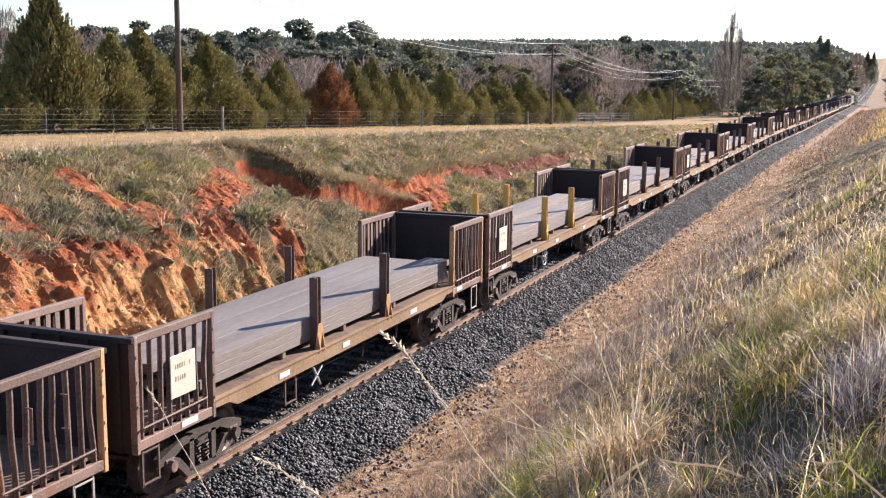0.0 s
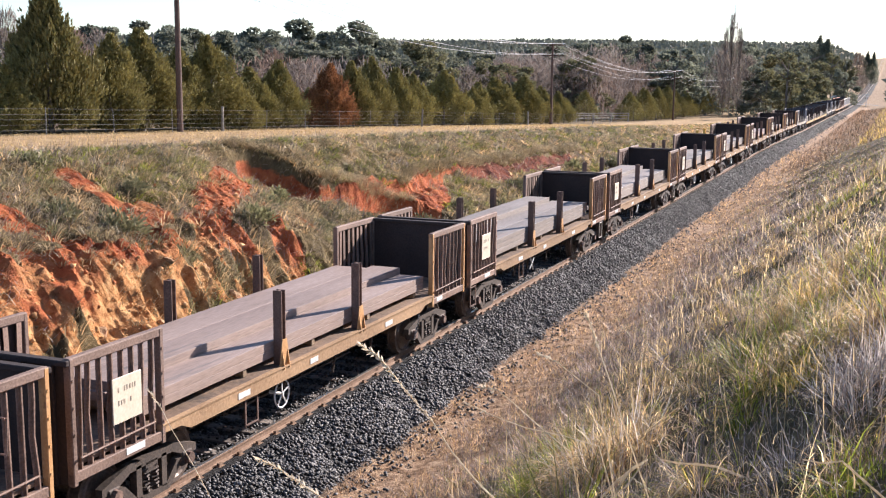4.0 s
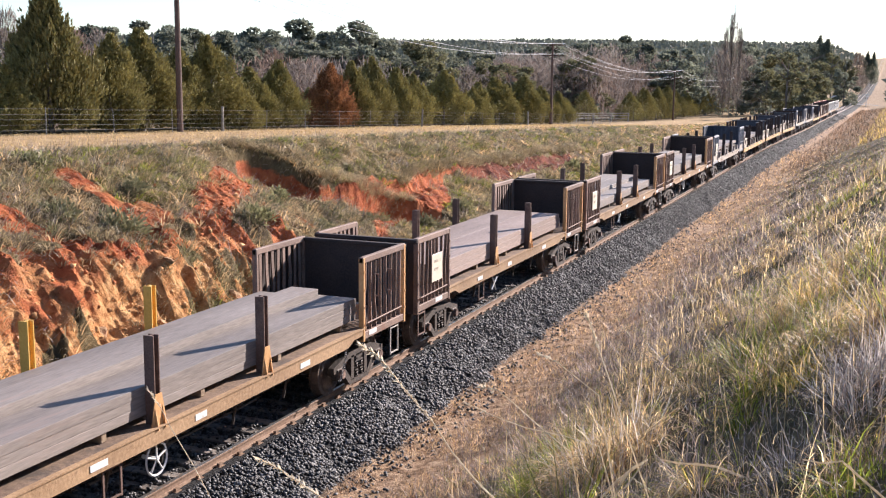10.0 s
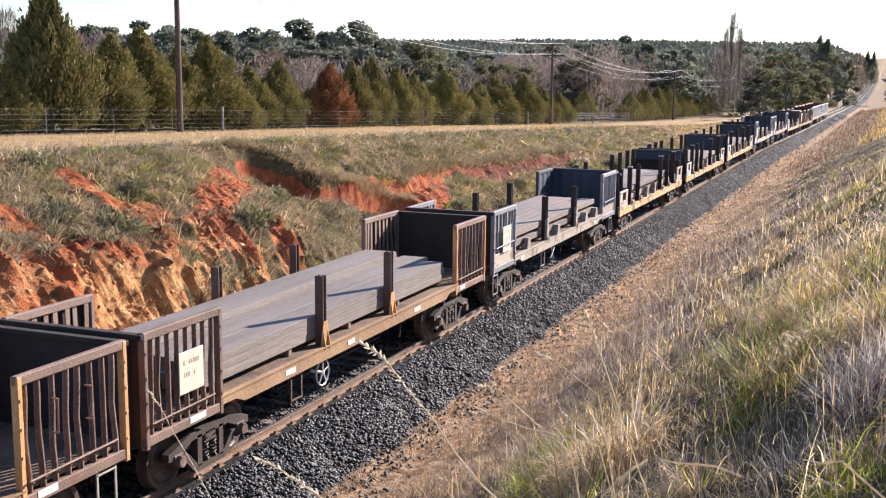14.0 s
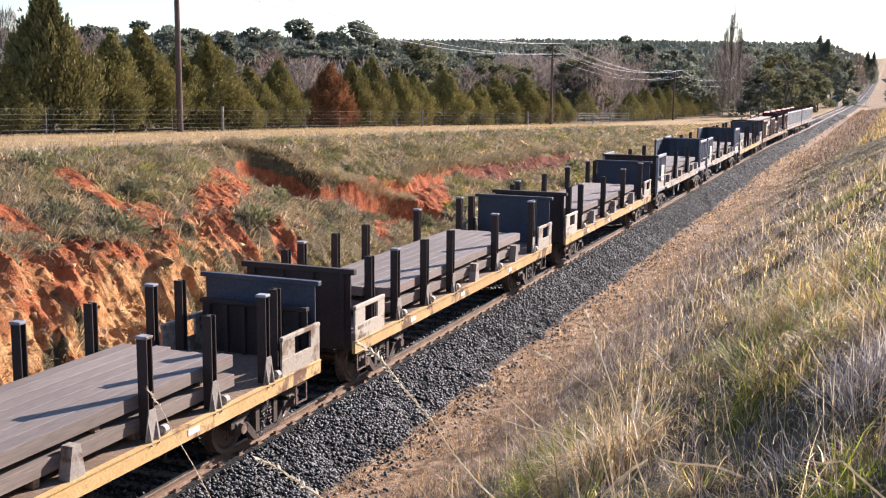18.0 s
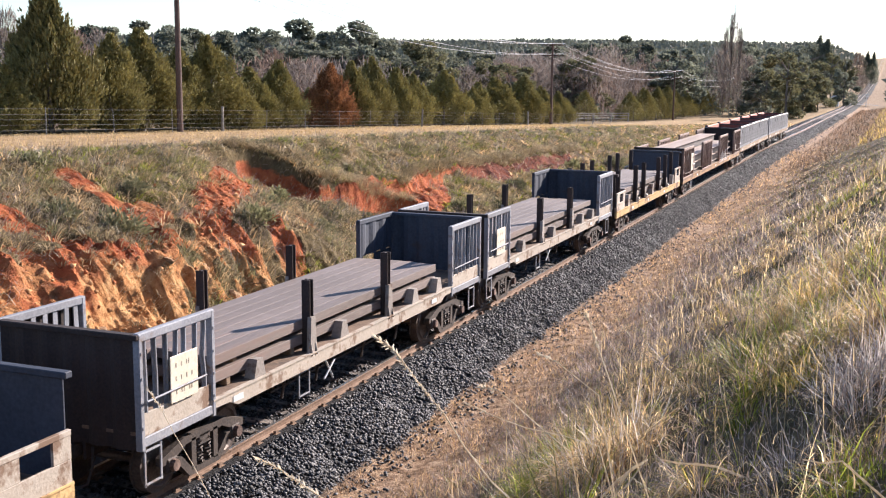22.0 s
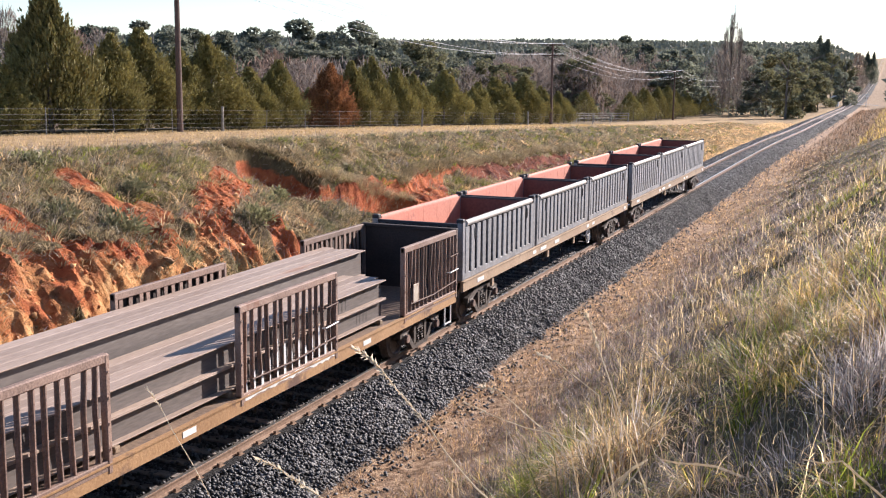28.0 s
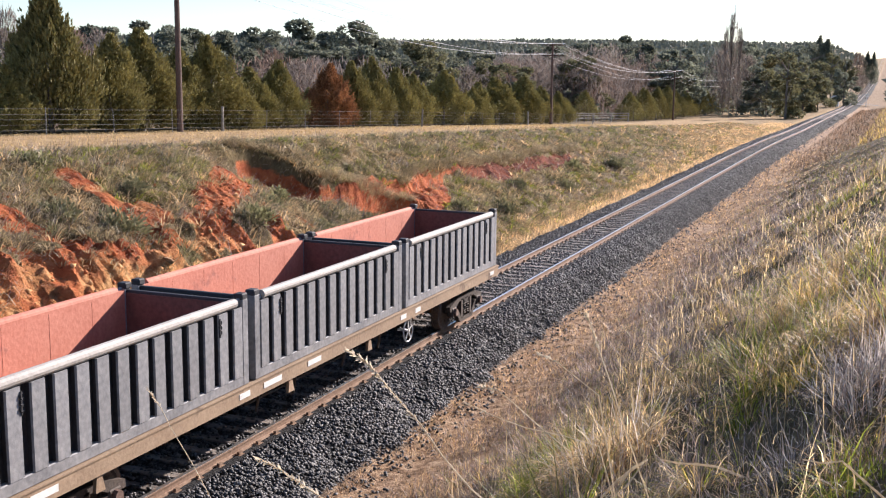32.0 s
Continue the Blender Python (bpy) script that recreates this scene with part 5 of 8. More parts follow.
        soft_box(bm, -1.1, 1.1, y - 0.045, y + 0.045, z1 - 0.13, z1 - 0.05, 0.015)
        part("end_top_rail", bm, BIN_DARK, ew)
    return c


def bar_mesh(w, length, t, material):
    bm = bmesh.new()
    soft_box(bm, -w / 2, w / 2, -length / 2, length / 2, 0, t, 0.003)
    return mesh_of("steel_slab", bm, material)


def bearers(load, ys, z0, z1, half):
    for y in ys:
        bm = bmesh.new()
        soft_box(bm, -half, half, y - 0.06, y + 0.06, z0, z1, 0.01)
        part("bearer", bm, TIMBER, load)


SLAB_MESHES = {}
STACKS = ([(1.0, 4), (1.0, 3)], [(1.0, 3), (0.9, 3), (0.8, 3)], [(0.8, 3), (0.7, 4), (0.9, 3)], [(1.0, 3), (1.0, 3)], [(0.9, 3), (0.8, 3), (0.7, 2)], [(1.0, 4), (0.8, 3), (0.7, 3)])


def slab_load(label, rng, columns, z0, t, y0, y1, length, material, stagger, gap=0.0, half=1.06):
    """Long steel slabs along a wagon on timber bearers: columns gives each stack's width share and how many slabs it is high."""
    load = thing("steel_slab_load", label, "steel load", "steel loads")
    bearers(load, [y0 + 0.5 + k * (y1 - y0 - 1.0) / 4 for k in range(5)], z0, z0 + 0.14, half - 0.04)
    total = sum(share for share, _ in columns)
    if gap:
        bearers(load, [y0 + 0.8 + k * (y1 - y0 - 1.6) / 3 for k in range(4)], z0 + 0.144 + t, z0 + 0.144 + t + gap, half - 0.1)
    x = -half
    for share, high in columns:
        w = 2 * half * share / total
        shift = rng.uniform(-stagger, stagger)
        for layer in range(high):
            q = round(length - rng.choice((0, 0, 0.1, 0.3) if stagger > 0.1 else (0, 0.1)), 1)
            key = (round(w, 3), q, t, material.name)
            if key not in SLAB_MESHES:
                SLAB_MESHES[key] = bar_mesh(w - 0.010, q, t, material)
            ob = new("slab", SLAB_MESHES[key])
            ob.parent = load
            ob.matrix_basis = pose(x + w / 2 + rng.uniform(-0.004, 0.004), (y0 + y1) / 2 + shift + rng.uniform(-0.4, 0.4) * stagger, z0 + 0.142 + layer * (t + 0.003 + gap), 0, 0, rng.uniform(-0.06, 0.06))
        x += w
    return load


def beam_load(rng):
    load = thing("steel_beam_load", "stacked rolled steel I-beams on timber bearers", "steel load", "steel loads")
    L = 22.7
    h = L / 2
    bearers(load, [-h + 1.2 + 2.9 * k for k in range(7)], 1.058, 1.16, 1.12)

    def beam(x, y0, y1, z, wide, tall):
        bm = bmesh.new()
        for a, b in ((0, 0.022), (tall - 0.022, tall)):
            soft_box(bm, x - wide / 2, x + wide / 2, y0, y1, z + a, z + b, 0.004)
        b = part("i_beam", bm, BEAM, load)
        bm = bmesh.new()
        box(bm, x - 0.009, x + 0.009, y0 + 0.002, y1 - 0.002, z + 0.023, z + tall - 0.023)
        part("web", bm, BEAM_WEB, b, "web darker than the flanges")
    for i in range(4):
        for k, tall in enumerate((0.40, 0.40)):
            beam(0.95 - 0.27 * i, -h + 0.5 + rng.uniform(-0.1, 0.2), h - 3.9 + rng.uniform(-0.15, 0.15) + 0.2 * k, 1.162 + 0.402 * k, 0.262, tall)
    for i in range(4):
        for k, tall in enumerate((0.58, 0.58)):
            beam(-0.18 - 0.27 * i, -h + 0.5 + rng.uniform(-0.1, 0.2), h - 2.6 + rng.uniform(-0.2, 0.2), 1.162 + 0.582 * k, 0.262, tall)
    for y, z in ((h - 5.75, 1.62), (h - 5.6, 1.62), (h - 5.45, 1.62), (h - 4.95, 1.22), (h - 4.8, 1.22), (h - 4.65, 1.22), (h - 4.5, 1.22)):
        bm = bmesh.new()
        box(bm, 0.960, 0.963, y - 0.018, y + 0.018, z, z + 0.28)
        part("tally_mark", bm, INK, load)
    return load


def make_train():
    rng = random.Random(21)
    protos = [slab_wagon("rust-brown flat wagon with slatted bulkhead ends, loaded with steel slabs", False, False, rng),
              slab_wagon("rust-brown slatted bulkhead wagon with bright yellow stakes", 2, True, rng),
              slab_wagon("rust-brown slatted bulkhead wagon with a pale hand-brake wheel", False, True, rng, False),
              slab_wagon("rust-brown slatted bulkhead wagon with yellow stakes along one side", 1, True, rng)]
    pattern = (0, 0, 1, 0, 2, 0, 0, 2, 3, 0, 0, 2)
    ends = (-2.6, 12.35, 27.15, 42.05, 56.75, 71.5, 86.35, 101.1, 116.0, 131.0, 145.85, 160.55)
    used = set()
    for kind, u in zip(pattern, ends):
        ob = protos[kind] if kind not in used else copy_thing(protos[kind], Matrix.Identity(4))
        used.add(kind)
        MOVERS.append((ob, u + 7.225))
        bloomed = len(MOVERS) // 2 in (4, 9)
        load = slab_load("rust-bloomed brown steel slabs with stepped ends on timber bearers" if bloomed else "grey mill-scale steel slabs with stepped ends on timber bearers", rng, STACKS[len(MOVERS) // 2 % len(STACKS)], 1.252, 0.142, -5.5, 5.1, 10.6, SLAB_RUST if bloomed else SLAB, 0.30)
        MOVERS.append((load, u + 7.225))
    grey = grey_wagon("weathered grey slatted bulkhead wagon with corrugated ends", rng, RUST_DARK)
    greys = [grey, copy_thing(grey, Matrix.Identity(4)), copy_thing(grey, Matrix.Identity(4))]
    for ob, u in zip(greys, (175.55, 236.4, 251.0)):
        MOVERS.append((ob, u + 7.1))
        MOVERS.append((slab_load("two tiers of dark steel plate spaced by bearers", rng, [(1, 2)] * 7, 1.252, 0.17, -4.9, 4.6, 9.5, PLATE, 0.08, 0.11), u + 7.1))
    blue, rusty = "ochre-silled flat wagon with blue-grey plate bulkheads and stakes", "ochre-silled flat wagon with a rusty bulkhead and dark stakes"
    flats = [plate_wagon(blue, rng, SLATE, True, (0, 1, 4, 5, 6), True), plate_wagon(blue, rng, SLATE, True, (0, 1, 2, 4, 6)),
             plate_wagon(rusty, rng, SLATE, True, (0, 2, 4, 6)), plate_wagon(blue, rng, SLATE, False, (1, 2, 4, 5))]
    for ob, u in zip(flats, (190.45, 205.7, 221.15, 265.9)):
        MOVERS.append((ob, u + 7.0))
        MOVERS.append((slab_load("two tiers of dark steel plate spaced by bearers", rng, [(1, 2)] * 7, 1.062, 0.2, -4.9, 4.3, 9.1, PLATE, 0.08, 0.13), u + 7.0))
    MOVERS.append((beam_wagon(rng), 280.6 + 11.35))
    MOVERS.append((beam_load(rng), 280.6 + 11.35))
    first = None
    for u, L in ((303.65, 18.65), (322.95, 18.85)):
        MOVERS.append((container_wagon(L, rng), u + L / 2))
        for k in range(3):
            if first is None:
                first = open_container(rng)
                ob = first
            else:
                ob = copy_thing(first, Matrix.Identity(4))
            MOVERS.append((ob, u + L / 2 + (k - 1) * 6.24))


make_train()

# ---- poles, wires and fences ----
def telegraph_pole(x, y, tall, arms, label):
    z = land_z(x, y)
    p = thing("telegraph_pole", label, "utility pole", "line of poles", pose(x, y, z))
    bm = bmesh.new()
    tube(bm, (0, 0, -0.4), (0, 0, tall), 0.17, 0.12, 12)
    part("shaft", bm, POLE_WOOD, p)
    for drop, half in arms:
        bm = bmesh.new()
        soft_box(bm, -half, half, 0.12, 0.22, tall - drop - 0.06, tall - drop + 0.06, 0.01)
        for s in (-1, 1):
            tube(bm, (0, 0.17, tall - drop - 0.6), (s * half * 0.55, 0.17, tall - drop - 0.06), 0.02, sides=5)
        arm = part("crossarm", bm, POLE_WOOD, p)
        for k in (-0.95, -0.6, 0.6, 0.95):
            bm = bmesh.new()
            tube(bm, (k * half, 0.17, tall - drop + 0.06), (k * half, 0.17, tall - drop + 0.16), 0.02, sides=6)
            tube(bm, (k * half, 0.17, tall - drop + 0.14), (k * half, 0.17, tall - drop + 0.24), 0.055, 0.035, 8)
            part("insulator", bm, HUT_WHITE, arm)
    return p


POLES = ((-34.6, 49.7, 9.6), (-35.3, 121.5, 9.0), (-35.2, 197.0, 8.6), (-34.6, 272.0, 8.6))
for px, py, tall in POLES:
    telegraph_pole(px, py, tall, ((0.25, 1.25), (1.15, 1.0)) if py < 100 else ((0.2, 1.25), (1.35, 1.3)), "tall dark timber telegraph pole with crossarms beside the fence")


def sagging_wire(name, a, b, sag, r, material, label, category):
    bm = bmesh.new()
    a, b = Vector(a), Vector(b)
    pts = [a.lerp(b, i / 14) - Vector((0, 0, sag * 4 * (i / 14) * (1 - i / 14))) for i in range(15)]
    cable(bm, pts, r)
    ob = new(name, mesh_of(name, bm, material))
    return tagged(ob, label, category, "wires between the poles")


def hang_wires():
    tops = [(x, y, land_z(x, y) + tall) for x, y, tall in POLES]
    tops = [(-34.0, -24.0, land_z(-34, -24) + 9.5)] + tops + [(-33.5, 345.0, land_z(-33.5, 345) + 8.5)]
    for p, q in zip(tops, tops[1:]):
        for half, drop in ((-1.19, 0.0), (-0.75, 0.0), (0.75, 0.0), (1.19, 0.0), (-1.1, 1.12), (1.1, 1.12)):
            sagging_wire("overhead_wire", (p[0] + half, p[1] + 0.17, p[2] - drop), (q[0] + half, q[1] + 0.17, q[2] - drop), 1.5, 0.014, WIRE, "pale overhead wire strung between timber poles", "overhead wire")


hang_wires()


def paddock_fence():
    f = thing("wire_fence", "post-and-wire paddock fence in front of the cypress row", "fence")
    rng = random.Random(8)
    bm = bmesh.new()
    tube(bm, (0, 0, -0.2), (0, 0, 1.2), 0.022, 0.02, 6)
    thin = mesh_of("post", bm, POST)
    bm = bmesh.new()
    tube(bm, (0, 0, -0.2), (0, 0, 1.35), 0.075, 0.07, 8)
    thick = mesh_of("post", bm, POST)
    spots, y, k = [], 30.0, 0
    while y < 150:
        x = -34.0 - 0.25 * math.sin(y * 0.05)
        spots.append((x, y, land_z(x, y)))
        ob = new("post", thick if k % 6 == 5 else thin)
        ob.parent = f
        ob.matrix_basis = pose(x, y, spots[-1][2], rng.uniform(-2, 2), rng.uniform(-2, 2), 0)
        y += 4.6
        k += 1
    for h in (0.22, 0.45, 0.68, 0.9, 1.14):
        bm = bmesh.new()
        cable(bm, [(a[0] + 0.05, a[1], a[2] + h) for a in spots], 0.006)
        part("wire_strand", bm, FENCE_WIRE, f)


paddock_fence()


def rail_fence(x0, y0, x1, y1, label):
    f = thing("rail_fence", label, "fence")
    k = int(math.hypot(x1 - x0, y1 - y0) / 3)
    spots = [(x0 + (x1 - x0) * i / k, y0 + (y1 - y0) * i / k) for i in range(k + 1)]
    spots = [(x, y, land_z(x, y)) for x, y in spots]
    for x, y, z in spots:
        bm = bmesh.new()
        soft_box(bm, x - 0.08, x + 0.08, y - 0.08, y + 0.08, z - 0.2, z + 1.35, 0.01)
        part("post", bm, POST, f)
    for h in (0.5, 0.95, 1.28):
        bm = bmesh.new()
        cable(bm, [(a[0], a[1], a[2] + h) for a in spots], 0.05)
        part("rail", bm, POST, f)


rail_fence(-44.5, 157, -44.8, 190, "pale timber rail fence round a small paddock")
rail_fence(-44.5, 157, -36.3, 166, "pale timber rail fence across the paddock end")
rail_fence(-14.5, 334, -42, 338, "pale rail fence beside the level crossing")


# ---- level crossing and buildings far down the line ----
def crossing():
    y = 352.0
    bm = bmesh.new()
    zz = [(x, float(track_z(y)) - 0.02 if abs(x - MID) < 6 else land_z(x, y) + 0.06) for x in (-70, -50, -35, -24, -17, MID - 4, MID + 4, -3, 6, 20, 45)]
    rows = [[bm.verts.new((x, yy, z)) for x, z in zz] for yy in (y - 3.2, y + 3.2)]
    for i in range(len(zz) - 1):
        bm.faces.new((rows[0][i], rows[0][i + 1], rows[1][i + 1], rows[1][i]))
    tagged(new("road", mesh_of("road", bm, ASPHALT)), "grey country road crossing the railway", "road", kind="structure")
    z = land_z(-15.2, 345)
    hut = thing("signal_hut", "small white relay hut beside the level crossing", "hut", at=pose(-15.2, 345, z))
    bm = bmesh.new()
    soft_box(bm, -1.1, 1.1, -1.1, 1.1, 0, 2.7, 0.03)
    part("wall", bm, HUT_WHITE, hut)
    bm = bmesh.new()
    extrude(bm, [(-1.3, 2.7), (1.3, 2.7), (0, 3.2)], "y", -1.25, 1.25)
    part("roof", bm, HUT_WHITE, hut)
    bm = bmesh.new()
    soft_box(bm, -0.45, 0.45, -1.13, -1.09, 0.1, 2.1, 0.01)
    part("door", bm, GREY, hut)
    for x in (-14.6, -6.8):
        s = thing("crossing_signal", "slim white level-crossing signal post", "signal", "crossing signals", pose(x, 347, land_z(x, 347)))
        bm = bmesh.new()
        tube(bm, (0, 0, -0.3), (0, 0, 3.6), 0.07, sides=8)
        part("post", bm, HUT_WHITE, s)
        bm = bmesh.new()
        for a in (0.7, -0.7):
            c, d = math.cos(a), math.sin(a)
            extrude(bm, [(-0.6 * c - 0.06 * d, 3.3 - 0.6 * d + 0.06 * c), (-0.6 * c + 0.06 * d, 3.3 - 0.6 * d - 0.06 * c), (0.6 * c + 0.06 * d, 3.3 + 0.6 * d - 0.06 * c), (0.6 * c - 0.06 * d, 3.3 + 0.6 * d + 0.06 * c)], "y", -0.12, -0.09)
        part("crossbuck", bm, HUT_WHITE, s)
        bm = bmesh.new()
        for e in (-0.3, 0.3):
            tube(bm, (e, -0.14, 2.5), (e, 0.0, 2.5), 0.13, sides=10)
        part("lamp_pair", bm, INK, s)


crossing()


def house(x, y, turn, label):
    z = land_z(x, y)
    hs = thing("house", label, "house", at=pose(x, y, z, 0, 0, turn))
    bm = bmesh.new()
    soft_box(bm, -6, 6, -4, 4, -0.5, 2.9, 0.02)
    part("wall", bm, WALLING, hs)
    bm = bmesh.new()
    extrude(bm, [(-4.6, 2.8), (4.6, 2.8), (0, 5.2)], "x", -6.5, 6.5)
    roof = part("roof", bm, ROOFING, hs)
    bm = bmesh.new()
    soft_box(bm, 2.0, 2.8, -0.5, 0.5, 4.6, 6.2, 0.02)
    part("chimney", bm, ROOFING, roof)
    for wx in (-4, -1.2, 1.8, 4.4):
        bm = bmesh.new()
        soft_box(bm, wx - 0.6, wx + 0.6, -4.06, -4.01, 0.9, 2.2, 0.01)
        win = part("window", bm, WALLING, hs)
        bm = bmesh.new()
        soft_box(bm, wx - 0.5, wx + 0.5, -4.09, -4.07, 1.0, 2.1, 0.005)
        part("pane", bm, GLASS_DARK, win)


house(-86, 156, 35, "low house with a brown roof among the trees")


# ---- trees ----
def leaf_mesh(name, centres, dirs, size, material, rng, wide=0.45):
    """Two-triangle leaf sprays at given places, pointing along dirs."""
    k = len(centres)
    up = rng.normal(size=(k, 3))
    side = np.cross(dirs, up)
    side /= np.linalg.norm(side, axis=1, keepdims=True) + 1e-9
    nrm = np.cross(side, dirs)
    s = size[:, None]
    tip = centres + dirs * s
    a = centres + dirs * s * 0.35 + side * s * wide * 0.5 + nrm * s * 0.08
    b = centres + dirs * s * 0.35 - side * s * wide * 0.5 + nrm * s * 0.08
    v = np.stack([centres, a, tip, b], 1).reshape(-1, 3)
    i = 4 * np.arange(k)[:, None]
    tris = np.concatenate([i + [0, 1, 2], i + [0, 2, 3]])
    return fast_mesh(name, v, tris, material)


def cypress_crown(seed, count, material, lean, slim):
    """Unit-high crown of a young cypress: many upswept plumes set round a tapering body."""
    rng = np.random.default_rng(seed)
    levels, widths = (0, 0.06, 0.22, 0.42, 0.62, 0.80, 0.92, 1.0), (0.74, 1.04, 1.16, 1.02, 0.72 - 0.12 * slim, 0.40 - 0.18 * slim, 0.15 - 0.07 * slim, 0.02)
    plumes = 120
    pt = rng.random(plumes) ** 0.85
    pa = rng.uniform(0, 2 * np.pi, plumes)
    pr = np.interp(pt, levels, widths) * rng.uniform(0.62, 1.04, plumes)
    pick = rng.integers(0, plumes, count)
    body = rng.random(count) < 0.3
    size = (0.06 + 0.17 * np.interp(pt, levels, widths))[pick]
    up = rng.normal(0.0, 0.5, count)
    thin = np.clip(1.0 - 0.75 * np.clip(up, 0, 1.4), 0.08, 1)
    off = rng.normal(size=(count, 2)) * (0.62 * size * thin)[:, None]
    t = np.clip(pt[pick] + 0.105 * up, 0.0, 1.06)
    out = pr[pick] + 0.10 * up * (1 - pt[pick])
    x, y = out * np.cos(pa[pick]) + off[:, 0], out * np.sin(pa[pick]) + off[:, 1]
    tb, ab = rng.random(count) ** 0.8, rng.uniform(0, 2 * np.pi, count)
    rb = np.interp(tb, levels, widths) * np.sqrt(rng.uniform(0.3, 0.85, count))
    x, y, t = np.where(body, rb * np.cos(ab), x), np.where(body, rb * np.sin(ab), y), np.where(body, tb, t)
    ang = np.arctan2(y, x)
    c = np.stack([x + lean * t * t, y, 0.05 + 0.90 * t], 1)
    d = np.stack([np.cos(ang) * 0.45, np.sin(ang) * 0.45, 0.65 + 0.35 * t], 1) + rng.normal(scale=0.22, size=(count, 3))
    return c, d, rng


def cypress(meshes, x, y, tall, spread, name, label, group, rng):
    z = land_z(x, y)
    tree = thing(name, label, "conifer tree", group, pose(x, y, z - 0.05, rng.uniform(-2, 2), rng.uniform(-2, 2), rng.uniform(0, 360)))
    bm = bmesh.new()
    tube(bm, (0, 0, -0.2), (0, 0, tall * 0.6), 0.04 + 0.018 * tall, 0.02, 8)
    part("trunk", bm, BARK, tree)
    crown = new("crown", meshes)
    crown.parent = tree
    crown.scale = (spread / 1.2, spread / 1.2, tall / 4.5)
    return tree


def crown_meshes(material, base_seed, variants=4, count=24000, slim=0.0):
    """Crowns 4.6 m tall and 1.5 m in radius; trees scale them to their own size."""
    out = []
    for v in range(variants):
        c, d, rng = cypress_crown(base_seed + v, count, material, 0.12 * (-1) ** v, slim)
        d /= np.linalg.norm(d, axis=1, keepdims=True)
        out.append(leaf_mesh("cypress_crown", c * np.array([1.5, 1.5, 4.6]), d, rng.uniform(0.08, 0.19, count), material, rng, 0.5))
    return out


CYPRESS_CROWNS = crown_meshes(CYPRESS, 31)
SLIM_CROWN = crown_meshes(CYPRESS, 55, 1, 30000, 1.0)[0]
HILL_CROWN = crown_meshes(GUM, 91, 1, 9000, 0.4)[0]
LIGHT_CROWNS = crown_meshes(CYPRESS, 131, 2, 7000)
RUST_CROWN = crown_meshes(CYPRESS_RUST, 77, 1)[0]
HEDGE = ((-38, 41.1, 3.1, 1.1), (-38, 43.9, 7.3, 1.6), (-37.8, 48.1, 4.9, 1.4), (-38.2, 51.4, 5.35, 1.65), (-38.4, 55.4, 4.6, 1.5), (-38, 58.0, 5.4, 1.8), (-36.6, 59.4, 2.4, 0.8), (-38.3, 62.9, 3.8, 1.35), (-38, 65.7, 4.35, 1.4),
         (-38, 77.1, 4.8, 1.45), (-38.2, 80.1, 5.25, 1.4), (-38, 84.9, 4.6, 1.4), (-38, 89.0, 4.3, 1.35), (-38, 95.6, 4.85, 1.85), (-38, 103.0, 3.5, 1.35), (-38.5, 105.4, 4.1, 1.4), (-38, 110.5, 4.75, 1.95), (-38, 119.1, 5.05, 2.05), (-38, 126.6, 4.35, 1.6), (-38, 133.8, 3.9, 1.4))
ROW_TWO = ((-43, 155, 3.4, 1.2), (-43, 166, 4.6, 1.6), (-38, 177.6, 3.9, 1.5), (-38, 186.4, 5.0, 1.7), (-38, 196.1, 5.6, 1.8), (-38, 203.9, 5.9, 1.9), (-38, 215.3, 5.2, 1.9), (-38, 224.7, 5.0, 1.9), (-38, 238.5, 5.2, 2.0), (-38, 249.9, 5.6, 2.0), (-39.5, 181, 4.6, 1.5), (-39.5, 191, 5.4, 1.7), (-39.5, 209, 5.1, 1.8), (-39, 260, 5.2, 2.0), (-38.5, 271, 5.0, 2.0), (-38, 283, 4.6, 1.9))


def plant_hedge():
    rng = random.Random(5)
    for i, (x, y, tall, spread) in enumerate(HEDGE):
        cypress(SLIM_CROWN if tall > 6 else CYPRESS_CROWNS[i % 4], x, y, tall, spread, "cypress_tree", "dense green young cypress standing behind the wire fence", "cypress row", rng)
    cypress(RUST_CROWN, -38, 72.8, 4.45, 1.45, "cypress_tree", "dying cypress with rust-brown foliage in the green row", "cypress row", rng)
    # Added back row: low trees that fill the front row's gaps with dark.
    for k in range(27):
        cypress(LIGHT_CROWNS[k % 2], -41.6 + rng.uniform(-0.4, 0.4), 39 + 3.5 * k + rng.uniform(-0.6, 0.6), rng.uniform(2.2, 3.1), rng.uniform(1.5, 1.9), "cypress_tree", "low cypress added behind the front row to darken its gaps", "cypress row", rng)
    for i, (x, y, tall, spread) in enumerate(ROW_TWO):
        cypress(LIGHT_CROWNS[i % 2], x, y, tall, spread, "cypress_tree", "small green cypress in the farther row by the paddock", "far cypress row", rng)


plant_hedge()


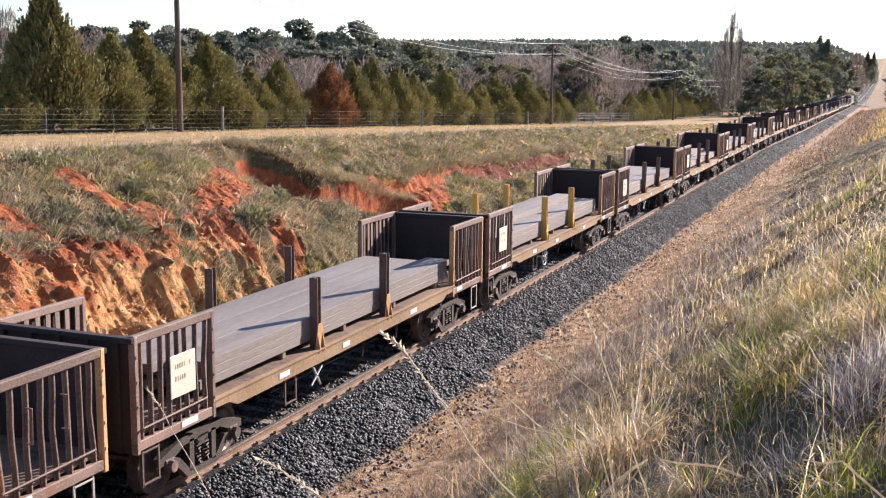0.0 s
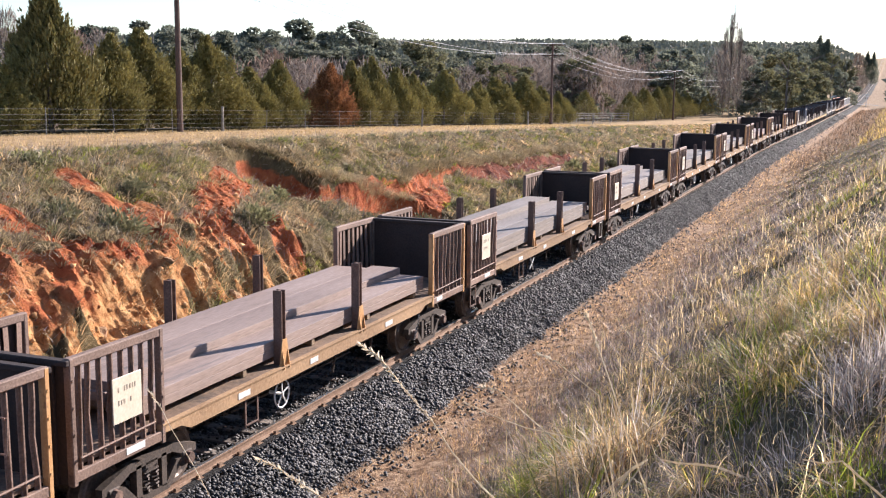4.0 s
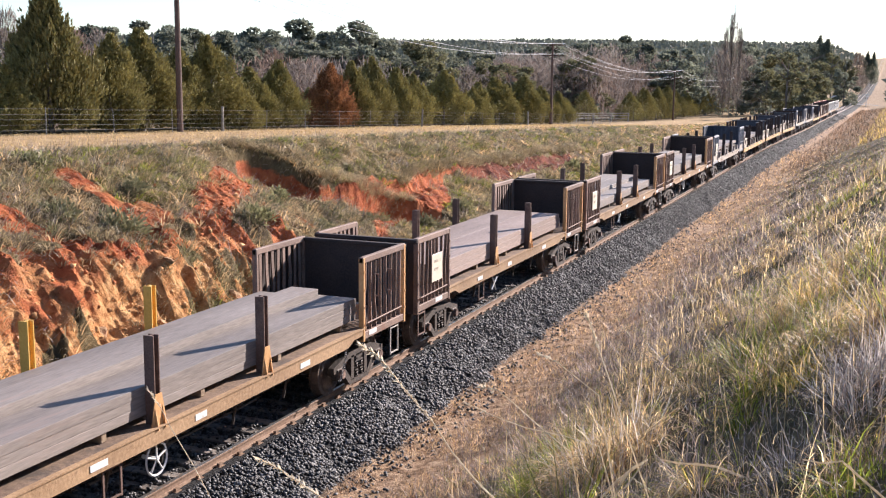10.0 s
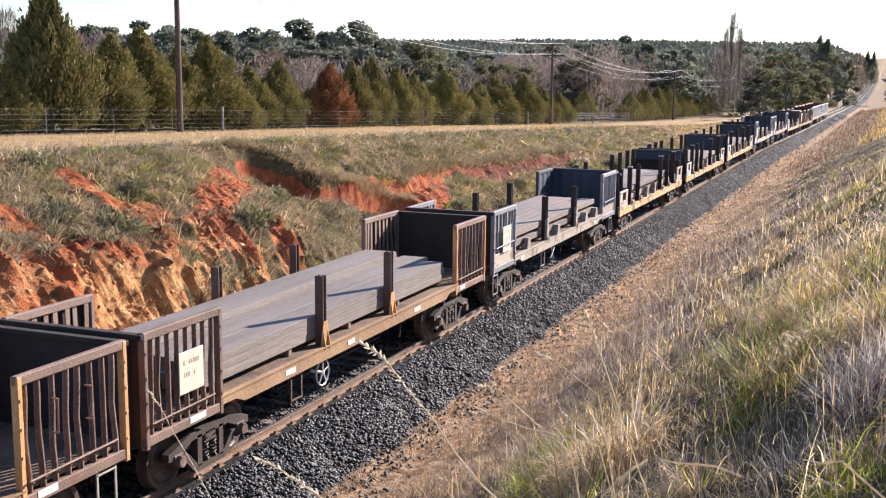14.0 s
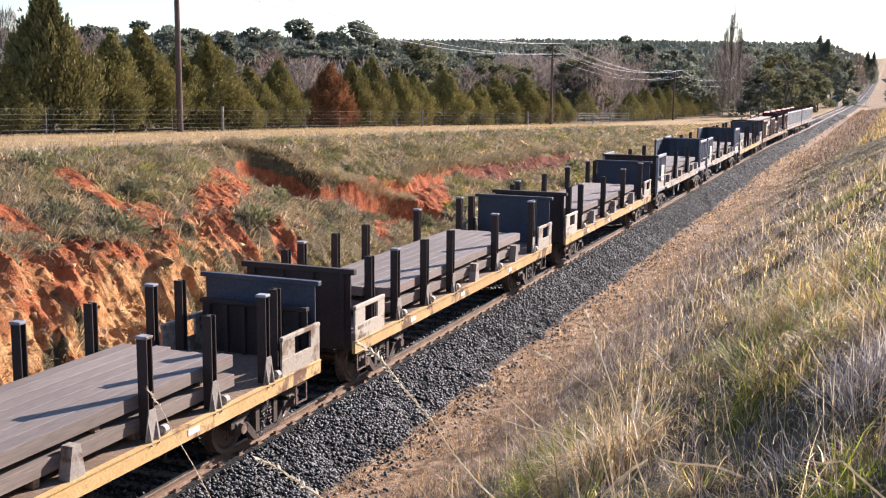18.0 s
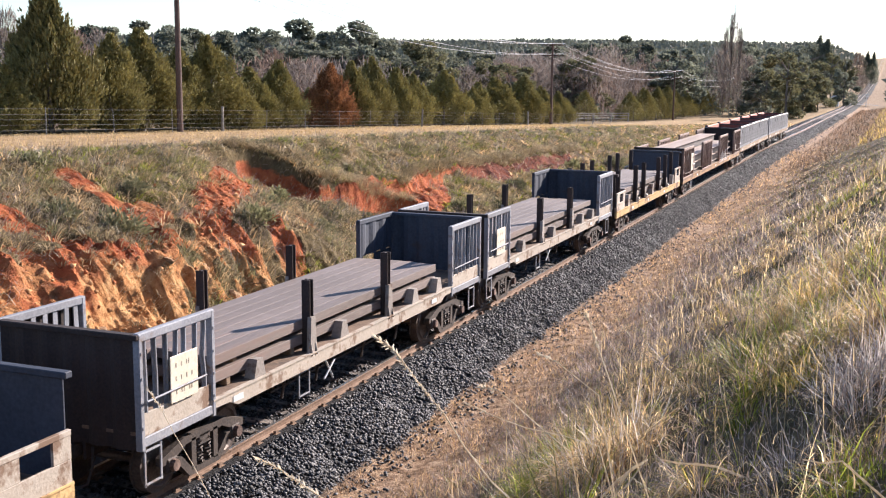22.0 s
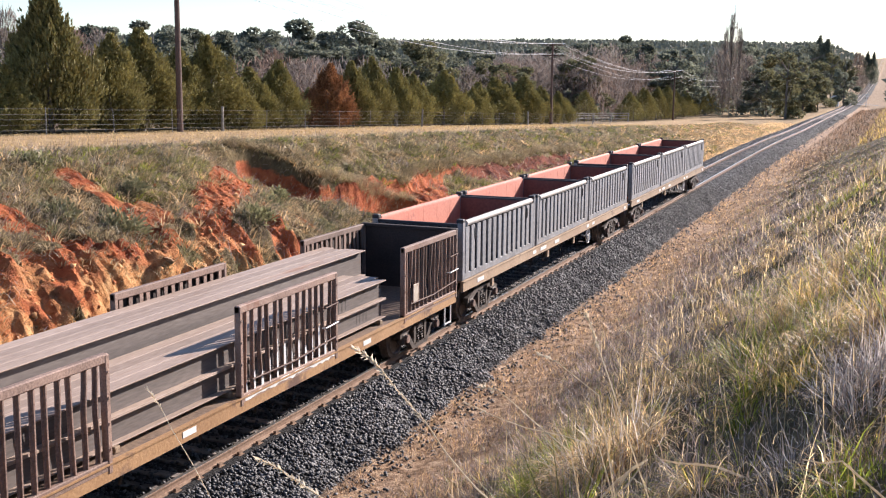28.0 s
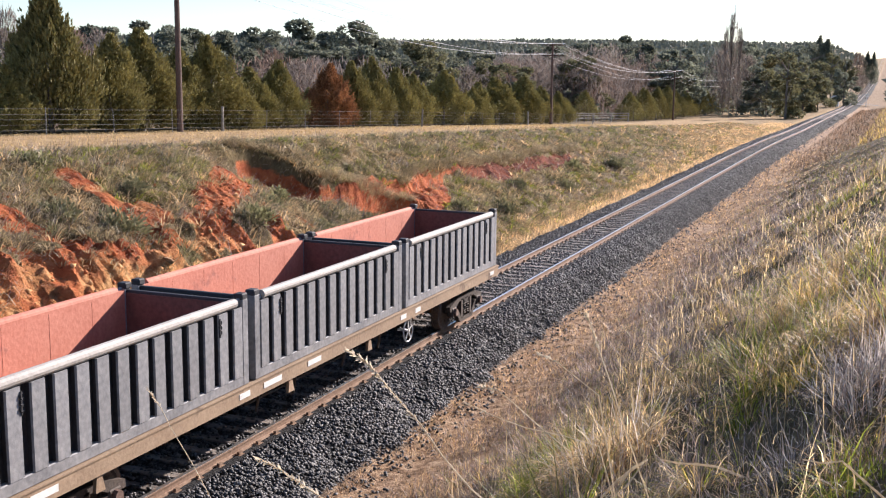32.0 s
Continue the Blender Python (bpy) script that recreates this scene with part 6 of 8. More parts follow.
def evergreen_crown(seed, count, material, flat, lobes, low=0.24):
    """Unit crown of a broad evergreen: many leaf clumps gathered in uneven lobes with gaps."""
    rng = np.random.default_rng(seed)
    centres, dirs, sizes = [], [], []
    for k in range(lobes):
        a = rng.uniform(0, 2 * np.pi)
        hgt = rng.uniform(low, 0.93)
        reach = np.interp(hgt, (0.05, 0.2, 0.45, 0.75, 0.95), (0.95, 0.95, 1.0, 0.85, 0.45)) * np.sqrt(rng.random())
        c = np.array([reach * np.cos(a), reach * np.sin(a), hgt])
        r = rng.uniform(0.16, 0.34)
        n = int(count / lobes * rng.uniform(0.6, 1.4))
        v = rng.normal(size=(n, 3))
        v /= np.linalg.norm(v, axis=1, keepdims=True)
        centres.append(c + v * r * np.array([1, 1, flat * 0.36]) * rng.uniform(0.55, 1.0, (n, 1)))
        dirs.append(v + rng.normal(scale=0.5, size=(n, 3)) + np.array([0, 0, 0.2]))
        sizes.append(rng.uniform(0.055, 0.12, n))
    c, d, s = np.concatenate(centres), np.concatenate(dirs), np.concatenate(sizes)
    d /= np.linalg.norm(d, axis=1, keepdims=True)
    return leaf_mesh("evergreen_crown", c * np.array([4.5, 4.5, 15.0]), d, s * 5.0, material, rng, 0.8)


def limbs(seed, crown_low, tips):
    """A tapered trunk with limbs, unit high."""
    rng = random.Random(seed)
    bm = bmesh.new()
    tube(bm, (0, 0, -0.03), (0.02, 0.0, 0.5), 0.035, 0.022, 7)
    tube(bm, (0.02, 0.0, 0.5), (0.0, 0.02, 0.85), 0.022, 0.008, 6)
    for k in range(tips):
        a = rng.uniform(0, 6.28)
        h = rng.uniform(crown_low, 0.7)
        r = rng.uniform(0.25, 0.6)
        tube(bm, (0.01, 0, h), (r * math.cos(a), r * math.sin(a), min(0.95, h + rng.uniform(0.1, 0.3))), 0.014, 0.004, 5)
    return mesh_of("trunk", bm, BARK)


EVERGREENS = [evergreen_crown(100 + i, 6500, GUM, 0.6, 20 + 4 * i) for i in range(4)]
BUSHY = [evergreen_crown(120 + i, 6500, GUM, 0.6, 26 + 3 * i, 0.05) for i in range(3)]
OLIVES_LOW = [evergreen_crown(150 + i, 6500, OLIVE, 0.7, 26, 0.05) for i in range(2)]
TRUNKS = [limbs(i, 0.2, 9) for i in range(3)]


def big_tree(bearing, far, tall, spread, crown, name, label, group, rng):
    x, y = -far * math.sin(radians(bearing)), far * math.cos(radians(bearing))
    z = land_z(x, y)
    tree = thing(name, label, "tree", group, pose(x, y, z, 0, 0, rng.uniform(0, 360)))
    for nm, me, sc in (("trunk", rng.choice(TRUNKS), (tall * 0.55, tall * 0.55, tall)), ("crown", crown, (spread / 4.5, spread / 4.5, tall / 15.0))):
        ob = new(nm, me)
        ob.parent = tree
        ob.scale = sc
    return tree


def bare_tree_mesh(seed, levels, spread, material, upright):
    """A leafless winter tree, unit high, of tapering forked limbs."""
    rng = random.Random(seed)
    bm = bmesh.new()

    def grow(p, d, length, r, level):
        q = p + d * length
        tube(bm, p, q, r, r * 0.66, 3 if level > 1 else 6, caps=False)
        if level >= levels:
            return
        for k in range(rng.choice((3, 3, 4)) if level else 7):
            s = p.lerp(q, rng.uniform(0.35, 1.0)) if level else p.lerp(q, rng.uniform(0.25, 1.0))
            turn = Vector((rng.gauss(0, 1), rng.gauss(0, 1), rng.gauss(0, 0.4))) * spread
            e = (d + turn + Vector((0, 0, upright))).normalized()
            grow(s, e, length * rng.uniform(0.45, 0.72), max(r * 0.55, 0.0026), level + 1)
    grow(Vector((0, 0, -0.02)), Vector((0, 0, 1)), 0.5, 0.02, 0)
    return mesh_of("bare_crown", bm, material)


BARE = [bare_tree_mesh(3, 5, 0.55, TWIG, 0.25), bare_tree_mesh(9, 5, 0.6, TWIG_RED, 0.2), bare_tree_mesh(14, 5, 0.5, TWIG, 0.35)]
POPLAR = bare_tree_mesh(23, 5, 0.30, TWIG, 0.75)


def twig_cloud(seed, count, material, slim):
    """Fine outer twigs of a winter crown, for a tree 10 m high and 3 m in radius."""
    rng = np.random.default_rng(seed)
    t = 0.12 + 0.88 * rng.random(count) ** 0.85
    a = rng.uniform(0, 6.28, count)
    shape = np.interp(t, (0.1, 0.3, 0.55, 0.8, 1.0), (0.45, 0.8, 0.9, 0.7, 0.12) if slim else (0.35, 0.85, 1.0, 0.8, 0.25))
    lump = 1 + 0.25 * np.sin(3 * a + 11 * t + seed) + 0.2 * np.sin(5 * a - 7 * t)
    r = 3.0 * shape * lump * np.sqrt(rng.uniform(0.05, 1, count))
    c = np.stack([r * np.cos(a), r * np.sin(a), 10 * t - 0.4], 1)
    d = np.stack([np.cos(a) * 0.45, np.sin(a) * 0.45, np.ones(count)], 1) + rng.normal(scale=0.3, size=(count, 3))
    d /= np.linalg.norm(d, axis=1, keepdims=True)
    return leaf_mesh("twig_crown", c, d, rng.uniform(0.4, 1.1, count), material, rng, 0.035 if slim else 0.06)


CLOUDS = [twig_cloud(3, 1500, TWIG, False), twig_cloud(9, 1500, TWIG_RED, False), twig_cloud(14, 1500, TWIG, False)]
POPLAR_CLOUD = twig_cloud(23, 1000, TWIG, True)


def bare_tree(bearing, far, tall, spread, mesh, name, label, group, rng):
    x, y = -far * math.sin(radians(bearing)), far * math.cos(radians(bearing))
    tree = thing(name, label, "tree", group, pose(x, y, land_z(x, y), 0, 0, rng.uniform(0, 360)))
    ob = new("bare_crown", mesh)
    ob.parent = tree
    ob.scale = (spread, spread, tall)
    cloud = new("twig_crown", POPLAR_CLOUD if mesh is POPLAR else CLOUDS[BARE.index(mesh)])
    cloud.parent = tree
    cloud.scale = (spread / (6.5 if mesh is POPLAR else 4.2), spread / (6.5 if mesh is POPLAR else 4.2), tall / 10.2)
    return tree

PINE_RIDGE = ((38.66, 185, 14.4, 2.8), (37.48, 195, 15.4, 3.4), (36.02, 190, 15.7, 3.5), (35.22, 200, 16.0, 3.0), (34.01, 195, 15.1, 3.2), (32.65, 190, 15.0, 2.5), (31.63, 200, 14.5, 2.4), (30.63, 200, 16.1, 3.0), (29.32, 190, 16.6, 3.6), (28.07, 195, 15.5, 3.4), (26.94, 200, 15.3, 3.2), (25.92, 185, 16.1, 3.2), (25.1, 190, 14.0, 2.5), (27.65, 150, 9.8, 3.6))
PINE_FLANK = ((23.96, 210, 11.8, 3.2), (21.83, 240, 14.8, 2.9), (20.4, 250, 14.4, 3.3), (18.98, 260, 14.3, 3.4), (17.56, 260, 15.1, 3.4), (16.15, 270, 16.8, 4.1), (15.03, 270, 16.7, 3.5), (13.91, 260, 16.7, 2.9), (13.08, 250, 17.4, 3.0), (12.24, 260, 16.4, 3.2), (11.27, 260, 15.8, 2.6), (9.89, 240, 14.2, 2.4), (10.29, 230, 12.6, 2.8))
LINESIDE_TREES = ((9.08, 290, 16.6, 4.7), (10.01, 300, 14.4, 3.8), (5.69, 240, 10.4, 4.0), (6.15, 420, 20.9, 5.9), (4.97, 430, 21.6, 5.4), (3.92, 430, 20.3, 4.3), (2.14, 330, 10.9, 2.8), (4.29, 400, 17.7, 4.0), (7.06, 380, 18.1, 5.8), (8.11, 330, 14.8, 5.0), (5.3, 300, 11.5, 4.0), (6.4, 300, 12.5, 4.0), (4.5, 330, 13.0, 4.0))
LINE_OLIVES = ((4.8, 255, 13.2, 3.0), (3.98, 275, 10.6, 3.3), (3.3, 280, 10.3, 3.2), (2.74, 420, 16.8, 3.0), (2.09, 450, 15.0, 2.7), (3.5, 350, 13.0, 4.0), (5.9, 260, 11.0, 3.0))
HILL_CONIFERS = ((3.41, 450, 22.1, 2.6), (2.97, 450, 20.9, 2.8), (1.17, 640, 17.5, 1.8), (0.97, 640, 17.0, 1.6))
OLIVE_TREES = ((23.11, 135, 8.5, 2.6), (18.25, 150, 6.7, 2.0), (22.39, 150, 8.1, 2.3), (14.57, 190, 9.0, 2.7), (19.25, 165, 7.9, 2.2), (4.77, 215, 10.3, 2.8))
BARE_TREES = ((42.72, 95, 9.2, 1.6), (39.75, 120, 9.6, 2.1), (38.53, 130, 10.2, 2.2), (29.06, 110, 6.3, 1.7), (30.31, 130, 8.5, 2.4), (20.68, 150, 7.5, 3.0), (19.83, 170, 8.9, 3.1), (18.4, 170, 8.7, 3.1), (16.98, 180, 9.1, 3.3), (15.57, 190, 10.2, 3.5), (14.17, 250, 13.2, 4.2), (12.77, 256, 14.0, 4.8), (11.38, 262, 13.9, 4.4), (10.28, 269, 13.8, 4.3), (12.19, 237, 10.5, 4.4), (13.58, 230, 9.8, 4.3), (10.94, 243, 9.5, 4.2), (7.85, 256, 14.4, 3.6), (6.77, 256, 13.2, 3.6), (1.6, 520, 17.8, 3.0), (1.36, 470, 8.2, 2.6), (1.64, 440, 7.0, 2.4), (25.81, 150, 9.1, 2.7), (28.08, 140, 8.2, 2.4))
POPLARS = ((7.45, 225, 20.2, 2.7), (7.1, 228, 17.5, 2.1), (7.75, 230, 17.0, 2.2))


def plant_woods():
    rng = random.Random(17)
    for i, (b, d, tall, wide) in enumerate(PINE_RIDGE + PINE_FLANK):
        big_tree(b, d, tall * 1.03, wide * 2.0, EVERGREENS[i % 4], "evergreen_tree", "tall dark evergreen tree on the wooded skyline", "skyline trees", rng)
    for k in range(21):
        if k % 5 != 3:
            big_tree(22.5 + 1.0 * k + rng.uniform(-0.35, 0.35), rng.uniform(150, 178), rng.uniform(8.5, 12.0), rng.uniform(4.0, 5.6), BUSHY[k % 3], "evergreen_tree", "dark bushy evergreen tree below the skyline", "skyline trees", rng)
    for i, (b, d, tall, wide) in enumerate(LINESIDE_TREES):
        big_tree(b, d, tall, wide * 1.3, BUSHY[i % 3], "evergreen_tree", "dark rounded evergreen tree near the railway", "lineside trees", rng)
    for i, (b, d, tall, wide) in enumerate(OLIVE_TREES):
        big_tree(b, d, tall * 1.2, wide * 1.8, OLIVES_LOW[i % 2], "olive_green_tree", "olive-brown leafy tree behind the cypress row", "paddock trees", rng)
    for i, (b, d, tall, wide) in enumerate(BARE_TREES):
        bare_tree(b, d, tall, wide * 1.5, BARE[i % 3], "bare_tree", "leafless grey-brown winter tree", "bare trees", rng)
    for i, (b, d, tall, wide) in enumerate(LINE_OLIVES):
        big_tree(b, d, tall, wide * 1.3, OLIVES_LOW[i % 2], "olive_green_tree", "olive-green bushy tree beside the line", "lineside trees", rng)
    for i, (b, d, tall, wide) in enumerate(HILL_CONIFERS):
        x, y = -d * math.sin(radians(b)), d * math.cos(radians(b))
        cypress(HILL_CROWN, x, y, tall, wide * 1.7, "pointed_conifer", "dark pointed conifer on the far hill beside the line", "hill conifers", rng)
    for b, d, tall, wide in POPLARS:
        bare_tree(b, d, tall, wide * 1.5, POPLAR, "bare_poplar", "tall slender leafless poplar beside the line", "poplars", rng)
    # undergrowth and distant woods that nobody could count
    g = np.random.default_rng(6)
    for name, label, material, count, low, high, near, far, reach in (("winter_thicket", "grey-brown leafless winter thicket behind the cypress row", TWIG, 70000, 5, 43, 100, 215, 7.0),
                                                                     ("russet_thicket", "russet leafless thicket behind the cypress row", TWIG_RED, 60000, 4, 43, 95, 240, 6.0),
                                                                     ("bare_wood", "grey-brown leafless wood below the skyline", TWIG, 120000, 8.2, 21, 150, 250, 8.0),
                                                                     ("russet_wood", "russet-brown leafless wood below the skyline", TWIG_RED, 70000, 8.2, 21, 150, 250, 7.0)):
        b = np.radians(g.uniform(low, high, count))
        d = g.uniform(near, far, count)
        x, y = -d * np.sin(b), d * np.cos(b)
        mass = rough_noise(x * 0.05 + (3 if material is TWIG else 9), y * 0.05, 95, 3)
        ok = (x < -44) & (mass > (0.30 if low > 8 else 0.40)) & ~((x > -72) & (y > 135) & (y < 180))
        x, y, mass = x[ok], y[ok], mass[ok]
        k = len(x)
        v = np.stack([g.normal(0, 0.45, k), g.normal(0, 0.45, k), np.ones(k)], 1)
        v /= np.linalg.norm(v, axis=1, keepdims=True)
        z = land(x, y)[0] + (np.clip(mass - 0.36, 0, 0.3) * 3.4 * reach if low < 8 else reach * (0.30 + 1.25 * ease(0.30, 0.72, rough_noise(x * 0.16, y * 0.16, 97, 3))) * ease(8.0, 12.0, np.degrees(np.arctan2(-x, y)) + 3.0 * (mass - 0.5)) * ease(21.5, 18.5, np.degrees(np.arctan2(-x, y)))) * g.random(k) ** 0.8
        me = leaf_mesh(name, np.stack([x, y, z], 1), v, g.uniform(0.45, 1.2, k), material, g, 0.10)
        tagged(new(name, me), label, "woodland", kind="stuff")
    for name, label, material, count, near, far, size in (("scrub", "brown leafless scrub behind the cypress row", TWIG_RED, 26000, 75, 210, 0.75),
                                                          ("dark_scrub", "dark evergreen scrub among the trees", GUM, 34000, 130, 310, 0.9),
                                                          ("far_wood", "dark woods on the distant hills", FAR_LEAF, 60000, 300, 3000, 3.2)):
        b = np.radians(g.uniform(-4, 47, count))
        d = near * (far / near) ** g.random(count) if name == "far_wood" else near + (far - near) * g.random(count)
        x, y = -d * np.sin(b), d * np.cos(b)
        keep = (x < -44) | ((name == "far_wood") & (y > 400) & (x > MID + 9)) | ((name == "far_wood") & (np.abs(x - MID) > 22)) | ((name == "dark_scrub") & (y > 228) & (x < -20))
        clump = rough_noise(x * 0.06, y * 0.06, 91, 3)
        keep &= clump > 0.42
        keep &= ~((x > -72) & (y > 135) & (y < 178))
        x, y, clump = x[keep], y[keep], clump[keep]
        z = land(x, y)[0]
        hgt = g.random(len(x)) * (clump - 0.36) * (16 if name != "far_wood" else 6)
        v = g.normal(size=(len(x), 3)) + np.array([0, 0, 0.7])
        v /= np.linalg.norm(v, axis=1, keepdims=True)
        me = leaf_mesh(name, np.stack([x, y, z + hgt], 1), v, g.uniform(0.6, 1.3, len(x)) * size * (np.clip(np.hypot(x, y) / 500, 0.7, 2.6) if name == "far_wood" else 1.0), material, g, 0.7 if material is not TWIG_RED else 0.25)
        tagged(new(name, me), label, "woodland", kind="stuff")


plant_woods()

# ---- grass ----
def blades(name, x, y, z, tall, wide, lean, bend, heading, material, segments=3):
    """Arching tapered blades from arrays: lean is the tilt at the root, bend what is added towards the tip."""
    k = len(x)
    pts = [np.stack([x, y, z], 1)]
    p = pts[0].copy()
    d = np.stack([np.cos(heading), np.sin(heading)], 1)
    for i in range(segments):
        a = lean + bend * ((i + 0.5) / segments) ** 1.5 * 1.3
        p = p + np.stack([d[:, 0] * np.sin(a), d[:, 1] * np.sin(a), np.cos(a)], 1) * (tall / segments)[:, None]
        pts.append(p)
    face = heading + np.pi / 2 + 0.5 * np.sin(37.0 * x + 91.0 * y)
    side = np.stack([np.cos(face), np.sin(face), np.zeros(k)], 1)
    verts = []
    for i in range(segments):
        w = (wide * (1.0 - 0.75 * i / segments))[:, None] * 0.5
        verts += [pts[i] - side * w, pts[i] + side * w]
    verts.append(pts[-1])
    v = np.stack(verts, 1)
    n = v.shape[1]
    tri = []
    for i in range(segments - 1):
        a = 2 * i
        tri += [(a, a + 1, a + 3), (a, a + 3, a + 2)]
    a = 2 * (segments - 1)
    tri.append((a, a + 1, a + 2))
    tris = (np.array(tri)[None] + n * np.arange(k)[:, None, None]).reshape(-1, 3)
    return fast_mesh(name, v.reshape(-1, 3), tris, material)


def bank_spots(rng, count, near, far, left):
    """Points over the right bank, thinner with distance, none behind the viewer's near edge."""
    y = near * (far / near) ** rng.random(count)
    x = rng.uniform(left, 0.9, count)
    ok = x > -0.7 - 0.655 * (y - 4.9)
    return x[ok], y[ok]


# tussock patches on the right bank: x, y, reach, and how tall it stands
GREEN_SPOTS = ((-0.75, 9.3, 0.45, 1.15), (-0.45, 9.9, 0.45, 1.05), (-1.15, 10.0, 0.4, 0.9), (-3.6, 12.6, 0.45, 0.75), (-2.9, 11.6, 0.45, 0.75), (-2.3, 10.6, 0.4, 0.7), (-3.2, 12.1, 0.4, 0.8), (0.1, 5.5, 0.4, 0.6), (-1.0, 12.4, 0.6, 1.0), (-1.7, 19.1, 0.7, 0.8), (-0.3, 24.0, 0.8, 0.7), (0.2, 17.0, 0.7, 0.7), (-0.6, 31.0, 1.6, 0.7), (-2.0, 10.9, 0.3, 0.5))
STRAW_SPOTS = ((-3.2, 14.9, 0.7, 0.8), (-2.5, 13.8, 0.6, 0.7), (-3.9, 15.8, 0.7, 0.8), (-1.9, 12.5, 0.5, 0.75), (-0.35, 11.2, 0.8, 1.05), (0.25, 10.4, 0.6, 1.0), (0.1, 9.2, 0.5, 1.05), (-0.2, 8.9, 0.3, 0.9), (-0.9, 13.4, 0.7, 1.0), (-2.9, 18.0, 1.2, 0.85), (-2.2, 24.0, 1.8, 0.9), (-0.6, 16.5, 1.2, 0.9), (-1.5, 27.0, 2.0, 0.9), (-0.4, 36.0, 3.0, 0.8), (-2.7, 10.9, 0.4, 0.6), (-0.1, 9.9, 0.35, 1.0))
GREY_SPOTS = ((0.0, 7.7, 0.4, 0.75), (-0.3, 6.9, 0.35, 0.6), (-1.6, 8.6, 0.55, 0.75), (-2.2, 9.8, 0.6, 0.65), (-2.9, 19.0, 1.6, 0.9), (-3.8, 22.0, 1.8, 0.85), (-4.9, 24.0, 2.0, 0.8), (-5.4, 19.5, 1.0, 0.6), (-4.8, 16.6, 0.8, 0.9), (-4.6, 31.0, 2.6, 0.8), (-2.4, 16.2, 0.9, 0.8), (-4.5, 14.2, 0.6, 0.75), (-5.6, 38.0, 3.0, 0.7), (-3.6, 40.0, 3.0, 0.7))
HOLLOWS = ((-3.0, 13.4, 0.55), (-2.3, 12.5, 0.5), (-1.8, 11.6, 0.45), (0.1, 12.4, 0.5), (0.35, 11.6, 0.4), (-0.80, 8.35, 0.42), (-0.50, 8.3, 0.38), (-1.05, 8.3, 0.35), (-0.8, 7.6, 0.35), (-3.9, 16.9, 0.6), (-1.9, 10.7, 0.4), (-0.2, 12.6, 0.5), (-1.2, 17.4, 0.8), (0.1, 6.9, 0.3), (-3.0, 20.6, 0.8), (-2.0, 15.2, 0.5), (-4.7, 15.4, 0.5), (-0.9, 20.5, 0.8), (-2.8, 27.0, 1.2), (-1.2, 23.0, 0.8), (-3.0, 11.2, 0.4), (-2.9, 15.9, 0.4), (0.3, 21.0, 0.7), (-1.6, 29.0, 1.0), (-0.4, 27.0, 0.8))


def patch(x, y, spots):
    """How strongly the nearest patches hold (0..1), and the height that they give."""
    best, tall = np.zeros_like(x), np.full_like(x, 0.65)
    for cx, cy, r, h in spots:
        v = np.exp(-((x - cx) ** 2 + (y - cy) ** 2) / (r * r))
        tall = np.where(v > best, h, tall)
        best = np.maximum(best, v)
    return best, tall


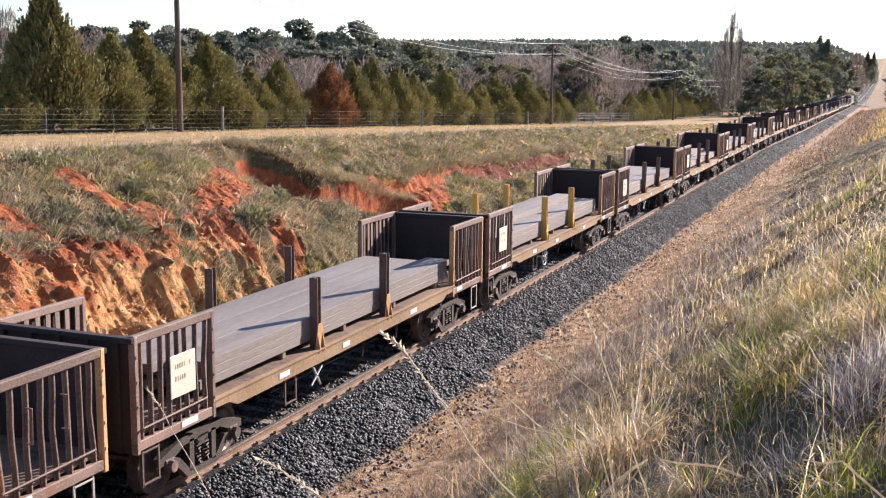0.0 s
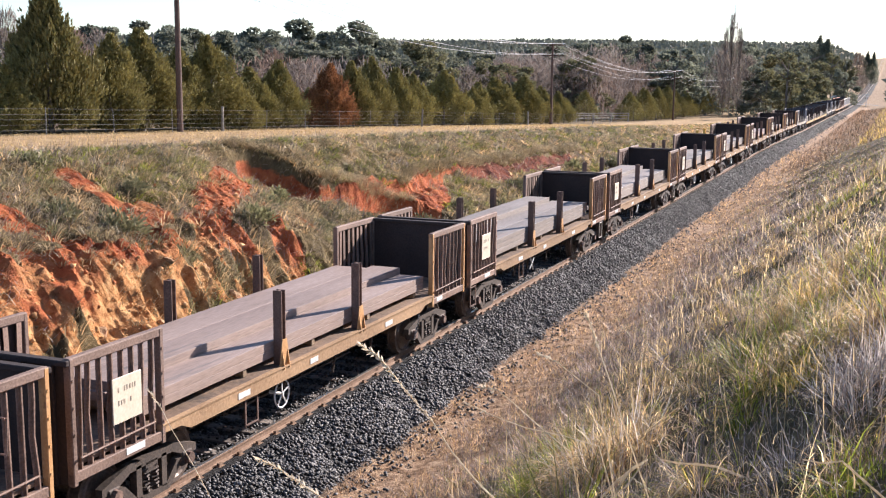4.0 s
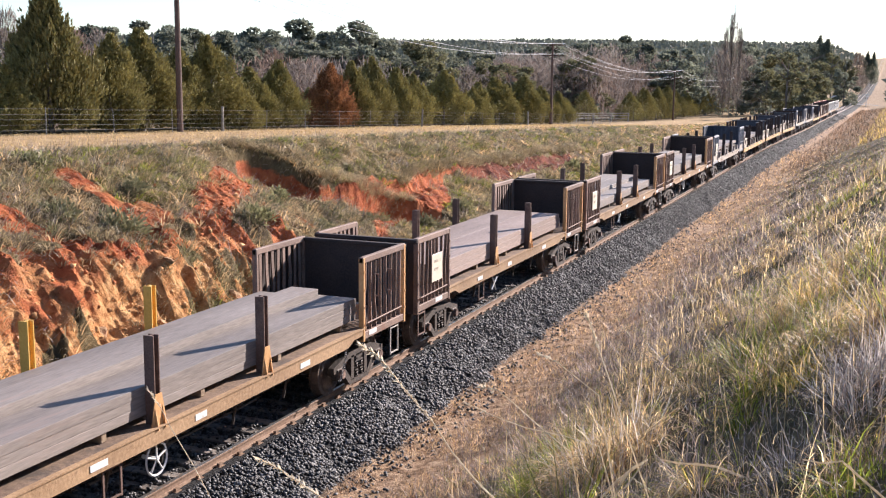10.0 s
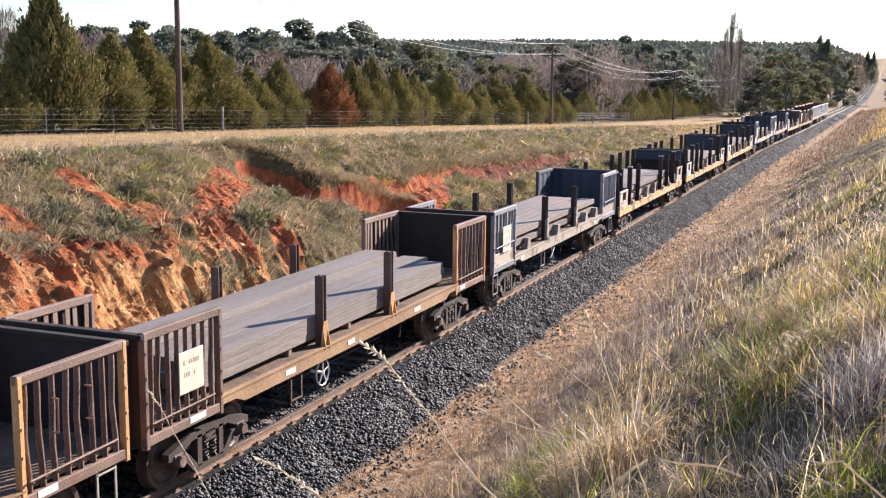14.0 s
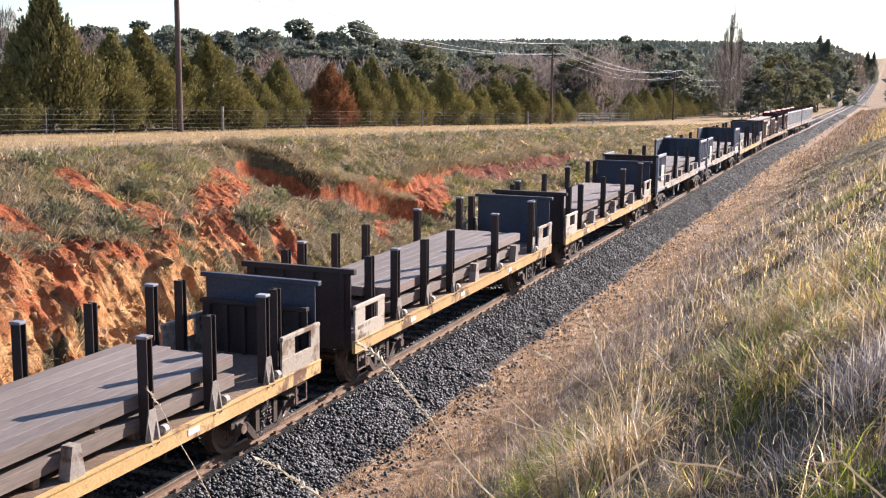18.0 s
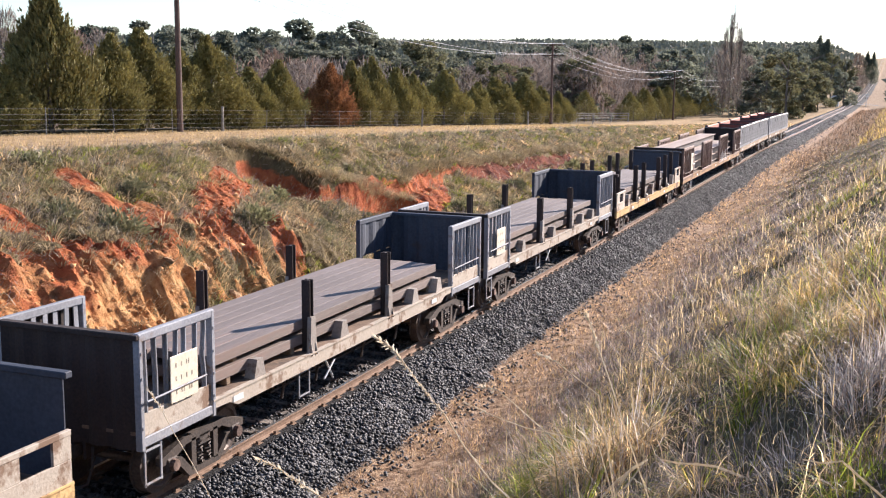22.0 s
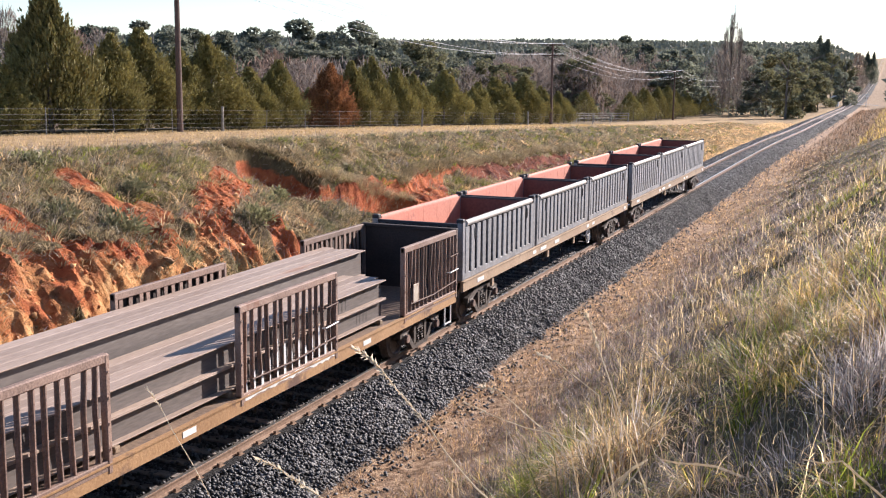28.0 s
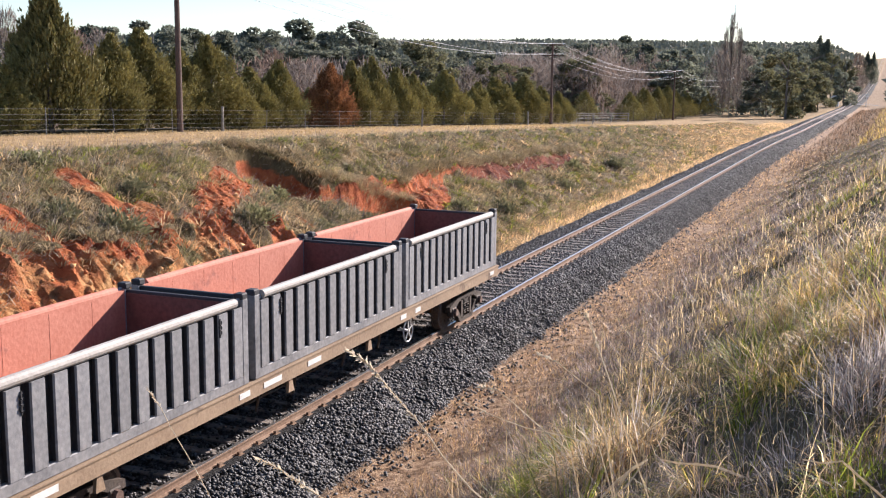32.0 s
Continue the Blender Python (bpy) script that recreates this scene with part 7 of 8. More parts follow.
def right_bank_grass():
    rng = np.random.default_rng(40)
    # (blade material, tall, wide, splay, bend) of each kind of growth
    kinds = (("green_grass", "tall green arching grass tussocks on the cutting bank", GRASS_GREEN, (0.40, 0.80), (0.008, 0.016), 0.30, (0.3, 2.2)),
             ("yellow_grass", "yellowing curled grass blades among the green tussocks", GRASS_YELLOW, (0.35, 0.75), (0.008, 0.015), 0.36, (0.8, 3.0)),
             ("dry_grass", "bleached dry straw tussocks on the cutting bank", GRASS_DRY, (0.30, 0.70), (0.006, 0.013), 0.50, (0.6, 3.4)),
             ("dead_stems", "tangled dead grey-brown stems on the cutting bank", GRASS_GREY, (0.32, 0.78), (0.0035, 0.007), 0.65, (-0.5, 1.5)),
             ("mauve_stems", "fine mauve-grey dead stems on the cutting bank", MAUVE, (0.28, 0.70), (0.0035, 0.007), 0.70, (-0.5, 1.5)))
    blend = np.array([(0.62, 0.22, 0.10, 0.03, 0.03), (0.05, 0.22, 0.57, 0.10, 0.06), (0.02, 0.03, 0.10, 0.38, 0.47), (0.09, 0.09, 0.42, 0.14, 0.26)])
    gather = [[] for _ in kinds]
    for near, far, left, tufts, per in ((4.4, 13, -4.6, 400, 190), (11, 26, -6.9, 850, 125), (24, 60, -7.2, 1900, 62), (55, 110, -7.4, 1500, 22)):
        x, y = bank_spots(rng, tufts, near, far, left)
        n = len(x)
        other = rough_noise(x * 0.8, y * 0.6, 207, 3)
        clump = rough_noise(x * 1.5, y * 1.2, 211, 2)
        g, gh = patch(x, y, GREEN_SPOTS)
        w, wh = patch(x, y, STRAW_SPOTS)
        d, dh = patch(x, y, GREY_SPOTS)
        plain = 0.42 + 0 * x
        score = np.stack([1.2 * g + 0.35 * (other - 0.5), 1.15 * w, 1.05 * d + 0.35 * ease(-4.2, -5.8, x), plain], 1) + rng.gumbel(0, 0.10, (n, 4))
        kind = np.argmax(score, 1)
        tall = np.choose(kind, (gh, wh, dh, 0.62 + 0 * x)) * (0.45 + 0.95 * ease(0.3, 0.7, clump)) * rng.uniform(0.65, 1.25, n)
        edge = ease(-6.9, -5.2, x + 1.1 * (other - 0.5) + 0.3 * ease(20, 50, y))
        tall = 1.08 * tall * (0.30 + 0.70 * edge) * (1 - 0.36 * ease(13, 24, y)) * (1 - 0.25 * ease(25, 60, y))
        hole = np.maximum.reduce([np.exp(-((x - cx) ** 2 + (y - cy) ** 2) / (r * r)) for cx, cy, r in HOLLOWS])
        held = np.maximum.reduce([g, w, d])
        ok = rng.random(n) < (0.15 + 0.85 * edge) * (0.15 + 0.85 * np.maximum(held * held, ease(0.46, 0.60, clump)))
        ok &= rng.random(n) > 0.9 * ease(0.4, 0.75, hole)
        x, y, kind, tall, other = x[ok], y[ok], kind[ok], tall[ok], other[ok]
        n = len(x)
        # each tuft leans its own way
        lean_to = rng.uniform(0, 6.28, n)
        lean_by = np.abs(rng.normal(0.15, 0.22, n))
        wide_tuft = rng.uniform(0.10, 0.24, n) * np.clip(y / 16, 0.9, 1.7)
        t = np.repeat(np.arange(n), per)
        a = rng.uniform(0, 6.28, len(t))
        r = wide_tuft[t] * np.sqrt(rng.random(len(t)))
        bx, by = x[t] + r * np.cos(a), y[t] + r * np.sin(a)
        which = (rng.random(len(t))[:, None] > np.cumsum(blend, 1)[kind[t]]).sum(1).clip(0, 4)
        for m in range(5):
            q = which == m
            k = int(q.sum())
            spread = 0.7 * np.abs(rng.normal(0, kinds[m][5], k)) + 0.62 * (r[q] / wide_tuft[t[q]]) ** 1.5
            hx = np.cos(a[q]) * spread + np.cos(lean_to[t[q]]) * lean_by[t[q]] + rng.normal(0, 0.07, k)
            hy = np.sin(a[q]) * spread + np.sin(lean_to[t[q]]) * lean_by[t[q]] + rng.normal(0, 0.07, k)
            height = rng.uniform(*kinds[m][3], k) * tall[t[q]] * (0.30 + 0.75 * rng.random(k))
            wide = rng.uniform(*kinds[m][4], k) * np.clip(by[q] / 17, 0.8, 2.8)
            gather[m].append(np.stack([bx[q], by[q], height, wide, np.hypot(hx, hy), rng.uniform(*kinds[m][6], k), np.arctan2(hy, hx)], 1))
    for m, (name, label, material, *_) in enumerate(kinds):
        v = np.concatenate(gather[m])
        me = blades(name, v[:, 0], v[:, 1], land(v[:, 0], v[:, 1])[0] - 0.03, v[:, 2], v[:, 3], v[:, 4], v[:, 5], v[:, 6], material, 4 if m in (1, 2) else 3)
        tagged(new(name, me), label, "grass", kind="stuff")
    # short growth that covers the soil between the tussocks
    for name, label, material, count in (("under_grass", "short dark green grass between the tussocks", GRASS_OLIVE, 12000), ("under_litter", "short matted dead growth between the tussocks", MAUVE, 17000), ("under_straw", "short broken straw between the tussocks", LITTER, 13000)):
        ux, uy = bank_spots(rng, count, 4.6, 75, -6.6)
        k = len(ux)
        me = blades(name, ux, uy, land(ux, uy)[0] - 0.01, rng.uniform(0.06, 0.24, k), rng.uniform(0.006, 0.013, k) * np.clip(uy / 15, 0.8, 3.2), np.abs(rng.normal(0.3, 0.5, k)), rng.uniform(0, 1.4, k), rng.uniform(0, 6.28, k), material, 2)
        tagged(new(name, me), label, "grass", kind="stuff")
    # broad curled dead leaves that catch the sun
    cx, cy = bank_spots(rng, 20000, 4.6, 48, -5.8)
    ok = rng.random(len(cx)) < (0.10 * ease(30, 18, cy) + 0.85 * ease(32, 18, cy) * patch(cx, cy, STRAW_SPOTS)[0] + 0.12 * patch(cx, cy, GREEN_SPOTS)[0]) * ease(-5.6, -4.4, cx)
    cx, cy = cx[ok], cy[ok]
    k = len(cx)
    me = blades("curled_straw", cx, cy, land(cx, cy)[0] + 0.30 * rng.random(k), rng.uniform(0.10, 0.36, k), rng.uniform(0.006, 0.012, k) * np.clip(cy / 14, 0.7, 2.0), np.abs(rng.normal(0, 0.35, k)), rng.uniform(1.2, 3.6, k), rng.uniform(0, 6.28, k), GOLD, 5)
    tagged(new("curled_straw", me), "broad curled sun-bleached grass leaves", "grass", kind="stuff")
    # single stems that stand or lie across the tufts in every direction
    for name, label, material, count, tall, wide in (("crossing_stems", "thin dead stems crossing over the tufts", GRASS_GREY, 9000, (0.35, 0.85), (0.0035, 0.006)),
                                                     ("loose_straw", "long bleached straw stems standing over the tufts", GOLD, 3000, (0.3, 0.75), (0.004, 0.007))):
        sx, sy = bank_spots(rng, count, 4.6, 45, -6.6)
        thick = 0.15 + 0.9 * patch(sx, sy, GREY_SPOTS)[0] + 0.5 * patch(sx, sy, STRAW_SPOTS)[0]
        ok = rng.random(len(sx)) < thick * ease(-6.8, -5.4, sx)
        sx, sy = sx[ok], sy[ok]
        k = len(sx)
        me = blades(name, sx, sy, land(sx, sy)[0], rng.uniform(*tall, k), rng.uniform(*wide, k) * np.clip(sy / 10, 0.9, 3.0), np.abs(rng.normal(0.5, 0.5, k)), rng.normal(0.1, 0.4, k), rng.uniform(0, 6.28, k), material, 3)
        tagged(new(name, me), label, "grass", kind="stuff")
    # fallen litter and short turf along the foot of the bank
    for name, label, material, count, tall, lean in (("fallen_litter", "flattened tan grass litter beside the ballast", GRASS_DRY, 70000, (0.05, 0.20), 1.1),
                                                     ("russet_litter", "reddish-brown dead leaf litter beside the ballast", LITTER, 52000, (0.04, 0.15), 1.1),
                                                     ("matted_turf", "short matted brown turf beside the ballast", MAUVE, 16000, (0.06, 0.24), 0.8)):
        lx = rng.uniform(-8.3, -3.2, count)
        ly = 11 * (110 / 11) ** rng.random(count)
        ok = (rng.random(count) < ease(-8.5, -8.1, lx) * ease(-3.0, -4.8, lx)) & (rough_noise(lx * 1.3, ly * 0.8, 217, 3) > rng.uniform(0.25, 0.6, count))
        lx, ly = lx[ok], ly[ok]
        z, _, stone, _ = land(lx, ly)
        ok = (stone < 0.5) | (rng.random(len(lx)) < 0.05)
        lx, ly, z = lx[ok], ly[ok], z[ok]
        k = len(lx)
        me = blades(name, lx, ly, z, rng.uniform(*tall, k), rng.uniform(0.007, 0.016, k) * np.clip(ly / 22, 1, 4), rng.normal(lean, 0.3, k), rng.uniform(-0.5, 0.4, k), rng.uniform(0, 6.28, k), material, 2)
        tagged(new(name, me), label, "grass", kind="stuff")
    # growth on the rim round and behind the viewer
    rx, ry = rng.uniform(-6.5, 7.0, 2600), rng.uniform(-14.0, 4.2, 2600)
    ok = (np.hypot(rx, ry) > 1.6) & ((ry < 0.5) | (rx > 1.0) | (rx < -3.0))
    rx, ry = np.repeat(rx[ok], 10) + rng.normal(0, 0.09, 10 * ok.sum()), np.repeat(ry[ok], 10) + rng.normal(0, 0.09, 10 * ok.sum())
    k = len(rx)
    me = blades("rim_grass", rx, ry, land(rx, ry)[0] - 0.02, rng.uniform(0.12, 0.45, k), rng.uniform(0.007, 0.014, k), np.abs(rng.normal(0, 0.5, k)), rng.uniform(0, 1.8, k), rng.uniform(0, 6.28, k), GRASS_DRY, 2)
    tagged(new("rim_grass", me), "dry rough grass on the rim of the cutting", "grass", kind="stuff")
    # coarser growth farther along the bank
    for name, label, material, count, x0, x1 in (("far_grass", "sunlit yellow-green grass farther along the bank", GRASS_YELLOW, 9000, -2.0, 8.0), ("far_dry_grass", "brown dry growth farther along the bank", LITTER, 20000, -7.0, 4.0)):
        y = 80 + 215 * rng.random(count) ** 1.3
        x = rng.uniform(x0, x1, count)
        me = blades(name, x, y, land(x, y)[0] - 0.05, rng.uniform(0.2, 0.6, count), rng.uniform(0.03, 0.06, count) * np.clip(y / 100, 1, 2.5), np.abs(rng.normal(0, 0.6, count)), rng.uniform(0.1, 0.9, count), rng.uniform(0, 6.28, count), material, 2)
        tagged(new(name, me), label, "grass", kind="stuff")


# single pale tussocks that stand out of the growth: x, y, reach, height, and which of the kinds below
PALE_TUSSOCKS = ((-2.40, 10.55, 0.30, 0.74, 0), (-2.70, 11.15, 0.30, 0.64, 0), (-2.08, 10.35, 0.28, 0.74, 0), (-2.30, 11.10, 0.28, 0.56, 0), (-3.00, 12.30, 0.30, 0.48, 0), (-2.85, 10.95, 0.26, 0.62, 0), (-2.30, 9.95, 0.24, 0.62, 0),
                 (-0.47, 9.25, 0.20, 0.40, 1), (-0.73, 9.80, 0.20, 0.40, 1), (-0.46, 10.40, 0.24, 0.42, 0), (-0.86, 12.60, 0.28, 0.45, 0),
                 (-0.07, 7.50, 0.20, 0.50, 2), (0.06, 7.70, 0.20, 0.52, 2), (-0.24, 8.50, 0.20, 0.46, 2), (0.05, 7.10, 0.18, 0.42, 2), (-0.05, 8.20, 0.20, 0.48, 2), (-0.40, 6.85, 0.16, 0.30, 2))


def pale_tussocks():
    rng = np.random.default_rng(77)
    looks = (("straw_tussock", "dense golden dead grass tussock with curled leaves", ((GOLD, "curled_foliage", 130, (0.013, 0.022), (0.8, 3.4)), (GRASS_DRY, "straw", 60, (0.009, 0.016), (0.0, 2.2)), (SILVER, "bleached_growth", 45, (0.007, 0.011), (-0.6, 0.9)))),
             ("yellow_tussock", "yellowing grass tussock among green blades", ((GRASS_YELLOW, "curled_foliage", 150, (0.010, 0.017), (0.6, 3.0)), (GOLD, "straw", 40, (0.008, 0.013), (0.3, 2.2)))),
             ("silver_tussock", "silvery tangle of thin bleached grass stems", ((SILVER, "bleached_growth", 70, (0.005, 0.009), (-0.9, 1.6)), (MAUVE, "grey_growth", 70, (0.005, 0.009), (-0.6, 1.2)))))
    for cx, cy, reach, tall, look_of in PALE_TUSSOCKS:
        name, label, layers = looks[look_of]
        top = tagged(new(name), label, "grass", "pale tussocks on the bank")
        base = float(land(np.array([cx]), np.array([cy]))[0][0])
        top.matrix_world = pose(cx, cy, base)
        lean_x, lean_y = rng.normal(0, 0.18, 2)
        for material, piece, k, wide, bend in layers:
            a, r = rng.uniform(0, 6.28, k), reach * np.sqrt(rng.random(k))
            x, y = cx + r * np.cos(a), cy + r * np.sin(a)
            out = 0.55 * (r / reach) ** 1.3 + np.abs(rng.normal(0, 0.22, k))
            hx, hy = np.cos(a) * out + lean_x + rng.normal(0, 0.42, k), np.sin(a) * out + lean_y + rng.normal(0, 0.42, k)
            me = blades(piece, x - cx, y - cy, land(x, y)[0] - base - 0.02 + 0.35 * tall * rng.random(k) ** 2, tall * rng.uniform(0.35, 1.15, k), rng.uniform(*wide, k), np.hypot(hx, hy), rng.uniform(*bend, k), np.arctan2(hy, hx), material, 4)
            ob = tagged(new(piece, me), kind="stuff")
            ob.parent = top


right_bank_grass()
pale_tussocks()


def left_bank_grass():
    rng = np.random.default_rng(50)
    # shaggy domed tussocks hanging down the slope
    for name, label, material, tufts, per, tall, share in (("bank_tussock", "grey-green tussock grass hanging down the red bank", GRASS_BANK, 5200, 26, (0.20, 0.48), 1.0),
                                                           ("olive_tussock", "dark olive tussock grass on the red bank", GRASS_OLIVE, 3600, 28, (0.20, 0.46), 1.0),
                                                           ("bank_straw", "pale dry straw tussocks on the red bank", GRASS_DRY, 5600, 18, (0.25, 0.60), 0.30),
                                                           ("bank_green", "fresh green grass tufts on the bank", GRASS_GREEN, 3000, 22, (0.18, 0.40), 1.0)):
        y = 13 * (165 / 13) ** rng.random(tufts)
        s = rng.uniform(0.02, 1.12, tufts)
        x = -14.0 - 7.0 * s
        earth = land(x, y)[1]
        ok = (rng.random(tufts) > np.clip(earth, 0, 1) * 1.3) | (rng.random(tufts) < 0.05 + 0.12 * ease(0.6, 0.4, s) * ease(28, 24, y))
        if material is GRASS_DRY:
            ok &= rng.random(tufts) < share + (0.55 - share) * ease(92, 130, y)
        else:
            ok &= rng.random(tufts) > 0.5 * ease(90, 125, y)
        if material is GRASS_GREEN:
            ok &= (rough_noise(x * 0.3, y * 0.2, 231, 3) > 0.47) | ((y > 36) & (y < 75) & (s < 0.5)) | ((y > 36) & (y < 100) & (s > 0.3))
        if material is GRASS_OLIVE:
            ok &= rough_noise(x * 0.45, y * 0.3, 233, 3) > 0.44
        x, y, s = x[ok], y[ok], s[ok]
        n = len(x)
        size = rng.uniform(0.55, 1.3, n) * (1 - 0.30 * ease(0.85, 1.0, s)) * (0.70 + 0.6 * rough_noise(x * 0.7, y * 0.7, 235, 2))
        size = np.repeat(size, per)
        k = n * per
        a = rng.uniform(0, 6.28, k)
        r = 0.20 * np.sqrt(rng.random(k))
        bx, by = np.repeat(x, per) + r * size * np.cos(a), np.repeat(y, per) + r * size * np.sin(a)
        dx, dy = np.cos(a) * r / 0.20 + 0.55 + rng.normal(0, 0.3, k), np.sin(a) * r / 0.20 + rng.normal(0, 0.3, k)
        me = blades(name, bx, by, land(bx, by)[0] - 0.03, rng.uniform(*tall, k) * size, rng.uniform(0.012, 0.028, k) * np.clip(by / 32, 1, 2.8), 0.15 + 0.55 * r / 0.20 + np.abs(rng.normal(0, 0.15, k)), rng.uniform(0.5, 1.7, k), np.arctan2(dy, dx), material, 3)
        tagged(new(name, me), label, "grass", kind="stuff")
    # pale dead twigs and stems strewn down the slope
    for name, label, material, count in (("bank_twigs", "bleached dead twigs strewn down the bank", STRAW, 5200), ("grey_stems", "grey dead stems matted over the bank", MAUVE, 30000)):
        y = 13 * (90 / 13) ** rng.random(count)
        s = rng.uniform(0.1, 1.03, count)
        x = -14.0 - 7.0 * s
        ok = (rough_noise(x * 0.6, y * 0.5, 237, 3) > rng.uniform(0.36, 0.62, count)) & (rng.random(count) > 0.6 * land(x, y)[1])
        x, y = x[ok], y[ok]
        k = len(x)
        me = blades(name, x, y, land(x, y)[0] + 0.16 * rng.random(k), rng.uniform(0.15, 0.55, k), rng.uniform(0.008, 0.016, k) * np.clip(y / 32, 1, 2.2), rng.uniform(0.5, 1.7, k), rng.uniform(-0.3, 0.5, k), rng.uniform(-1.9, 1.9, k), material, 2)
        tagged(new(name, me), label, "grass", kind="stuff")
    # short straw over the flat ledge
    k = 34000
    y = 12 + 120 * rng.random(k) ** 1.3
    x = rng.uniform(-37.5, -21.3, k)
    me = blades("ledge_straw", x, y, land(x, y)[0] - 0.02, rng.uniform(0.04, 0.16, k), rng.uniform(0.012, 0.03, k) * np.clip(y / 40, 1, 2.5), np.abs(rng.normal(0, 0.7, k)), rng.uniform(0, 0.9, k), rng.uniform(0, 6.28, k), LEDGE, 2)
    tagged(new("ledge_straw", me), "short sunlit straw on the flat strip below the fence", "grass", kind="stuff")
    # dry growth along the foot of the slope farther on
    k = 26000
    y = 34 + 150 * rng.random(k) ** 1.3
    x = -13.2 - (1.2 + 3.3 * ease(60, 110, y)) * rng.random(k) ** 1.5
    ok = land(x, y)[1] < 0.35
    x, y = x[ok], y[ok]
    k = len(x)
    me = blades("foot_straw", x, y, land(x, y)[0] - 0.02, rng.uniform(0.1, 0.4, k), rng.uniform(0.014, 0.03, k) * np.clip(y / 45, 1, 3), np.abs(rng.normal(0, 0.5, k)), rng.uniform(0, 1.0, k), rng.uniform(0, 6.28, k), GRASS_DRY, 2)
    tagged(new("foot_straw", me), "dry straw along the foot of the far bank", "grass", kind="stuff")
    # grass hanging over the lip of the slip scars
    k = 16000
    y = rng.uniform(32.5, 70, k)
    lip = np.where(y < 41, np.interp(y, (32, 33.7, 34.8, 35.4, 37.2, 39.6, 41.2), (0.99, 0.94, 0.85, 0.70, 0.62, 0.55, 0.47)), scarp_s(y))
    x = -14.0 - 7.0 * (lip + rng.uniform(0.01, 0.07, k))
    me = blades("lip_grass", x, y, land(x, y)[0] - 0.01, rng.uniform(0.2, 0.55, k), rng.uniform(0.012, 0.026, k) * np.clip(y / 40, 1, 2), rng.uniform(0.3, 0.9, k), rng.uniform(0.6, 1.7, k), rng.normal(0, 0.6, k), GRASS_BANK, 3)
    tagged(new("lip_grass", me), "tussock grass hanging over the lip of the red scar", "grass", kind="stuff")


left_bank_grass()


def bank_shrubs():
    rng = np.random.default_rng(60)
    r2 = random.Random(61)
    made = []
    for i in range(3):
        n = 900
        v = rng.normal(size=(n, 3))
        v /= np.linalg.norm(v, axis=1, keepdims=True)
        v[:, 2] = np.abs(v[:, 2])
        c = v * rng.uniform(0.25, 1.0, (n, 1)) * np.array([1, 1, 0.9]) * (1 + 0.2 * np.sin(5 * v[:, :1] + i))
        d = v + rng.normal(scale=0.5, size=(n, 3)) + np.array([0, 0, 0.5])
        d /= np.linalg.norm(d, axis=1, keepdims=True)
        made.append(leaf_mesh("shrub", c, d, rng.uniform(0.14, 0.32, n), (OLIVE, GRASS_OLIVE, OLIVE)[i], rng, 0.35))
    for y, s, size in ((36.7, 0.62, 0.42), (38.9, 0.58, 0.45), (33.2, 0.70, 0.4), (31.6, 0.62, 0.45), (29.6, 0.52, 0.4), (33.5, 0.47, 0.45), (35.6, 0.44, 0.5), (39.2, 0.33, 0.55), (28.4, 0.42, 0.5), (26.6, 0.30, 0.6), (24.2, 0.62, 0.5), (21.6, 0.40, 0.7), (20.6, 0.55, 0.6), (22.8, 0.9, 0.5), (30.2, 0.55, 0.55), (31.0, 0.35, 0.5), (43.5, 0.35, 0.6), (47, 0.25, 0.7), (18.6, 0.75, 0.7), (52, 0.4, 0.6), (58, 0.3, 0.7), (64, 0.45, 0.7), (70, 0.3, 0.8)):
        x = -14.0 - 7.0 * s
        ob = new("shrub", r2.choice(made))
        ob.matrix_basis = pose(x, y, land_z(x, y) - 0.06, 0, 12, r2.uniform(0, 360)) @ Matrix.Diagonal((size, size, size * r2.uniform(0.7, 1.0), 1))
        tagged(ob, "low grey-green shrub clinging to the red bank", "shrub", "bank shrubs")


bank_shrubs()


def loose_rocks():
    rng = random.Random(71)
    protos = []
    for i in range(4):
        bm = bmesh.new()
        bmesh.ops.create_icosphere(bm, subdivisions=2, radius=1.0)
        for v in bm.verts:
            v.co *= 0.75 + 0.45 * noise.noise(v.co * 1.3 + Vector((i * 7.1, 0, 0)))
            v.co.z *= 0.75
        protos.append(mesh_of("rock", bm, ROCK))
    for y, s, size in ((21.2, 0.17, 0.22), (22.9, 0.20, 0.30), (23.4, 0.12, 0.34), (22.3, 0.10, 0.26), (20.4, 0.12, 0.3), (19.6, 0.16, 0.22), (18.4, 0.13, 0.28), (24.1, 0.15, 0.24), (21.8, 0.07, 0.3), (17.4, 0.2, 0.22)):
        x = -14.0 - 7.0 * s
        ob = new("rock", rng.choice(protos))
        ob.matrix_basis = pose(x, y, land_z(x, y) - size * 0.25, rng.uniform(-20, 20), 30 + rng.uniform(-15, 15), rng.uniform(0, 360)) @ Matrix.Diagonal((size * rng.uniform(0.7, 1.1), size * rng.uniform(0.6, 1.0), size * rng.uniform(0.5, 0.8), 1))
        tagged(ob, "buff weathered rock jutting from the cutting face", "rock", "bank rocks")


loose_rocks()


STALKS = []


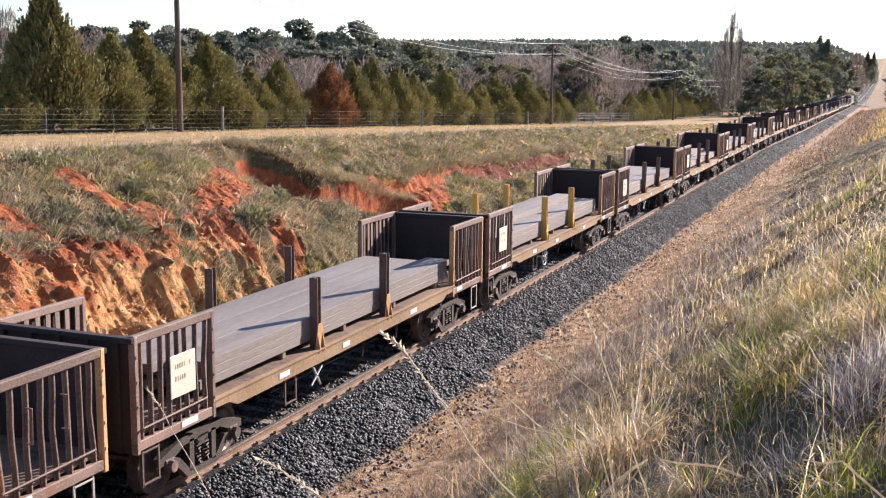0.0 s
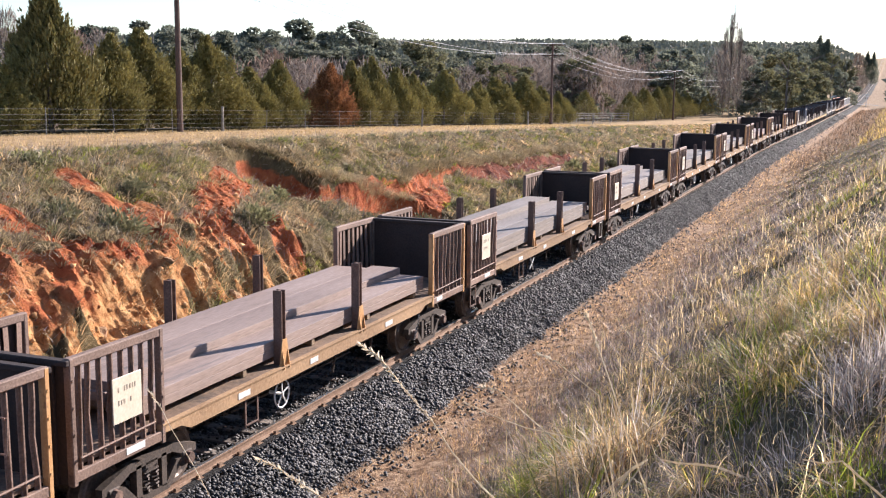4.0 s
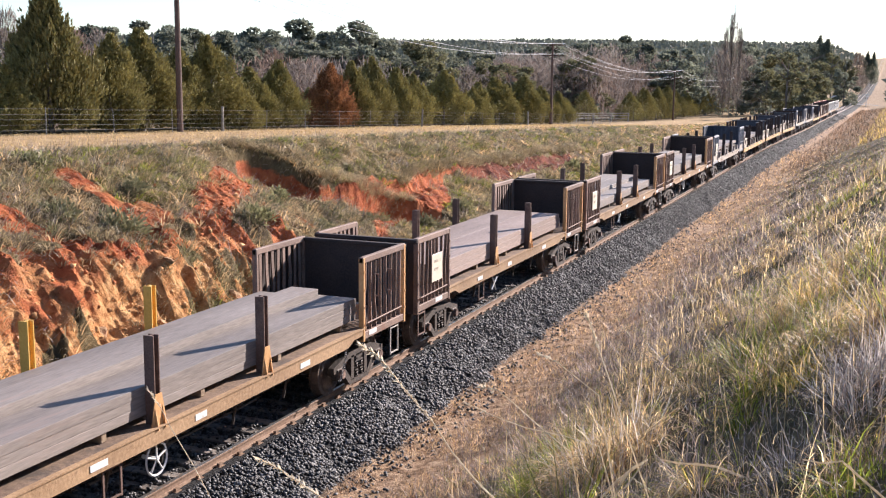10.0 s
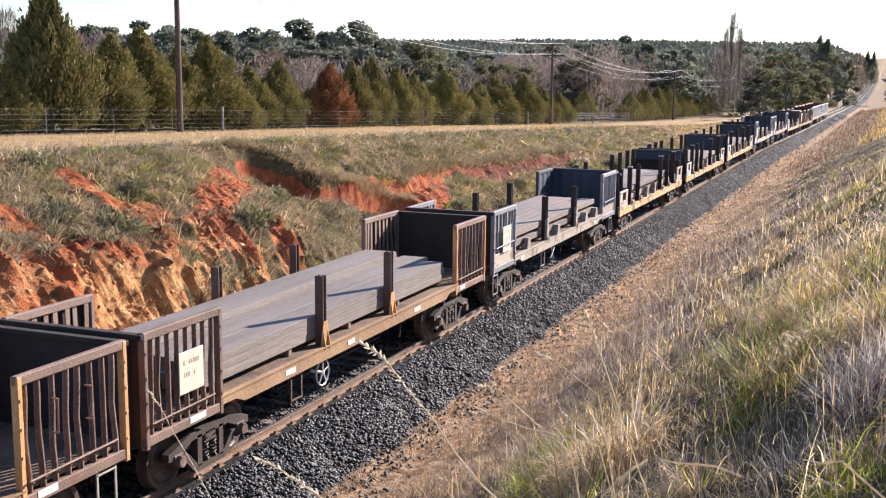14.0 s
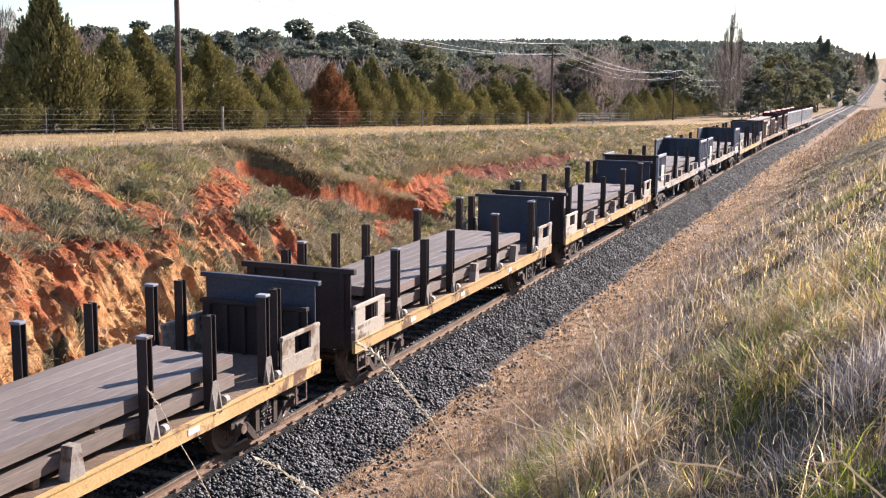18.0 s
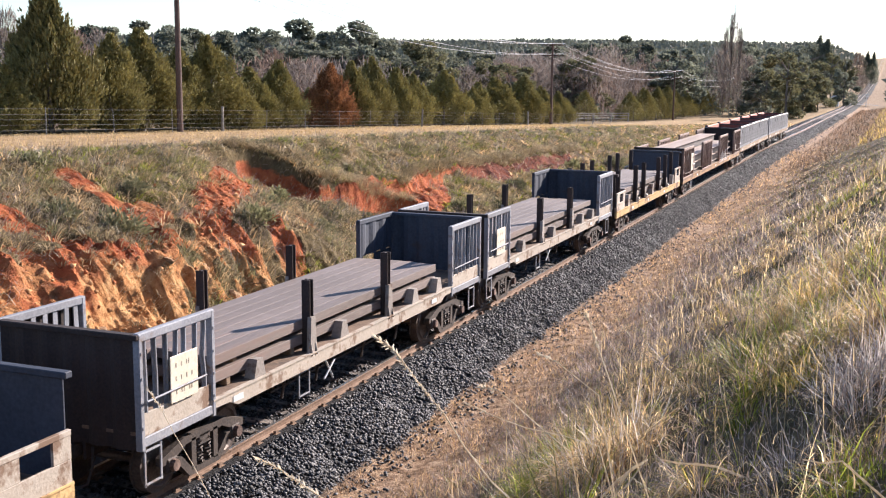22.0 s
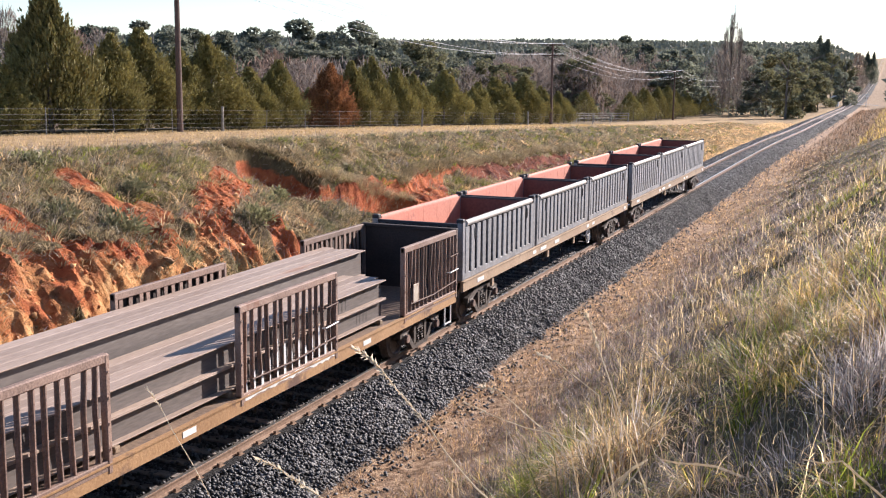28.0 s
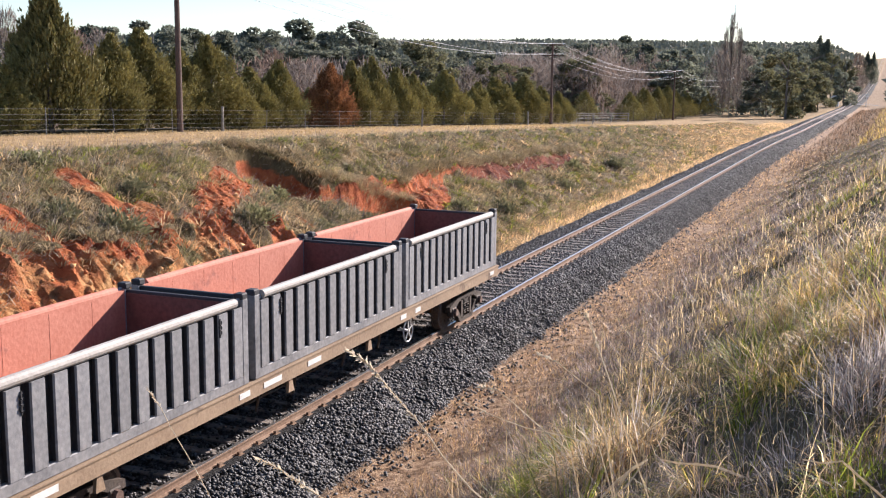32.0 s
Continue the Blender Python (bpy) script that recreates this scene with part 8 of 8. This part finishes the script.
def seed_stalk(points, r, head, label, seed):
    """A bleached stalk with a drooping seed head; points run from the root to the tip."""
    rng = random.Random(seed)
    first = Vector(points[0])
    root = first + Vector((0.25, -0.06, 0))
    root.z = land_z(root.x, root.y) - 0.03
    points = [root, *points]
    st = thing("grass_stalk", label, "grass stalk", "seed stalks", pose(*root))
    pts = [Vector(p) - root for p in points]
    bm = bmesh.new()
    cable(bm, pts, [r * (1 - 0.5 * i / len(pts)) for i in range(len(pts))], 5)
    part("stem", bm, STRAW, st)
    if head:
        bm = bmesh.new()
        a, b = pts[-1 - head], pts[-1]
        for k in range(34 * head):
            f = rng.random()
            i = len(pts) - 1 - head + int(f * head)
            c = pts[i].lerp(pts[i + 1], (f * head) % 1)
            d = ((pts[i + 1] - pts[i]).normalized() + Vector((rng.gauss(0, 0.35), rng.gauss(0, 0.35), rng.gauss(0, 0.35)))).normalized()
            long = rng.uniform(0.014, 0.032)
            across = d.cross(Vector((rng.gauss(0, 1), rng.gauss(0, 1), rng.gauss(0, 1)))).normalized() * r * 1.0
            corners = [bm.verts.new(q) for q in (c, c + d * long * 0.4 + across, c + d * long, c + d * long * 0.4 - across)]
            bm.faces.new(corners)
        part("seed_head", bm, STRAW, st, "pale feathery seed head")
    STALKS.append(st)
    return st


STALK_LINES = (
    ([(-0.91, 3.291, 4.784), (-1.101, 3.398, 4.895), (-1.211, 3.42, 4.96), (-1.325, 3.446, 5.056), (-1.419, 3.48, 5.151), (-1.505, 3.51, 5.208), (-1.603, 3.54, 5.292), (-1.653, 3.529, 5.346), (-1.702, 3.515, 5.377)], 0.0035, 4),
    ([(-1.129, 5.728, 4.252), (-1.232, 5.733, 4.52), (-1.319, 5.786, 4.715), (-1.392, 5.836, 4.854), (-1.437, 5.839, 4.975), (-1.471, 5.838, 5.048)], 0.0045, 2),
    ([(-2.426, 3.729, 4.484), (-2.549, 3.804, 4.572), (-2.685, 3.877, 4.677), (-2.802, 3.906, 4.799), (-2.884, 3.942, 4.88), (-2.942, 3.932, 4.958)], 0.0025, 1),
    ([(-1.407, 2.902, 4.933), (-1.477, 2.891, 5.026), (-1.545, 2.892, 5.063), (-1.626, 2.898, 5.096), (-1.686, 2.881, 5.137), (-1.77, 2.904, 5.147)], 0.003, 3),
    ([(-1.446, 6.139, 4.204), (-1.633, 6.074, 4.261), (-1.849, 5.996, 4.307), (-2.069, 6.025, 4.346), (-2.229, 5.974, 4.42)], 0.004, 1),
    ([(-1.375, 5.232, 4.472), (-1.514, 5.196, 4.583), (-1.683, 5.254, 4.678), (-1.769, 5.233, 4.748), (-1.85, 5.203, 4.761)], 0.004, 1),
    ([(-1.049, 4.708, 4.471), (-0.983, 4.743, 4.526), (-0.929, 4.835, 4.615)], 0.005, 0),
    ([(-1.606, 6.900, 3.576), (-1.512, 6.967, 3.692), (-1.427, 7.014, 3.766), (-1.334, 7.057, 3.838)], 0.014, 0),
    ([(-1.491, 6.790, 3.635), (-1.454, 6.840, 3.745), (-1.394, 6.885, 3.830), (-1.328, 6.912, 3.868)], 0.012, 0),
    ([(-0.908, 7.156, 3.817), (-1.020, 7.142, 3.820), (-1.145, 7.123, 3.817), (-1.262, 7.108, 3.832)], 0.010, 0),
    ([(-0.954, 5.729, 4.107), (-0.919, 5.753, 4.154), (-0.885, 5.774, 4.197)], 0.008, 0),
    ([(-0.098, 5.110, 4.646), (-0.181, 5.102, 4.627), (-0.266, 5.100, 4.634)], 0.006, 0),
    ([(-1.308, 5.515, 4.696), (-1.423, 5.485, 4.787), (-1.524, 5.459, 4.867), (-1.608, 5.432, 4.901)], 0.004, 1))
for i, (line, r, head) in enumerate(STALK_LINES):
    seed_stalk(line, r, head, "bleached dry grass stalk with a drooping seed head" if head else "bleached bent dry grass stalk", i)



# ---- what moves ----
SPEEDS = ((0, 11.8), (2, 11.5), (3.5, 11.05), (6, 10.6), (8, 10.35), (11, 9.87), (14, 9.75), (19, 9.42), (22, 9.27), (25, 9.04), (28, 8.9), (30, 8.83), (32, 8.82))


def rolled(t):
    """Metres that the train has gone by t seconds; it slows down gently."""
    total = 0.0
    for (t0, v0), (t1, v1) in zip(SPEEDS, SPEEDS[1:]):
        if t <= t0:
            break
        e = min(t, t1)
        v = v0 + (v1 - v0) * (e - t0) / (t1 - t0)
        total += (v0 + v) / 2 * (e - t0)
    return total


def motions():
    for ob, u in MOVERS:
        rows = []
        for t in range(33):
            y = u - rolled(t)
            tilt = math.degrees(math.atan((float(track_z(y + 5)) - float(track_z(y - 5))) / 10))
            rows.append((t, pose(MID, y, 0.5 * float(track_z(y + 5) + track_z(y - 5)), tilt, 0, 0)))
        walk(ob, rows)
        wheels = [c for c in ob.children if c.name.startswith("wheelset")]
        if not wheels:
            continue
        # the wheels turn while the wagon is on the nearer stretch of line
        near = [k / 30 for k in range(0, 961, 1) if -6 < u - rolled(k / 30) < 48]
        if not near:
            continue
        for c in wheels:
            base = c.location.copy()
            marks = [0.0] if near[0] > 0 else []
            marks += near + ([32.0] if near[-1] < 32 else [])
            start = rolled(near[0])
            last = rolled(near[-1])
            walk(c, [(t, pose(base.x, base.y, base.z, math.degrees((min(max(rolled(t), start), last) - start) / WHEEL_R), 0, 0)) for t in marks])
    # one tall stalk swings in the wind
    st = STALKS[0]
    home = st.matrix_basis.copy()
    walk(st, [(t, home @ Matrix.Rotation(radians(a), 4, Vector((0.36, -0.92, 0.16)))) for t, a in ((0, -2.8), (1.5, -1), (3, 0), (6, 0), (10, 0), (12, 1), (14, -0.3), (17, 0), (21, 0), (22, -1.9), (23, -2), (24, -1.6), (25, -4.5), (26.5, -1), (28, 0.8), (30, 1.9), (32, 1.5))])


motions()
